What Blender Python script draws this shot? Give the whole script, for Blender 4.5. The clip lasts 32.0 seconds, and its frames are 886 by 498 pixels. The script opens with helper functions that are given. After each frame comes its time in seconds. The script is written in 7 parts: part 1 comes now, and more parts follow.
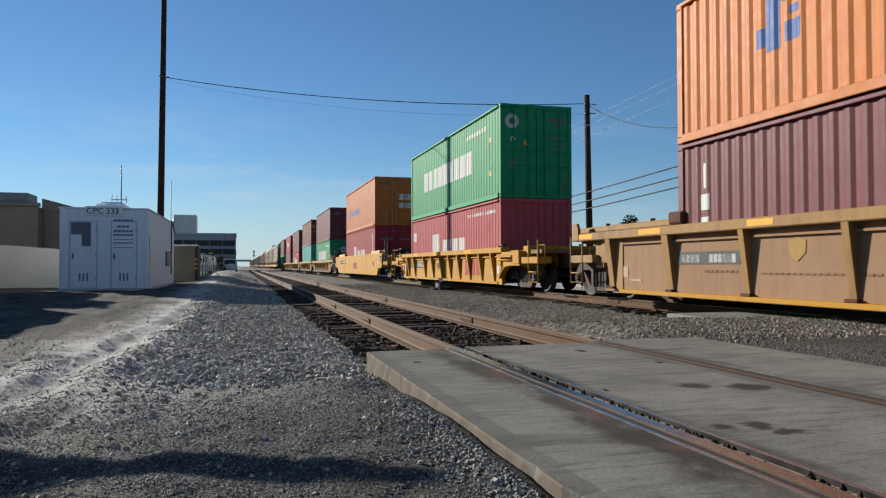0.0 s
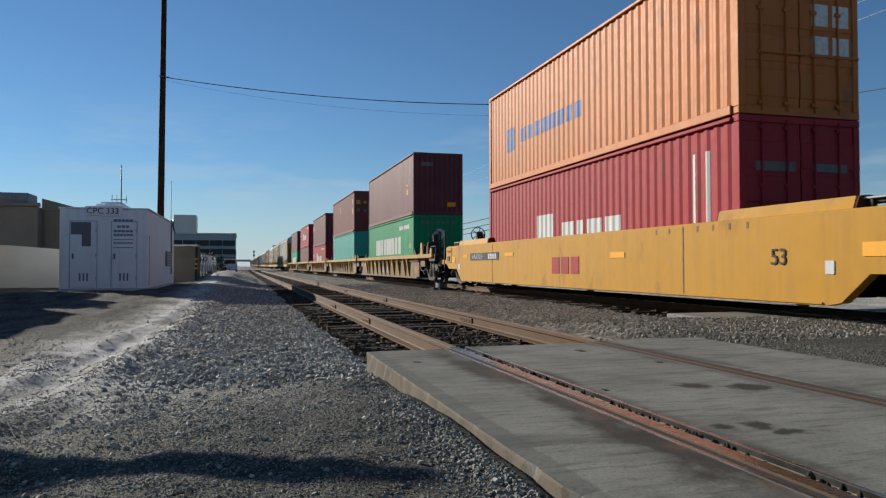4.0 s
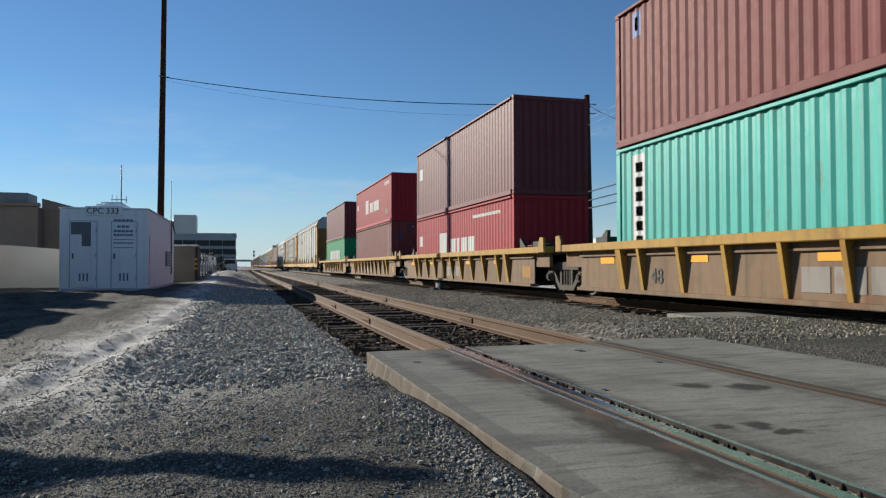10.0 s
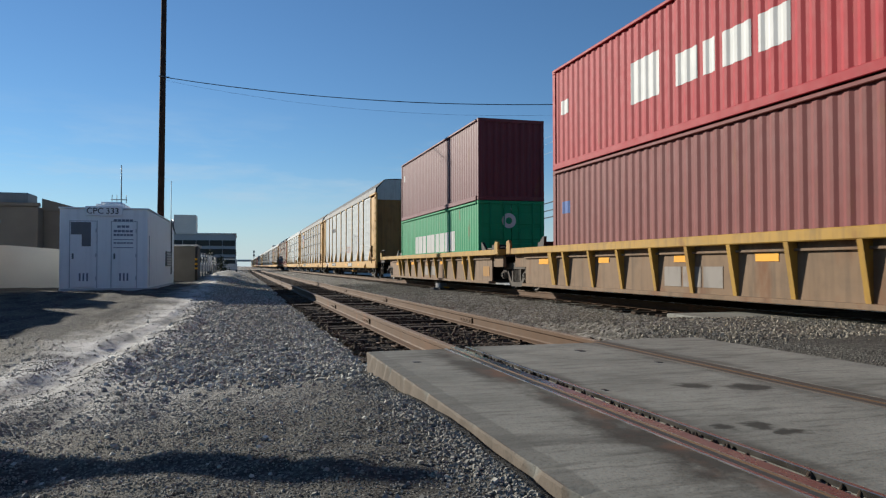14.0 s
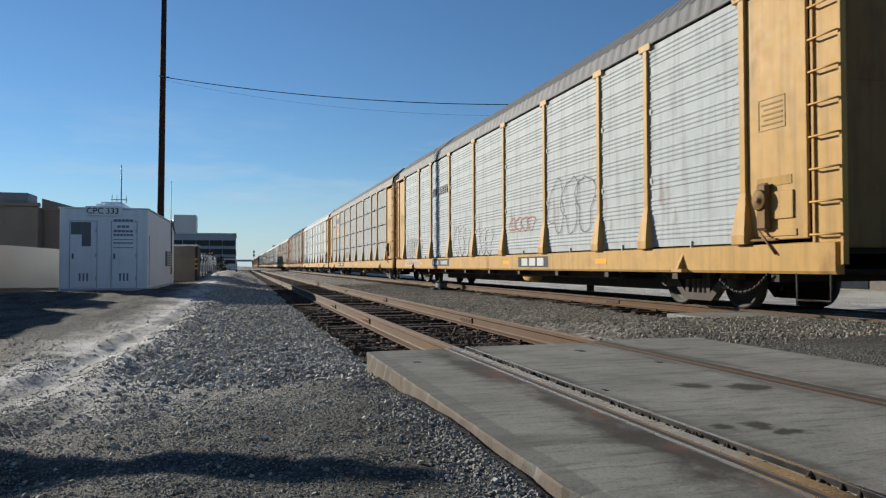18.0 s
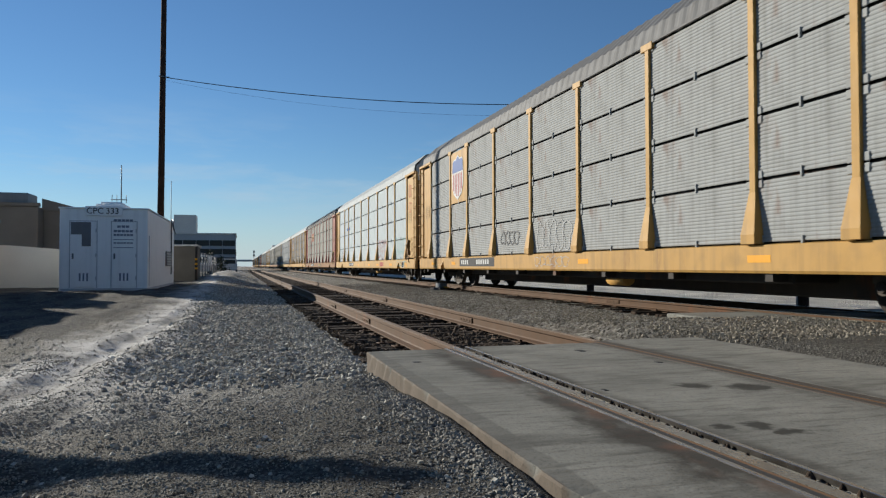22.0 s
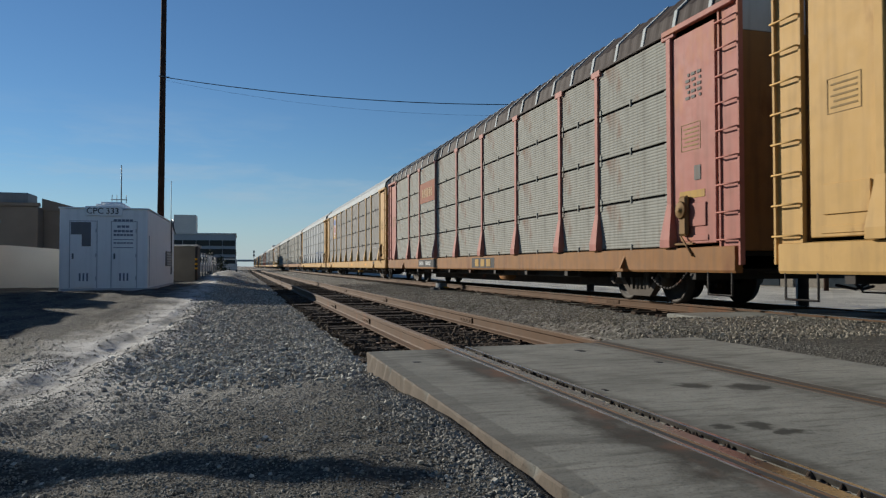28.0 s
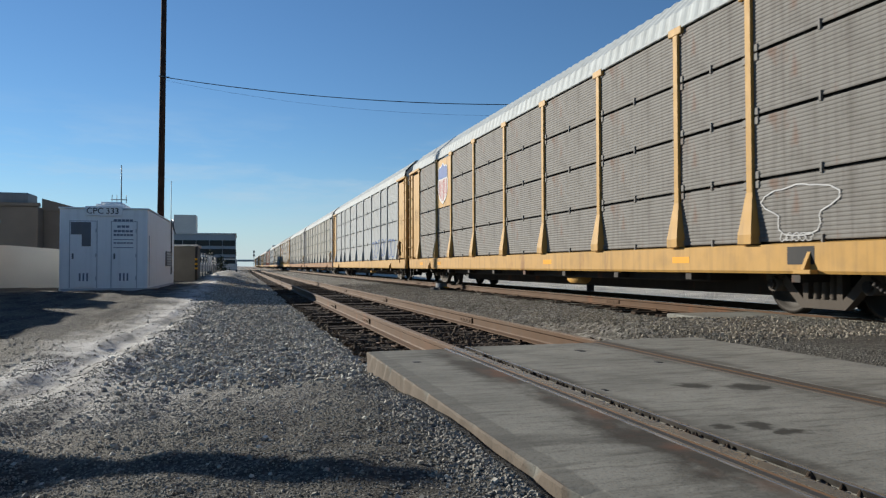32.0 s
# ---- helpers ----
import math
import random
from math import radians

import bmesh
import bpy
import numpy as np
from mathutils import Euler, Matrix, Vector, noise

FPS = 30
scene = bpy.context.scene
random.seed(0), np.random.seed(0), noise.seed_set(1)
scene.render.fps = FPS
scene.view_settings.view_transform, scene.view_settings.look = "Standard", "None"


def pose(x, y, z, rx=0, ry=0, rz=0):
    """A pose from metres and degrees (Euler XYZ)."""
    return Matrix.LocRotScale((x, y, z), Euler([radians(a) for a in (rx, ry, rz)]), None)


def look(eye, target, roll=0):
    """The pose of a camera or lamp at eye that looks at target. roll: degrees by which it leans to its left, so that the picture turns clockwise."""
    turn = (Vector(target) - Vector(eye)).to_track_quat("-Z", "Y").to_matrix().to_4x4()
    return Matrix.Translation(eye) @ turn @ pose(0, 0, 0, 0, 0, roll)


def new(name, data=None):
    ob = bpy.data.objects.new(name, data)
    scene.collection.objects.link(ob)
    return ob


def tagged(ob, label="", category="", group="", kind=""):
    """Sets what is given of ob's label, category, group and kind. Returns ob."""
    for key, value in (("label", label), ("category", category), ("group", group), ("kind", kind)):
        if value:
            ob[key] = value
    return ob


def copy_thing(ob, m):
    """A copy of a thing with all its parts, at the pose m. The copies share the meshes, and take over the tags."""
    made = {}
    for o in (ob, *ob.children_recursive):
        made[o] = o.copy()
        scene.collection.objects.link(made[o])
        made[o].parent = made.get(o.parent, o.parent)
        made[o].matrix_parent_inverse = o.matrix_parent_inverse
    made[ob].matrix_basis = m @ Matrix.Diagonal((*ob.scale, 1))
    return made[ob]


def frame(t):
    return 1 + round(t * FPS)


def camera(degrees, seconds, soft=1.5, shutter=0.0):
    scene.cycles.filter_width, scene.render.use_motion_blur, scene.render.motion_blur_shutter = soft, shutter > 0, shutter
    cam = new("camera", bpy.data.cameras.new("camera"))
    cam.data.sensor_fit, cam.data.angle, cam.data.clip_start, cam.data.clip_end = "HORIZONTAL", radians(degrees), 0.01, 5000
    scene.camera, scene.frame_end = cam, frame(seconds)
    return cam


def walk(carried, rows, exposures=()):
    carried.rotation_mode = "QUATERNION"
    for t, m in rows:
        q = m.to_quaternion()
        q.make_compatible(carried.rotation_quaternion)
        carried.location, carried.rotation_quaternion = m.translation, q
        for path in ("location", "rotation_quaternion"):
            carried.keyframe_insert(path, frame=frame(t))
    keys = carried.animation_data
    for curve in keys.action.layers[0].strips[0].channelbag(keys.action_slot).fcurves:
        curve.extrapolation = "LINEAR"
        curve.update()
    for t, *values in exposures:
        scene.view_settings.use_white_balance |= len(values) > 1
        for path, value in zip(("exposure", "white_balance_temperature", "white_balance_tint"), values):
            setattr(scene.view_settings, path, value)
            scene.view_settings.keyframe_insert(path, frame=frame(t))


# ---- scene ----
# Plan: y runs along the tracks away from the camera, x to the far side of the line, z = 0 at the rail heads.
V = 8.293          # train speed, m/s
CLIP = 32.0
TX = 9.01          # centre of the far track
NX = 2.615         # centre of the near track
cam = camera(63.34, CLIP, soft=1.25, shutter=0.08)
# how far the film's own exposure drifts, in stops
LIFT = ((0, -0.1), (1, 0.0), (2, 0.22), (3, 0.15), (6, 0.0), (7, 0.0), (8, 0.15), (9, -0.1), (10, -0.1), (11, -0.28), (12, -0.15), (13, -0.15), (14, -0.09), (17, 0.24), (18, -0.07), (19, 0.01), (20, 0.14), (21, 0.19), (22, 0.02), (23, -0.01), (24, 0.02), (25, 0.1), (28, 0.27), (29, 0.0), (30, -0.05), (31, -0.1), (CLIP, -0.1))
EYE = (0.0, 0.0, 0.74)
VIEW = look(EYE, (math.sin(radians(15.68)) * math.cos(radians(1.343)), math.cos(radians(15.68)) * math.cos(radians(1.343)), 0.74 + math.sin(radians(1.343))), -0.098)
walk(cam, [(0, VIEW), (CLIP, VIEW)], exposures=[(t, 0.5 - e, 6480, 7) for t, e in LIFT])

# ---- light ----
SUN_AZ, SUN_EL = -37.1, 18.2
world = bpy.data.worlds.new("sky")
scene.world = world
world.use_nodes = True
wn = world.node_tree.nodes
sky = wn.new("ShaderNodeTexSky")
sky.sky_type, sky.sun_disc = "NISHITA", False
sky.sun_elevation, sky.sun_rotation = radians(SUN_EL), radians(SUN_AZ)
sky.air_density, sky.dust_density, sky.ozone_density = 1.0, 0.0, 6.0
world.node_tree.links.new(sky.outputs[0], wn["Background"].inputs[0])
wn["Background"].inputs[1].default_value = 0.069
sun_data = bpy.data.lights.new("sun", "SUN")
sun_data.energy, sun_data.angle, sun_data.color = 5.0, radians(0.6), (1.0, 0.93, 0.83)
sun = new("sun", sun_data)
SUN_FROM = Vector((math.sin(radians(SUN_AZ)) * math.cos(radians(SUN_EL)), math.cos(radians(SUN_AZ)) * math.cos(radians(SUN_EL)), math.sin(radians(SUN_EL))))
sun.matrix_world = look(SUN_FROM * 50, (0, 0, 0))


# ---- materials ----
def nodes_of(name):
    m = bpy.data.materials.new(name)
    m.use_nodes = True
    nt = m.node_tree
    return m, nt, nt.nodes["Principled BSDF"]


def noise_node(nt, scale, detail=4.0, stretch=None, coord="Object", rough=0.55):
    tc = nt.nodes.new("ShaderNodeTexCoord")
    n = nt.nodes.new("ShaderNodeTexNoise")
    n.inputs["Scale"].default_value, n.inputs["Detail"].default_value, n.inputs["Roughness"].default_value = scale, detail, rough
    src = tc.outputs[coord]
    if stretch:
        mp = nt.nodes.new("ShaderNodeMapping")
        mp.inputs["Scale"].default_value = stretch
        nt.links.new(src, mp.inputs[0])
        src = mp.outputs[0]
    nt.links.new(src, n.inputs["Vector"])
    return n.outputs["Fac"]


def ramp(nt, fac, lo, hi):
    r = nt.nodes.new("ShaderNodeMapRange")
    r.inputs["From Min"].default_value, r.inputs["From Max"].default_value = lo, hi
    nt.links.new(fac, r.inputs["Value"])
    return r.outputs[0]


def blend(nt, a, b, fac, mode="MIX"):
    m = nt.nodes.new("ShaderNodeMix")
    m.data_type, m.blend_type = "RGBA", mode
    for sock, val in ((m.inputs[6], a), (m.inputs[7], b), (m.inputs[0], fac)):
        if isinstance(val, (tuple, list)):
            sock.default_value = (*val[:3], 1)
        elif isinstance(val, (int, float)):
            sock.default_value = val
        else:
            nt.links.new(val, sock)
    return m.outputs[2]


def times(nt, fac, k):
    m = nt.nodes.new("ShaderNodeMath")
    m.operation = "MULTIPLY"
    nt.links.new(fac, m.inputs[0])
    m.inputs[1].default_value = k
    return m.outputs[0]


def bump(nt, bsdf, height, strength, dist=0.01):
    b = nt.nodes.new("ShaderNodeBump")
    b.inputs["Strength"].default_value, b.inputs["Distance"].default_value = strength, dist
    nt.links.new(height, b.inputs["Height"])
    nt.links.new(b.outputs[0], bsdf.inputs["Normal"])


def paint(name, rgb, rough=0.5, metal=0.0, dirt=0.35, rust=0.0, dirt_rgb=(0.09, 0.075, 0.06), rust_rgb=(0.22, 0.085, 0.035), fade=0.15, deep=0.66):
    """Weathered paint on metal: broad fading, fine grain, dirt running down, rust patches."""
    m, nt, b = nodes_of(name)
    grey = 0.3 * rgb[0] + 0.55 * rgb[1] + 0.15 * rgb[2]
    rgb = [max(0.008, grey + (v - grey) * 1.18) for v in rgb]
    rgb, dirt_rgb, rust_rgb = [[v * deep for v in q] for q in (rgb, dirt_rgb, rust_rgb)]
    c = blend(nt, rgb, [min(1, v * 1.25 + 0.03) for v in rgb], times(nt, ramp(nt, noise_node(nt, 0.9, 3), 0.35, 0.7), fade * 2))
    if dirt:
        c = blend(nt, c, dirt_rgb, times(nt, ramp(nt, noise_node(nt, 1.0, 6, (7, 7, 0.5)), 0.47, 0.75), dirt))
        c = blend(nt, c, dirt_rgb, times(nt, ramp(nt, noise_node(nt, 3.0, 8), 0.5, 0.85), dirt * 0.8))
    if rust:
        c = blend(nt, c, rust_rgb, times(nt, ramp(nt, noise_node(nt, 1.7, 8, (1, 1, 0.45)), 0.62 - 0.16 * rust, 0.7), min(1.0, 0.5 + rust * 0.5)))
    c = blend(nt, c, [v * 0.8 for v in rgb], times(nt, noise_node(nt, 60, 2), 0.25))
    nt.links.new(c, b.inputs["Base Color"])
    b.inputs["Metallic"].default_value = metal
    b.inputs["Specular IOR Level"].default_value = 0.18
    rr = nt.nodes.new("ShaderNodeMapRange")
    rr.inputs["To Min"].default_value, rr.inputs["To Max"].default_value = max(0.05, rough - 0.04), min(1, rough + 0.14)
    nt.links.new(noise_node(nt, 5, 5), rr.inputs["Value"])
    nt.links.new(rr.outputs[0], b.inputs["Roughness"])
    bump(nt, b, noise_node(nt, 25, 2), 0.02, 0.002)
    return m


def rough_stuff(name, rgb, rgb2, scale=3.0, fine=60.0, rough=0.9, bump_k=0.5, dist=0.02, coord="Object", deep=0.66):
    """Stone, soil, timber: two colours at two scales."""
    m, nt, b = nodes_of(name)
    rgb, rgb2 = [v * deep for v in rgb], [v * deep for v in rgb2]
    c = blend(nt, rgb, rgb2, ramp(nt, noise_node(nt, scale, 6, None, coord), 0.35, 0.65))
    c = blend(nt, c, [v * 0.55 for v in rgb], times(nt, ramp(nt, noise_node(nt, fine, 3, None, coord), 0.45, 0.7), 0.6))
    nt.links.new(c, b.inputs["Base Color"])
    b.inputs["Roughness"].default_value = rough
    b.inputs["Specular IOR Level"].default_value = 0.15
    bump(nt, b, noise_node(nt, fine * 0.7, 5, None, coord), bump_k, dist)
    return m


M = {}
M["green"] = paint("green_paint", (0.028, 0.33, 0.15), 0.55, 0, 0.2, 0.05)
M["teal"] = paint("teal_paint", (0.11, 0.46, 0.4), 0.45, 0, 0.2, 0.08)
M["red"] = paint("red_paint", (0.4, 0.05, 0.06), 0.6, 0, 0.15, 0.04, fade=0.06)
M["pink"] = paint("faded_red_paint", (0.5, 0.125, 0.135), 0.65, 0, 0.22, 0.05)
M["maroon"] = paint("maroon_paint", (0.17, 0.052, 0.06), 0.5, 0, 0.15, 0.04)
M["maroon2"] = paint("brown_maroon_paint", (0.215, 0.07, 0.066), 0.6, 0, 0.17, 0.06)
M["orange"] = paint("orange_paint", (0.62, 0.22, 0.08), 0.5, 0, 0.22, 0.12)
M["white"] = paint("white_marking", (0.72, 0.72, 0.7), 0.55, 0, 0.12)
M["black"] = paint("black_paint", (0.02, 0.02, 0.022), 0.55, 0, 0.2)
M["blue"] = paint("blue_marking", (0.05, 0.12, 0.35), 0.5, 0, 0.15)
M["yellow"] = paint("yellow_paint", (0.58, 0.31, 0.07), 0.6, 0, 0.22, 0.12, fade=0.06)
M["rack_yellow"] = paint("orange_yellow_paint", (0.6, 0.37, 0.145), 0.55, 0, 0.4, 0.2)
M["pale_yellow"] = paint("sun_bleached_yellow_paint", (0.64, 0.42, 0.19), 0.6, 0, 0.25, 0.08)
M["old_yellow"] = paint("worn_yellow_paint", (0.5, 0.31, 0.1), 0.6, 0, 0.5, 0.25)
M["tan"] = paint("dusty_tan_paint", (0.4, 0.24, 0.11), 0.6, 0, 0.4, 0.15)
M["dusty_brown"] = paint("dusty_rose_brown_paint", (0.37, 0.235, 0.15), 0.75, 0, 0.4, 0.25, dirt_rgb=(0.2, 0.14, 0.13), rust_rgb=(0.3, 0.15, 0.06))
M["faded_grey"] = paint("faded_grey_marking", (0.36, 0.33, 0.3), 0.75, 0, 0.5, 0.1)
M["faint_brown"] = paint("faint_brown_lettering", (0.27, 0.165, 0.1), 0.75, 0, 0.4, 0.2)
M["pale_gold"] = paint("faded_gold_emblem", (0.46, 0.3, 0.14), 0.75, 0, 0.4, 0.1)
M["rust_orange"] = paint("worn_orange_patch", (0.44, 0.25, 0.1), 0.7, 0, 0.5, 0.3)
M["brake_iron"] = paint("rusty_brake_iron", (0.26, 0.16, 0.075), 0.65, 0.1, 0.5, 0.4)
M["slate"] = paint("worn_slate_board", (0.09, 0.1, 0.1), 0.6, 0, 0.2)
M["pale_tan"] = paint("pale_worn_tan", (0.55, 0.42, 0.32), 0.7, 0, 0.3)
M["grime"] = paint("grimy_panel_paint", (0.27, 0.19, 0.13), 0.75, 0, 0.6, 0.45)
M["reflector"] = paint("amber_reflector", (0.78, 0.38, 0.03), 0.4, 0, 0.1, deep=0.82)
M["steel"] = paint("dark_steel", (0.045, 0.04, 0.037), 0.6, 0.3, 0.5, 0.2)
M["frame_steel"] = paint("dusty_cast_steel", (0.115, 0.098, 0.083), 0.75, 0.0, 0.45, 0.2)
M["wheel"] = paint("wheel_steel", (0.05, 0.043, 0.037), 0.6, 0.2, 0.4, 0.2)
M["silver"] = paint("galvanised_panel", (0.5, 0.53, 0.535), 0.6, 0.0, 0.35, 0.04)
M["grey_panel"] = paint("weathered_grey_panel", (0.43, 0.44, 0.432), 0.7, 0.0, 0.35, 0.05)
M["dark_panel"] = paint("dirty_grey_panel", (0.25, 0.24, 0.225), 0.65, 0.0, 0.5, 0.08)
M["bright_panel"] = paint("bright_silver_panel", (0.55, 0.615, 0.64), 0.6, 0.0, 0.25)
M["dull_silver"] = paint("dull_silver_panel", (0.42, 0.445, 0.455), 0.65, 0.0, 0.35, 0.05)
M["rusty_panel"] = paint("rust_streaked_grey_panel", (0.36, 0.36, 0.325), 0.7, 0, 0.45, 0.3)
M["roof_grey"] = paint("grey_roof_sheet", (0.2, 0.2, 0.2), 0.65, 0.1, 0.35)
M["roof_white"] = paint("white_roof_sheet", (0.6, 0.635, 0.64), 0.7, 0.0, 0.3)
M["roof_dark"] = paint("dark_brown_roof_sheet", (0.06, 0.045, 0.04), 0.7, 0, 0.4)
M["rust_red"] = paint("red_oxide_paint", (0.46, 0.2, 0.165), 0.6, 0, 0.3, 0.6, rust_rgb=(0.6, 0.24, 0.09))
M["rust_sill"] = paint("rusted_orange_sill", (0.33, 0.17, 0.075), 0.65, 0, 0.45, 0.45)
M["rail"] = paint("rusty_rail", (0.12, 0.068, 0.038), 0.7, 0.1, 0.35, 0.2)
M["rail_top"] = paint("rail_running_surface", (0.5, 0.47, 0.44), 0.22, 1.0, 0.3)
M["rail_dull"] = paint("dusty_rusted_rail_head", (0.36, 0.27, 0.2), 0.6, 0.1, 0.3, 0.1)
M["rail_dark"] = paint("dark_dirty_rail_head", (0.1, 0.085, 0.072), 0.7, 0.0, 0.4, 0.0)
M["tie"] = rough_stuff("creosoted_timber", (0.05, 0.034, 0.023), (0.1, 0.068, 0.046), 4, 80)
M["dirt"] = rough_stuff("gravelly_dirt", (0.17, 0.155, 0.135), (0.27, 0.25, 0.225), 0.5, 45, 0.95, 0.8, 0.03, "Object")
M["white_wall"] = paint("white_painted_steel", (0.9, 0.91, 0.9), 0.55, 0, 0.1, deep=1.0, fade=0.0)
M["slot_grey"] = paint("blue_grey_lettering", (0.3, 0.34, 0.41), 0.6, 0, 0.1)
M["patch_grey"] = paint("grey_patch_paint", (0.27, 0.27, 0.28), 0.6, 0, 0.2)
M["block"] = rough_stuff("pale_block_wall", (0.84, 0.79, 0.69), (0.92, 0.87, 0.77), 0.8, 40, 0.9, 0.2, deep=1.0)
M["stucco"] = rough_stuff("brown_stucco", (0.3, 0.235, 0.18), (0.36, 0.285, 0.22), 0.6, 30, 0.9, 0.2, deep=0.84)
M["hut_block"] = rough_stuff("grey_brown_hut_block", (0.2, 0.18, 0.15), (0.27, 0.24, 0.2), 1.2, 40, 0.9, 0.2)
M["far_wall"] = rough_stuff("pale_far_wall", (0.74, 0.71, 0.66), (0.8, 0.77, 0.72), 0.2, 10, 0.9, 0.1, deep=0.84)
M["far_grey"] = rough_stuff("grey_far_wall", (0.45, 0.46, 0.47), (0.52, 0.53, 0.54), 0.2, 10, 0.9, 0.1, deep=0.84)
M["dark_glass"] = paint("dark_window_glass", (0.02, 0.028, 0.035), 0.12, 0, 0)
M["pole"] = rough_stuff("creosoted_pole_wood", (0.05, 0.028, 0.02), (0.09, 0.05, 0.035), 2, 60, 0.85)
M["wire"] = paint("dark_cable", (0.03, 0.03, 0.03), 0.5, 0, 0)
M["bright_wire"] = paint("bright_aluminium_wire", (0.62, 0.63, 0.64), 0.5, 0.0, 0)
M["grey_metal"] = paint("grey_hardware", (0.3, 0.31, 0.32), 0.5, 0.4, 0.2)
# darker grey version of the white marking, mostly for container ends
M["dim_white"] = paint("dull_white_marking", (0.22, 0.215, 0.2), 0.7, 0, 0.5, 0.1)
# end doors: dirt, plus the shade between cars put into the colour
M["end_shade_grime"] = paint("shaded_dirty_end_door_paint", (0.34, 0.2, 0.1), 0.75, 0, 0.45, 0.2)
M["faint_data"] = paint("faint_stencilled_data", (0.34, 0.24, 0.12), 0.7, 0, 0.4)
M["shed_trim"] = paint("pale_grey_trim", (0.55, 0.57, 0.59), 0.55, 0, 0.15, deep=0.84)
M["rust_board"] = paint("rusted_red_board", (0.33, 0.125, 0.075), 0.7, 0, 0.3, 0.3)
M["spray_white"] = paint("thin_white_spray", (0.6, 0.6, 0.6), 0.6, 0, 0.3)
M["spray_red"] = paint("thin_red_spray", (0.62, 0.17, 0.09), 0.6, 0, 0.2)
M["spray_grey"] = paint("dark_grey_spray", (0.15, 0.15, 0.155), 0.6, 0, 0.2)
M["leaf"] = rough_stuff("palm_leaf", (0.04, 0.06, 0.025), (0.07, 0.09, 0.035), 3, 20, 0.6)
M["shrub"] = rough_stuff("dark_foliage", (0.03, 0.042, 0.02), (0.06, 0.07, 0.035), 2, 20, 0.7)


# ---- mesh helpers ----
class Build:
    """Collects faces for one mesh."""

    def __init__(self):
        self.v, self.f, self.s = [], [], set()

    def poly(self, pts, smooth=False):
        n = len(self.v)
        self.v += [tuple(p) for p in pts]
        if smooth:
            self.s.add(len(self.f))
        self.f.append(tuple(range(n, n + len(pts))))

    def box(self, x0, x1, y0, y1, z0, z1, c=0.0):
        """A box with edges chamfered by c."""
        lo, hi = (min(x0, x1), min(y0, y1), min(z0, z1)), (max(x0, x1), max(y0, y1), max(z0, z1))
        n = len(self.v)
        if c <= 0:
            self.v += [(x, y, z) for x in (lo[0], hi[0]) for y in (lo[1], hi[1]) for z in (lo[2], hi[2])]
            self.f += [tuple(n + i for i in q) for q in ((0, 1, 3, 2), (4, 6, 7, 5), (0, 4, 5, 1), (2, 3, 7, 6), (0, 2, 6, 4), (1, 5, 7, 3))]
            return self
        c = min(c, *[(h - l) * 0.49 for l, h in zip(lo, hi)])
        ids = {}
        for sx in (0, 1):
            for sy in (0, 1):
                for sz in (0, 1):
                    for k in range(3):
                        p = [(lo[i], hi[i])[(sx, sy, sz)[i]] + (0 if i == k else (c if (sx, sy, sz)[i] == 0 else -c)) for i in range(3)]
                        ids[sx, sy, sz, k] = len(self.v)
                        self.v.append(tuple(p))
        mid = [(l + h) / 2 for l, h in zip(lo, hi)]

        def face(q):
            pts = [Vector(self.v[i]) for i in q]
            nrm = (pts[1] - pts[0]).cross(pts[2] - pts[0])
            cen = sum(pts, Vector()) / len(pts) - Vector(mid)
            self.f.append(tuple(q if nrm.dot(cen) > 0 else q[::-1]))
        for k in range(3):
            a, b = [i for i in range(3) if i != k]
            for s in (0, 1):
                q = []
                for u, w in ((0, 0), (0, 1), (1, 1), (1, 0)):
                    key = [0, 0, 0]
                    key[k], key[a], key[b] = s, u, w
                    q.append(ids[(*key, k)])
                face(q)
            for u in (0, 1):
                for w in (0, 1):
                    key0, key1 = [0, 0, 0], [0, 0, 0]
                    key0[a] = key1[a] = u
                    key0[b] = key1[b] = w
                    key1[k] = 1
                    face([ids[(*key0, a)], ids[(*key1, a)], ids[(*key1, b)], ids[(*key0, b)]])
        for sx in (0, 1):
            for sy in (0, 1):
                for sz in (0, 1):
                    face([ids[sx, sy, sz, k] for k in range(3)])
        return self

    def prism(self, profile, axis, a, b, caps=True, closed=True):
        """Extrudes a 2D profile along an axis from a to b."""
        def at(p, w):
            return {"x": (w, p[0], p[1]), "y": (p[0], w, p[1]), "z": (p[0], p[1], w)}[axis]
        n, k = len(self.v), len(profile)
        self.v += [at(p, a) for p in profile] + [at(p, b) for p in profile]
        for i in range(k if closed else k - 1):
            j = (i + 1) % k
            self.f.append((n + i, n + j, n + k + j, n + k + i))
        if caps and closed:
            self.f += [tuple(range(n + k - 1, n - 1, -1)), tuple(range(n + k, n + 2 * k))]
        return self

    def tube(self, p, q, r, r2=None, seg=10, caps=True):
        p, q = Vector(p), Vector(q)
        r2 = r if r2 is None else r2
        d = (q - p).normalized()
        u = d.orthogonal().normalized()
        w = d.cross(u)
        n = len(self.v)
        for c, rad in ((p, r), (q, r2)):
            for i in range(seg):
                a = 2 * math.pi * i / seg
                self.v.append(tuple(c + (u * math.cos(a) + w * math.sin(a)) * rad))
        for i in range(seg):
            j = (i + 1) % seg
            self.s.add(len(self.f))
            self.f.append((n + i, n + j, n + seg + j, n + seg + i))
        if caps:
            self.f += [tuple(range(n + seg - 1, n - 1, -1)), tuple(range(n + seg, n + 2 * seg))]
        return self

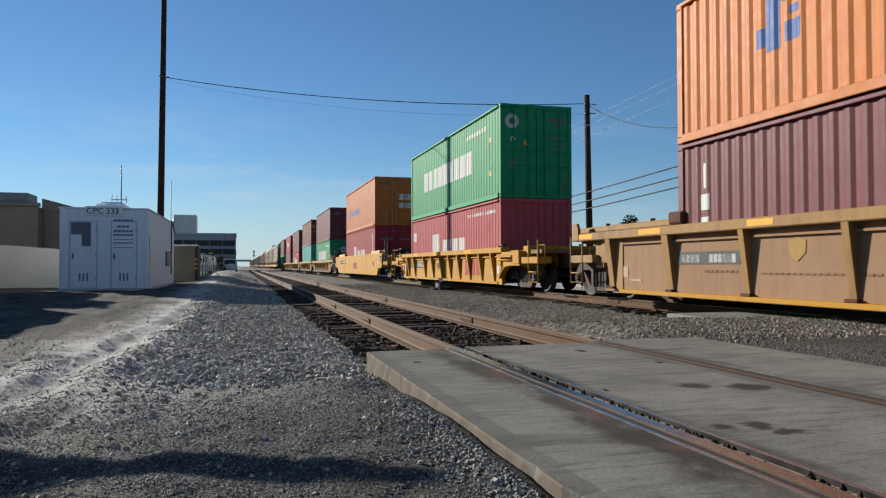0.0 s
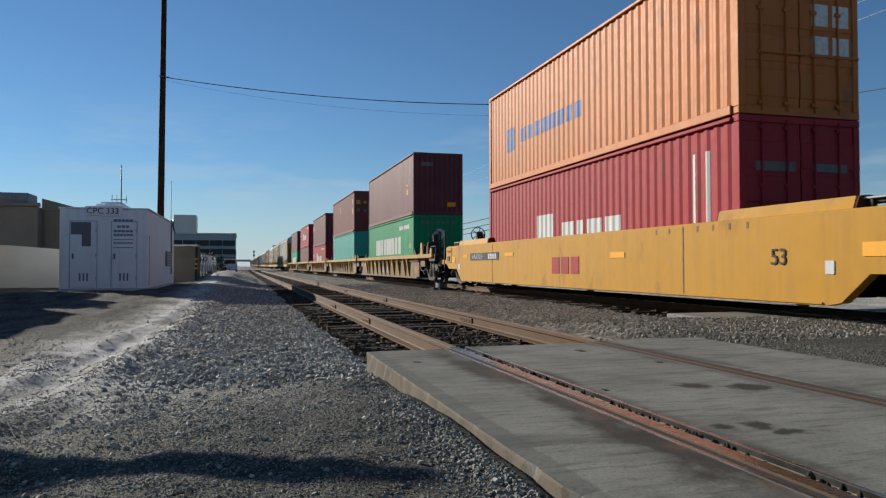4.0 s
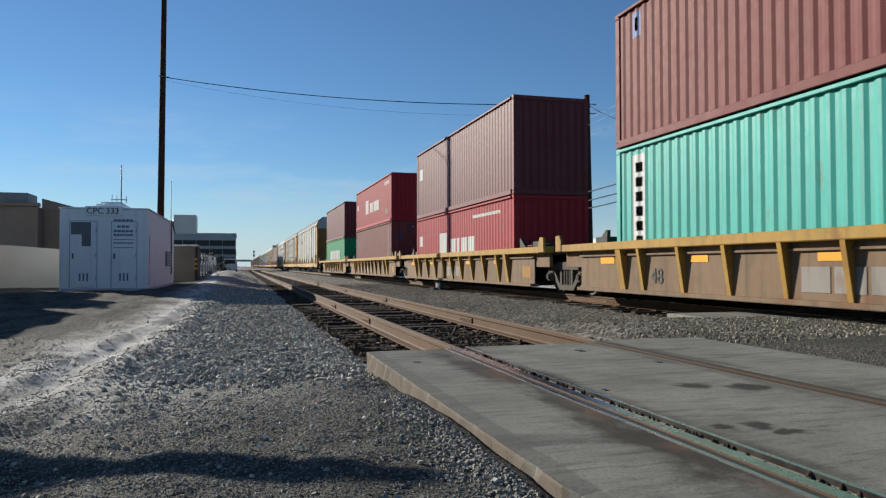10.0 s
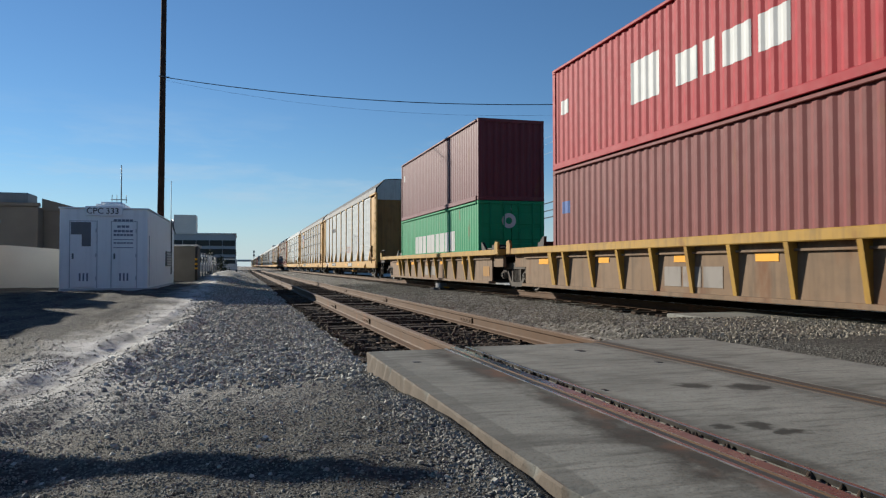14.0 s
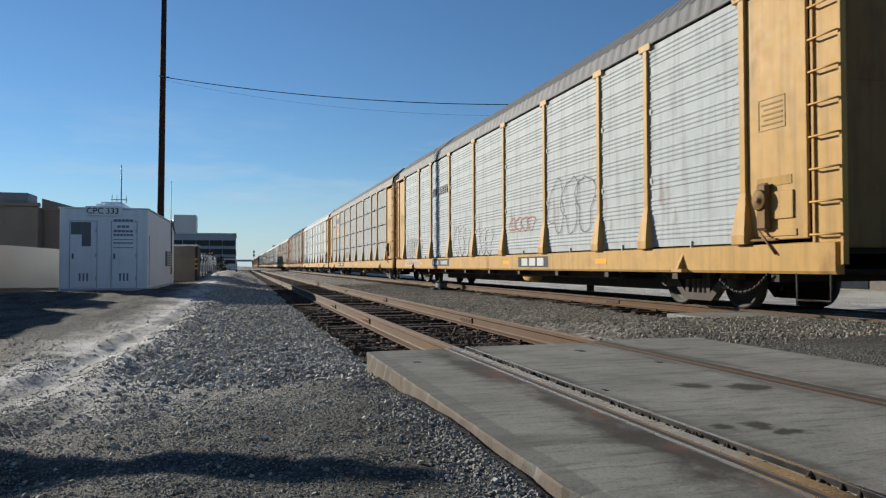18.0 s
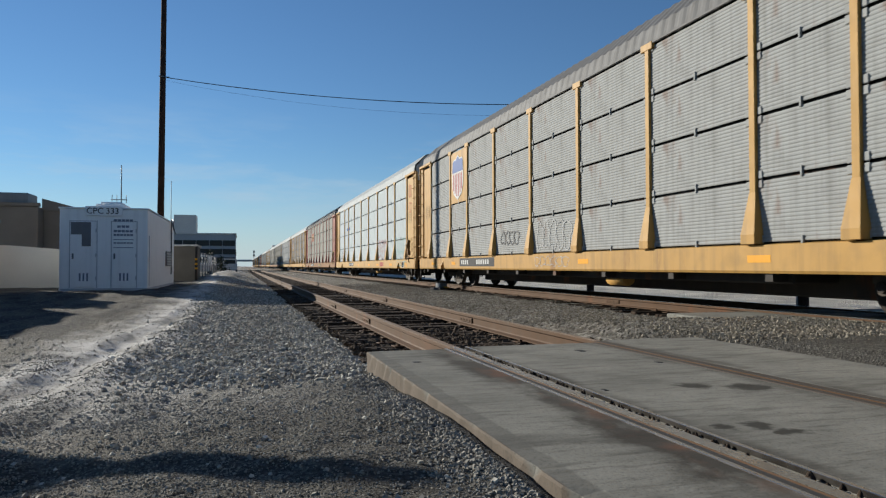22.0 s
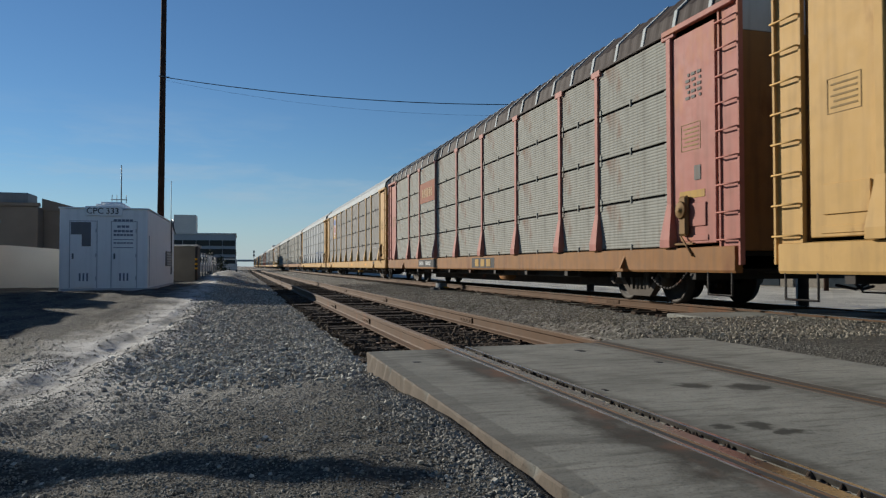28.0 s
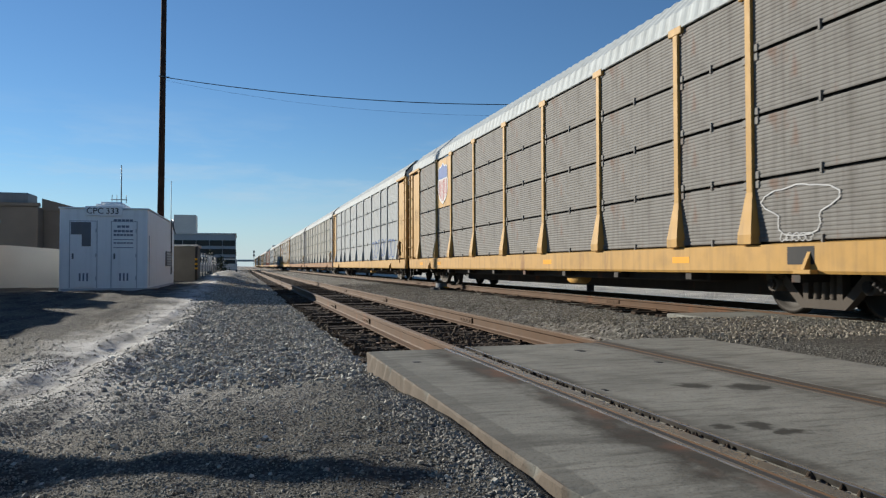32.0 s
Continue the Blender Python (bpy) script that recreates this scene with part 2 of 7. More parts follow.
    def path(self, pts, r, seg=6):
        """A bent round bar swept through the points."""
        pts = [Vector(p) for p in pts]
        n, m = len(self.v), len(pts)
        side = None
        for i, p in enumerate(pts):
            d = (pts[min(i + 1, m - 1)] - pts[max(i - 1, 0)]).normalized()
            side = d.orthogonal().normalized() if side is None else (side - d * side.dot(d)).normalized()
            w = d.cross(side)
            for k in range(seg):
                a = 2 * math.pi * k / seg
                self.v.append(tuple(p + (side * math.cos(a) + w * math.sin(a)) * r))
        for i in range(m - 1):
            for k in range(seg):
                j = (k + 1) % seg
                self.s.add(len(self.f))
                self.f.append((n + i * seg + k, n + i * seg + j, n + (i + 1) * seg + j, n + (i + 1) * seg + k))
        self.f += [tuple(range(n + seg - 1, n - 1, -1)), tuple(range(n + (m - 1) * seg, n + m * seg))]
        return self

    def lathe(self, prof, axis="x", seg=24, centre=(0, 0, 0)):
        """Turns (along, radius) pairs round an axis."""
        n, k = len(self.v), len(prof)
        for i in range(seg):
            a = 2 * math.pi * i / seg
            for s, r in prof:
                c, d = r * math.cos(a), r * math.sin(a)
                p = {"x": (s, c, d), "y": (d, s, c), "z": (c, d, s)}[axis]
                self.v.append(tuple(p[j] + centre[j] for j in range(3)))
        for i in range(seg):
            j = (i + 1) % seg
            for t in range(k - 1):
                self.s.add(len(self.f))
                self.f.append((n + i * k + t, n + i * k + t + 1, n + j * k + t + 1, n + j * k + t))
        return self

    def mesh(self, name, mat):
        me = bpy.data.meshes.new(name)
        me.from_pydata(self.v, [], self.f)
        me.validate()
        if self.s:
            flags = [i in self.s for i in range(len(me.polygons))]
            if len(flags) == len(self.f):
                me.polygons.foreach_set("use_smooth", flags)
        me.materials.append(M[mat])
        bm = bmesh.new()
        bm.from_mesh(me)
        bmesh.ops.recalc_face_normals(bm, faces=bm.faces)
        bm.to_mesh(me)
        bm.free()
        return me


def part(name, build, mat, parent=None, label="", at=None):
    """One mesh object; a part where it has a parent."""
    me = build if isinstance(build, bpy.types.Mesh) else build.mesh(name, mat)
    ob = new(name, me)
    if parent is not None:
        ob.parent = parent
    if at is not None:
        ob.matrix_basis = at
    if label:
        ob["label"] = label
    return ob


def thing(name, label, category, at=None, group="", kind=""):
    e = new(name)
    e.empty_display_size = 0.3
    tagged(e, label, category, group, kind)
    if at is not None:
        e.matrix_basis = at
    return e


def solid(name, build, mat, label, category, group="", kind="", at=None):
    ob = part(name, build, mat, None, "", at)
    return tagged(ob, label, category, group, kind)


MOVERS = []      # (thing, place along the train)
WHEELSETS = []   # (wheelset, offset along its truck)


# ---- the ground ----
def smooth01(t):
    t = max(0.0, min(1.0, t))
    return t * t * (3 - 2 * t)


def ground_z(x, y):
    """Height of the earth, below the rail heads."""
    left = smooth01((1.0 - x) / 3.0)
    z = -0.22 + 0.18 * left * smooth01((y - 13) / 12.0)
    z += 0.04 * noise.noise(Vector((x * 0.35, y * 0.35, 0.3))) + 0.025 * noise.noise(Vector((x * 1.6, y * 1.6, 4.0)))
    if y < 60:
        z += 0.006 * noise.noise(Vector((x * 4, y * 4, 9.0)))
        z += left * 0.045 * noise.noise(Vector((x * 2.3 + 0.25 * y, y * 0.6, 2.0))) + left * 0.03 * noise.noise(Vector((x * 1.1, y * 1.1, 7.0)))
        if y < 26:                                   # trodden lumps, wheel ruts along the pale streak
            calm = smooth01((0.95 - x) / 0.5) if x < 1.0 else 0.0
            z += 0.02 * calm * noise.noise(Vector((x * 3.1, y * 3.1, 1.0))) + 0.013 * calm * noise.noise(Vector((x * 7.5, y * 7.5, 5.0)))
            u = x + 1.62 - 0.055 * min(y, 16.0) + 0.15 * noise.noise(Vector((0.0, y * 0.3, 8.0)))
            fade = smooth01((0.9 - abs(u)) / 0.3) * smooth01((y - 3.6) / 1.5)
            z -= fade * 0.03 * (math.exp(-((u + 0.32) / 0.12) ** 2) + math.exp(-((u - 0.3) / 0.1) ** 2))
            z += fade * 0.022 * (math.exp(-((u + 0.55) / 0.08) ** 2) + math.exp(-(u / 0.1) ** 2))
        bank = smooth01((x + 1.5) / 2.2) * smooth01((8.0 - y) / 5.0)   # gravel heaped against the crossing
        z += 0.15 * bank
    if 4.4 < x < 12:
        z += 0.19 * smooth01((x - 4.4) / 0.4) * smooth01((12.0 - y) / 3.5) * smooth01((12 - x) / 0.8)
    if 0.3 < x <= 1.1 and y < 6.4:
        z = min(z, -0.045)
    if 1.1 < x < 4.5:
        if y < 6.4:
            z = min(z, -0.2)
        else:
            z -= 0.06 * smooth01((x - 1.1) / 0.35) * smooth01((4.25 - x) / 0.4) * smooth01((60 - y) / 30)
    z -= 0.85 * smooth01((x - 11.0) / 5.5) * smooth01((120 - y) / 60.0)
    mound = math.exp(-((x + 0.75) / 1.3) ** 2 - ((y - 46) / 11.0) ** 2)
    return z + mound * (0.55 + 0.12 * noise.noise(Vector((x * 1.4, y * 0.4, 6.0))))


def spaced(a, b, near, step0, grow):
    out, p, s = [near], near, step0
    while p < b:
        p += s
        s *= grow
        out.append(min(p, b))
    p, s = near, step0
    while p > a:
        p -= s
        s *= grow
        out.insert(0, max(p, a))
    return out


def math_node(nt, op, a, b=None):
    n = nt.nodes.new("ShaderNodeMath")
    n.operation = op
    for i, v in enumerate((a, b)):
        if v is None:
            continue
        if isinstance(v, (int, float)):
            n.inputs[i].default_value = v
        else:
            nt.links.new(v, n.inputs[i])
    return n.outputs[0]


def ground_mat():
    """Grey gravel, a pale streak of dry dirt, brown dirt further off, dust on the lot beyond the line."""
    m, nt, b = nodes_of("gravel_and_dirt_ground")
    tc = nt.nodes.new("ShaderNodeTexCoord")
    sep = nt.nodes.new("ShaderNodeSeparateXYZ")
    nt.links.new(tc.outputs["Object"], sep.inputs[0])
    x, y = sep.outputs[0], sep.outputs[1]
    wob = math_node(nt, "SUBTRACT", noise_node(nt, 0.55, 7), 0.5)
    wob2 = math_node(nt, "SUBTRACT", noise_node(nt, 2.2, 8), 0.5)
    xs = math_node(nt, "ADD", math_node(nt, "ADD", x, math_node(nt, "MULTIPLY", wob, 1.6)), math_node(nt, "MULTIPLY", wob2, 0.7))
    gravel = blend(nt, (0.085, 0.08, 0.073), (0.16, 0.152, 0.138), ramp(nt, noise_node(nt, 0.9, 7), 0.35, 0.65))
    dirt = blend(nt, (0.07, 0.063, 0.053), (0.23, 0.208, 0.177), ramp(nt, noise_node(nt, 1.3, 8, (1.4, 0.5, 1)), 0.38, 0.62))
    pale = blend(nt, (0.25, 0.235, 0.21), (0.6, 0.57, 0.52), ramp(nt, noise_node(nt, 1.5, 8, (1.5, 0.6, 1)), 0.36, 0.56))
    c = blend(nt, gravel, dirt, ramp(nt, xs, -0.2, -0.9))
    path = math_node(nt, "ADD", math_node(nt, "ADD", x, math_node(nt, "MULTIPLY", math_node(nt, "MINIMUM", y, 16.0), -0.055)), 1.6)
    path = math_node(nt, "ADD", math_node(nt, "ADD", path, math_node(nt, "MULTIPLY", wob, 0.7)), math_node(nt, "MULTIPLY", wob2, 0.9))
    streak = math_node(nt, "MULTIPLY", ramp(nt, math_node(nt, "ABSOLUTE", math_node(nt, "ADD", path, 0.1)), 1.4, 0.5), ramp(nt, y, 4.4, 6.5))
    # a scraped lighter patch across the foreground
    ys = math_node(nt, "ADD", y, math_node(nt, "MULTIPLY", wob, 1.5))
    patch = math_node(nt, "MULTIPLY", ramp(nt, math_node(nt, "ABSOLUTE", math_node(nt, "ADD", ys, -5.2)), 1.5, 0.4), ramp(nt, x, 0.9, 0.2))
    scraped = blend(nt, (0.25, 0.245, 0.235), (0.48, 0.47, 0.45), ramp(nt, noise_node(nt, 1.1, 8, (0.7, 1.3, 1)), 0.36, 0.62))
    c = blend(nt, c, scraped, math_node(nt, "MULTIPLY", patch, 0.85))
    vo = nt.nodes.new("ShaderNodeTexVoronoi")
    vo.inputs["Scale"].default_value = 58
    nt.links.new(tc.outputs["Object"], vo.inputs["Vector"])
    bw = nt.nodes.new("ShaderNodeRGBToBW")
    nt.links.new(vo.outputs["Color"], bw.inputs[0])
    c = blend(nt, c, (0.03, 0.028, 0.025), times(nt, ramp(nt, bw.outputs[0], 0.5, 0.2), 0.5))
    c = blend(nt, c, (0.36, 0.345, 0.32), times(nt, ramp(nt, bw.outputs[0], 0.68, 0.85), 0.35))
    c = blend(nt, c, (0.03, 0.028, 0.025), times(nt, ramp(nt, noise_node(nt, 14, 6), 0.52, 0.66), 0.55))
    c = blend(nt, c, (0.035, 0.032, 0.028), times(nt, ramp(nt, noise_node(nt, 40, 8, None, "Object", 0.75), 0.5, 0.6), 0.6))
    c = blend(nt, c, (0.3, 0.285, 0.26), times(nt, ramp(nt, noise_node(nt, 75, 5, None, "Object", 0.7), 0.58, 0.68), 0.5))
    c = blend(nt, c, (1.0, 0.99, 0.94), 1.0, "MULTIPLY")
    c = blend(nt, c, pale, math_node(nt, "MULTIPLY", streak, ramp(nt, noise_node(nt, 6, 8, None, "Object", 0.65), 0.3, 0.45)))
    # crushed stone away from the camera, on and between the track beds and on the mound
    vb = nt.nodes.new("ShaderNodeTexVoronoi")
    vb.inputs["Scale"].default_value = 19
    nt.links.new(tc.outputs["Object"], vb.inputs["Vector"])
    vbw = nt.nodes.new("ShaderNodeRGBToBW")
    nt.links.new(vb.outputs["Color"], vbw.inputs[0])
    bal = blend(nt, (0.08, 0.07, 0.055), (0.48, 0.45, 0.39), ramp(nt, vbw.outputs[0], 0.2, 0.85))
    bal = blend(nt, bal, (0.17, 0.135, 0.1), times(nt, ramp(nt, noise_node(nt, 0.8, 6), 0.45, 0.65), 0.5))
    bmask = math_node(nt, "MULTIPLY", ramp(nt, xs, -1.3, -0.6), math_node(nt, "MULTIPLY", ramp(nt, xs, 8.4, 7.8), ramp(nt, y, 6.4, 8.5)))
    c = blend(nt, c, bal, times(nt, bmask, 0.9))
    lot = blend(nt, (0.5, 0.465, 0.4), (0.7, 0.66, 0.58), ramp(nt, noise_node(nt, 0.35, 7), 0.38, 0.62))
    c = blend(nt, c, lot, ramp(nt, xs, 11.4, 13.5))
    nt.links.new(c, b.inputs["Base Color"])
    b.inputs["Roughness"].default_value = 0.85
    b.inputs["Specular IOR Level"].default_value = 0.2
    h = math_node(nt, "ADD", math_node(nt, "MULTIPLY", vo.outputs["Distance"], 0.9), math_node(nt, "MULTIPLY", noise_node(nt, 13, 10, None, "Object", 0.78), 1.8))
    # trodden dust lies smoother than the gravel
    bn = nt.nodes.new("ShaderNodeBump")
    bn.inputs["Distance"].default_value = 0.06
    nt.links.new(math_node(nt, "SUBTRACT", 1.0, times(nt, streak, 0.6)), bn.inputs["Strength"])
    nt.links.new(h, bn.inputs["Height"])
    nt.links.new(bn.outputs[0], b.inputs["Normal"])
    return m


M["ground"] = ground_mat()


def ground():
    xs = spaced(-2500, 2500, 0.2, 0.04, 1.036)
    ys = spaced(-400, 4000, 4.0, 0.045, 1.03)
    g = Build()
    g.v = [(x, y, ground_z(x, y)) for y in ys for x in xs]
    n = len(xs)
    g.f = [(j * n + i, j * n + i + 1, (j + 1) * n + i + 1, (j + 1) * n + i) for j in range(len(ys) - 1) for i in range(n - 1)]
    g.s = set(range(len(g.f)))
    solid("ground", g, "ground", "grey gravel and pale dry dirt beside the railway", "ground", kind="structure")


ground()


# ---- tracks ----
RAIL_PROFILE = [(-0.075, -0.175), (0.075, -0.175), (0.075, -0.16), (0.02, -0.145), (0.012, -0.13), (0.012, -0.05), (0.036, -0.036), (0.036, -0.008), (0.028, 0.0),
                (-0.028, 0.0), (-0.036, -0.008), (-0.036, -0.036), (-0.012, -0.05), (-0.012, -0.13), (-0.02, -0.145), (-0.075, -0.16)]
HALF_GAUGE = 0.7525


def track(x, y0, y1, ties, label, bands, dz=0.0):
    t = thing("railway_track", label, "track", pose(x, 0, dz), kind="structure")
    for side in (-1, 1):
        b = Build()
        for a in range(8):                       # rail lengths, with a small gap at each joint
            ya = y0 + (y1 - y0) * (a / 8) ** 2
            yb = y0 + (y1 - y0) * ((a + 1) / 8) ** 2
            b.prism([(px + side * HALF_GAUGE, pz) for px, pz in RAIL_PROFILE], "y", ya + 0.004, yb - 0.004)
        rail = part("rail", b, "rail", t, "rusty brown steel rail")
        for ya, yb, mat, lab in bands[side]:
            top = Build().box(side * HALF_GAUGE - 0.033, side * HALF_GAUGE + 0.033, ya, yb, 0.0, 0.0025)
            part("running_surface", top, mat, rail, lab)
    tie_shapes = []
    for k in range(5):                            # checked and worn timber, no two ends alike
        r = random.Random(40 + k)
        b = Build()
        split = r.uniform(-0.03, 0.04)
        e0, e1 = r.uniform(-0.06, 0.06), r.uniform(-0.06, 0.06)
        b.box(-1.37 + e0, 1.37, -0.115, split - 0.006, -0.36, -0.178 - r.uniform(0, 0.012), 0.012)
        b.box(-1.37, 1.37 + e1, split + 0.006, 0.115, -0.36, -0.178 - r.uniform(0, 0.012), 0.012)
        b.box(-1.3, 1.3, split - 0.01, split + 0.01, -0.36, -0.2)
        tie_shapes.append(b.mesh("tie", "tie"))
    plate = Build()
    for side in (-1, 1):
        plate.box(side * HALF_GAUGE - 0.17, side * HALF_GAUGE + 0.17, -0.09, 0.09, -0.18, -0.168, 0.004)
        for dx in (-0.11, 0.11):
            plate.box(side * HALF_GAUGE + dx - 0.018, side * HALF_GAUGE + dx + 0.018, -0.05, -0.015, -0.17, -0.145, 0.004)
    plate = plate.mesh("tie_plate", "rail")
    rnd = random.Random(5)
    for y in ties:
        o = part("tie", tie_shapes[rnd.randrange(5)], "tie", t, "", pose(rnd.uniform(-0.13, 0.13), y + rnd.uniform(-0.06, 0.06), rnd.uniform(-0.025, 0.0), rnd.uniform(-4, 4), 0, rnd.uniform(-2.5, 2.5)))
        part("tie_plate", plate, "rail", o)
    rest = Build()
    y = (ties[-1] if ties else 6.0) + 0.53
    while y < 170:
        rest.box(-1.42, 1.42, y - 0.115, y + 0.115, -0.36, -0.18)
        y += 0.53
    if rest.v:
        tagged(part("distant_ties", rest, "tie", t, "dark timber ties"), kind="stuff")
    # bolted joints
    for side, y in ((-1, 14.9), (1, 17.2), (-1, 10.9), (1, 10.6), (1, 24.0)):
        j = Build()
        j.box(side * HALF_GAUGE - 0.034, side * HALF_GAUGE + 0.034, y - 0.3, y + 0.3, -0.125, -0.05, 0.006)
        for k in range(4):
            j.tube((side * HALF_GAUGE - 0.045, y - 0.22 + k * 0.147, -0.09), (side * HALF_GAUGE + 0.045, y - 0.22 + k * 0.147, -0.09), 0.016, None, 6)
        part("joint_bar", j, "rail", t, "bolted rusty joint bar")
    return t


near_track = track(NX, -40, 900, [6.55 + 0.53 * i for i in range(56)], "rusty near track on dark timber ties",
                   {-1: ((-40, 6.3, "rail_top", "rubbed bright rail head"), (6.3, 900, "rail_dull", "dusty rust-brown rail head")), 1: ((-40, 6.4, "rail_dark", "dark dirty rail head"), (6.4, 900, "rail_dull", "dusty rust-brown rail head"))})
far_track = track(TX, -60, 900, [11.4 + 0.53 * i for i in range(56)], "far track carrying the freight train", {q: ((-60, 900, "rail_top", "bright running rail head"),) for q in (-1, 1)})


# ---- road crossing ----
def concrete_mat():
    m, nt, b = nodes_of("crossing_concrete")
    tc = nt.nodes.new("ShaderNodeTexCoord")
    sep = nt.nodes.new("ShaderNodeSeparateXYZ")
    nt.links.new(tc.outputs["Object"], sep.inputs[0])
    c = blend(nt, (0.18, 0.178, 0.165), (0.29, 0.285, 0.265), ramp(nt, noise_node(nt, 1.3, 8), 0.36, 0.64))
    c = blend(nt, c, (0.26, 0.255, 0.24), times(nt, ramp(nt, noise_node(nt, 2.0, 8, (0.6, 5.0, 1)), 0.48, 0.62), 0.75))
    c = blend(nt, c, (0.09, 0.087, 0.08), times(nt, ramp(nt, noise_node(nt, 3.2, 9, (0.7, 4.0, 1), "Object", 0.7), 0.5, 0.64), 0.6))
    c = blend(nt, c, (0.34, 0.33, 0.31), times(nt, ramp(nt, noise_node(nt, 9.0, 9, (0.8, 2.5, 1), "Object", 0.7), 0.56, 0.7), 0.5))
    c = blend(nt, c, (0.05, 0.048, 0.045), times(nt, ramp(nt, noise_node(nt, 1.1, 8, (0.55, 1.8, 1)), 0.56, 0.68), 0.7))
    # grease thrown along the field side of the running rails
    for xg, wd, k in ((2.02, 0.1, 0.7), (3.5, 0.1, 0.5), (3.2, 0.1, 0.4)):
        d = math_node(nt, "ABSOLUTE", math_node(nt, "ADD", math_node(nt, "ADD", sep.outputs[0], -xg), math_node(nt, "MULTIPLY", math_node(nt, "SUBTRACT", noise_node(nt, 1.6, 8, (1, 0.5, 1)), 0.5), 0.3)))
        c = blend(nt, c, (0.05, 0.044, 0.038), math_node(nt, "MULTIPLY", times(nt, ramp(nt, d, wd, 0.02), k), ramp(nt, noise_node(nt, 2.1, 9, (1, 0.6, 1)), 0.36, 0.54)))
    # black grease soaked in beside the first rail, in ragged patches, rust-brown close to the rail
    gx = math_node(nt, "ADD", sep.outputs[0], math_node(nt, "MULTIPLY", math_node(nt, "SUBTRACT", noise_node(nt, 2.6, 9, (1, 1.3, 1), "Object", 0.68), 0.5), 0.5))
    soak = math_node(nt, "MULTIPLY", math_node(nt, "MULTIPLY", ramp(nt, gx, 1.46, 1.6), ramp(nt, sep.outputs[0], 1.9, 1.86)), ramp(nt, noise_node(nt, 1.7, 9, (1, 0.55, 1), "Object", 0.65), 0.36, 0.5))
    c = blend(nt, c, (0.05, 0.043, 0.037), times(nt, soak, 0.88))
    red = math_node(nt, "MULTIPLY", math_node(nt, "MULTIPLY", ramp(nt, gx, 1.62, 1.72), ramp(nt, sep.outputs[0], 1.9, 1.86)), ramp(nt, noise_node(nt, 2.3, 7, (1, 0.7, 1)), 0.5, 0.6))
    c = blend(nt, c, (0.17, 0.085, 0.055), times(nt, red, 0.7))
    # oil spills
    for xo, yo, ro in ((2.32, 2.84, 0.1), (2.38, 2.7, 0.08), (3.0, 3.75, 0.16), (2.7, 3.9, 0.12), (2.15, 2.85, 0.07), (3.35, 3.55, 0.1)):
        dx = math_node(nt, "ADD", sep.outputs[0], -xo)
        dy = math_node(nt, "ADD", sep.outputs[1], -yo)
        rr = math_node(nt, "SQRT", math_node(nt, "ADD", math_node(nt, "MULTIPLY", dx, dx), math_node(nt, "MULTIPLY", dy, dy)))
        rr = math_node(nt, "ADD", rr, math_node(nt, "MULTIPLY", math_node(nt, "SUBTRACT", noise_node(nt, 9, 6), 0.5), 0.22))
        c = blend(nt, c, (0.03, 0.028, 0.025), times(nt, ramp(nt, rr, ro, ro * 0.6), 0.85))
    # grimy worn shoulder, then the dusty pink-brown outer face
    c = blend(nt, c, (0.12, 0.118, 0.112), times(nt, ramp(nt, math_node(nt, "ADD", sep.outputs[0], math_node(nt, "MULTIPLY", math_node(nt, "SUBTRACT", noise_node(nt, 5, 6), 0.5), 0.05)), 1.165, 1.15), 0.6))
    c = blend(nt, c, (0.14, 0.108, 0.086), times(nt, ramp(nt, sep.outputs[0], 1.066, 1.056), 0.8))
    c = blend(nt, c, (0.06, 0.058, 0.055), times(nt, ramp(nt, noise_node(nt, 70, 3), 0.55, 0.7), 0.45))
    nt.links.new(blend(nt, c, (0.84, 0.83, 0.77), 1.0, "MULTIPLY"), b.inputs["Base Color"])
    b.inputs["Roughness"].default_value = 0.85
    b.inputs["Specular IOR Level"].default_value = 0.15
    bump(nt, b, noise_node(nt, 45, 7), 0.35, 0.006)
    return m


M["concrete"] = concrete_mat()
M["rubber"] = paint("grey_rubber", (0.07, 0.068, 0.065), 0.7, 0, 0.4)


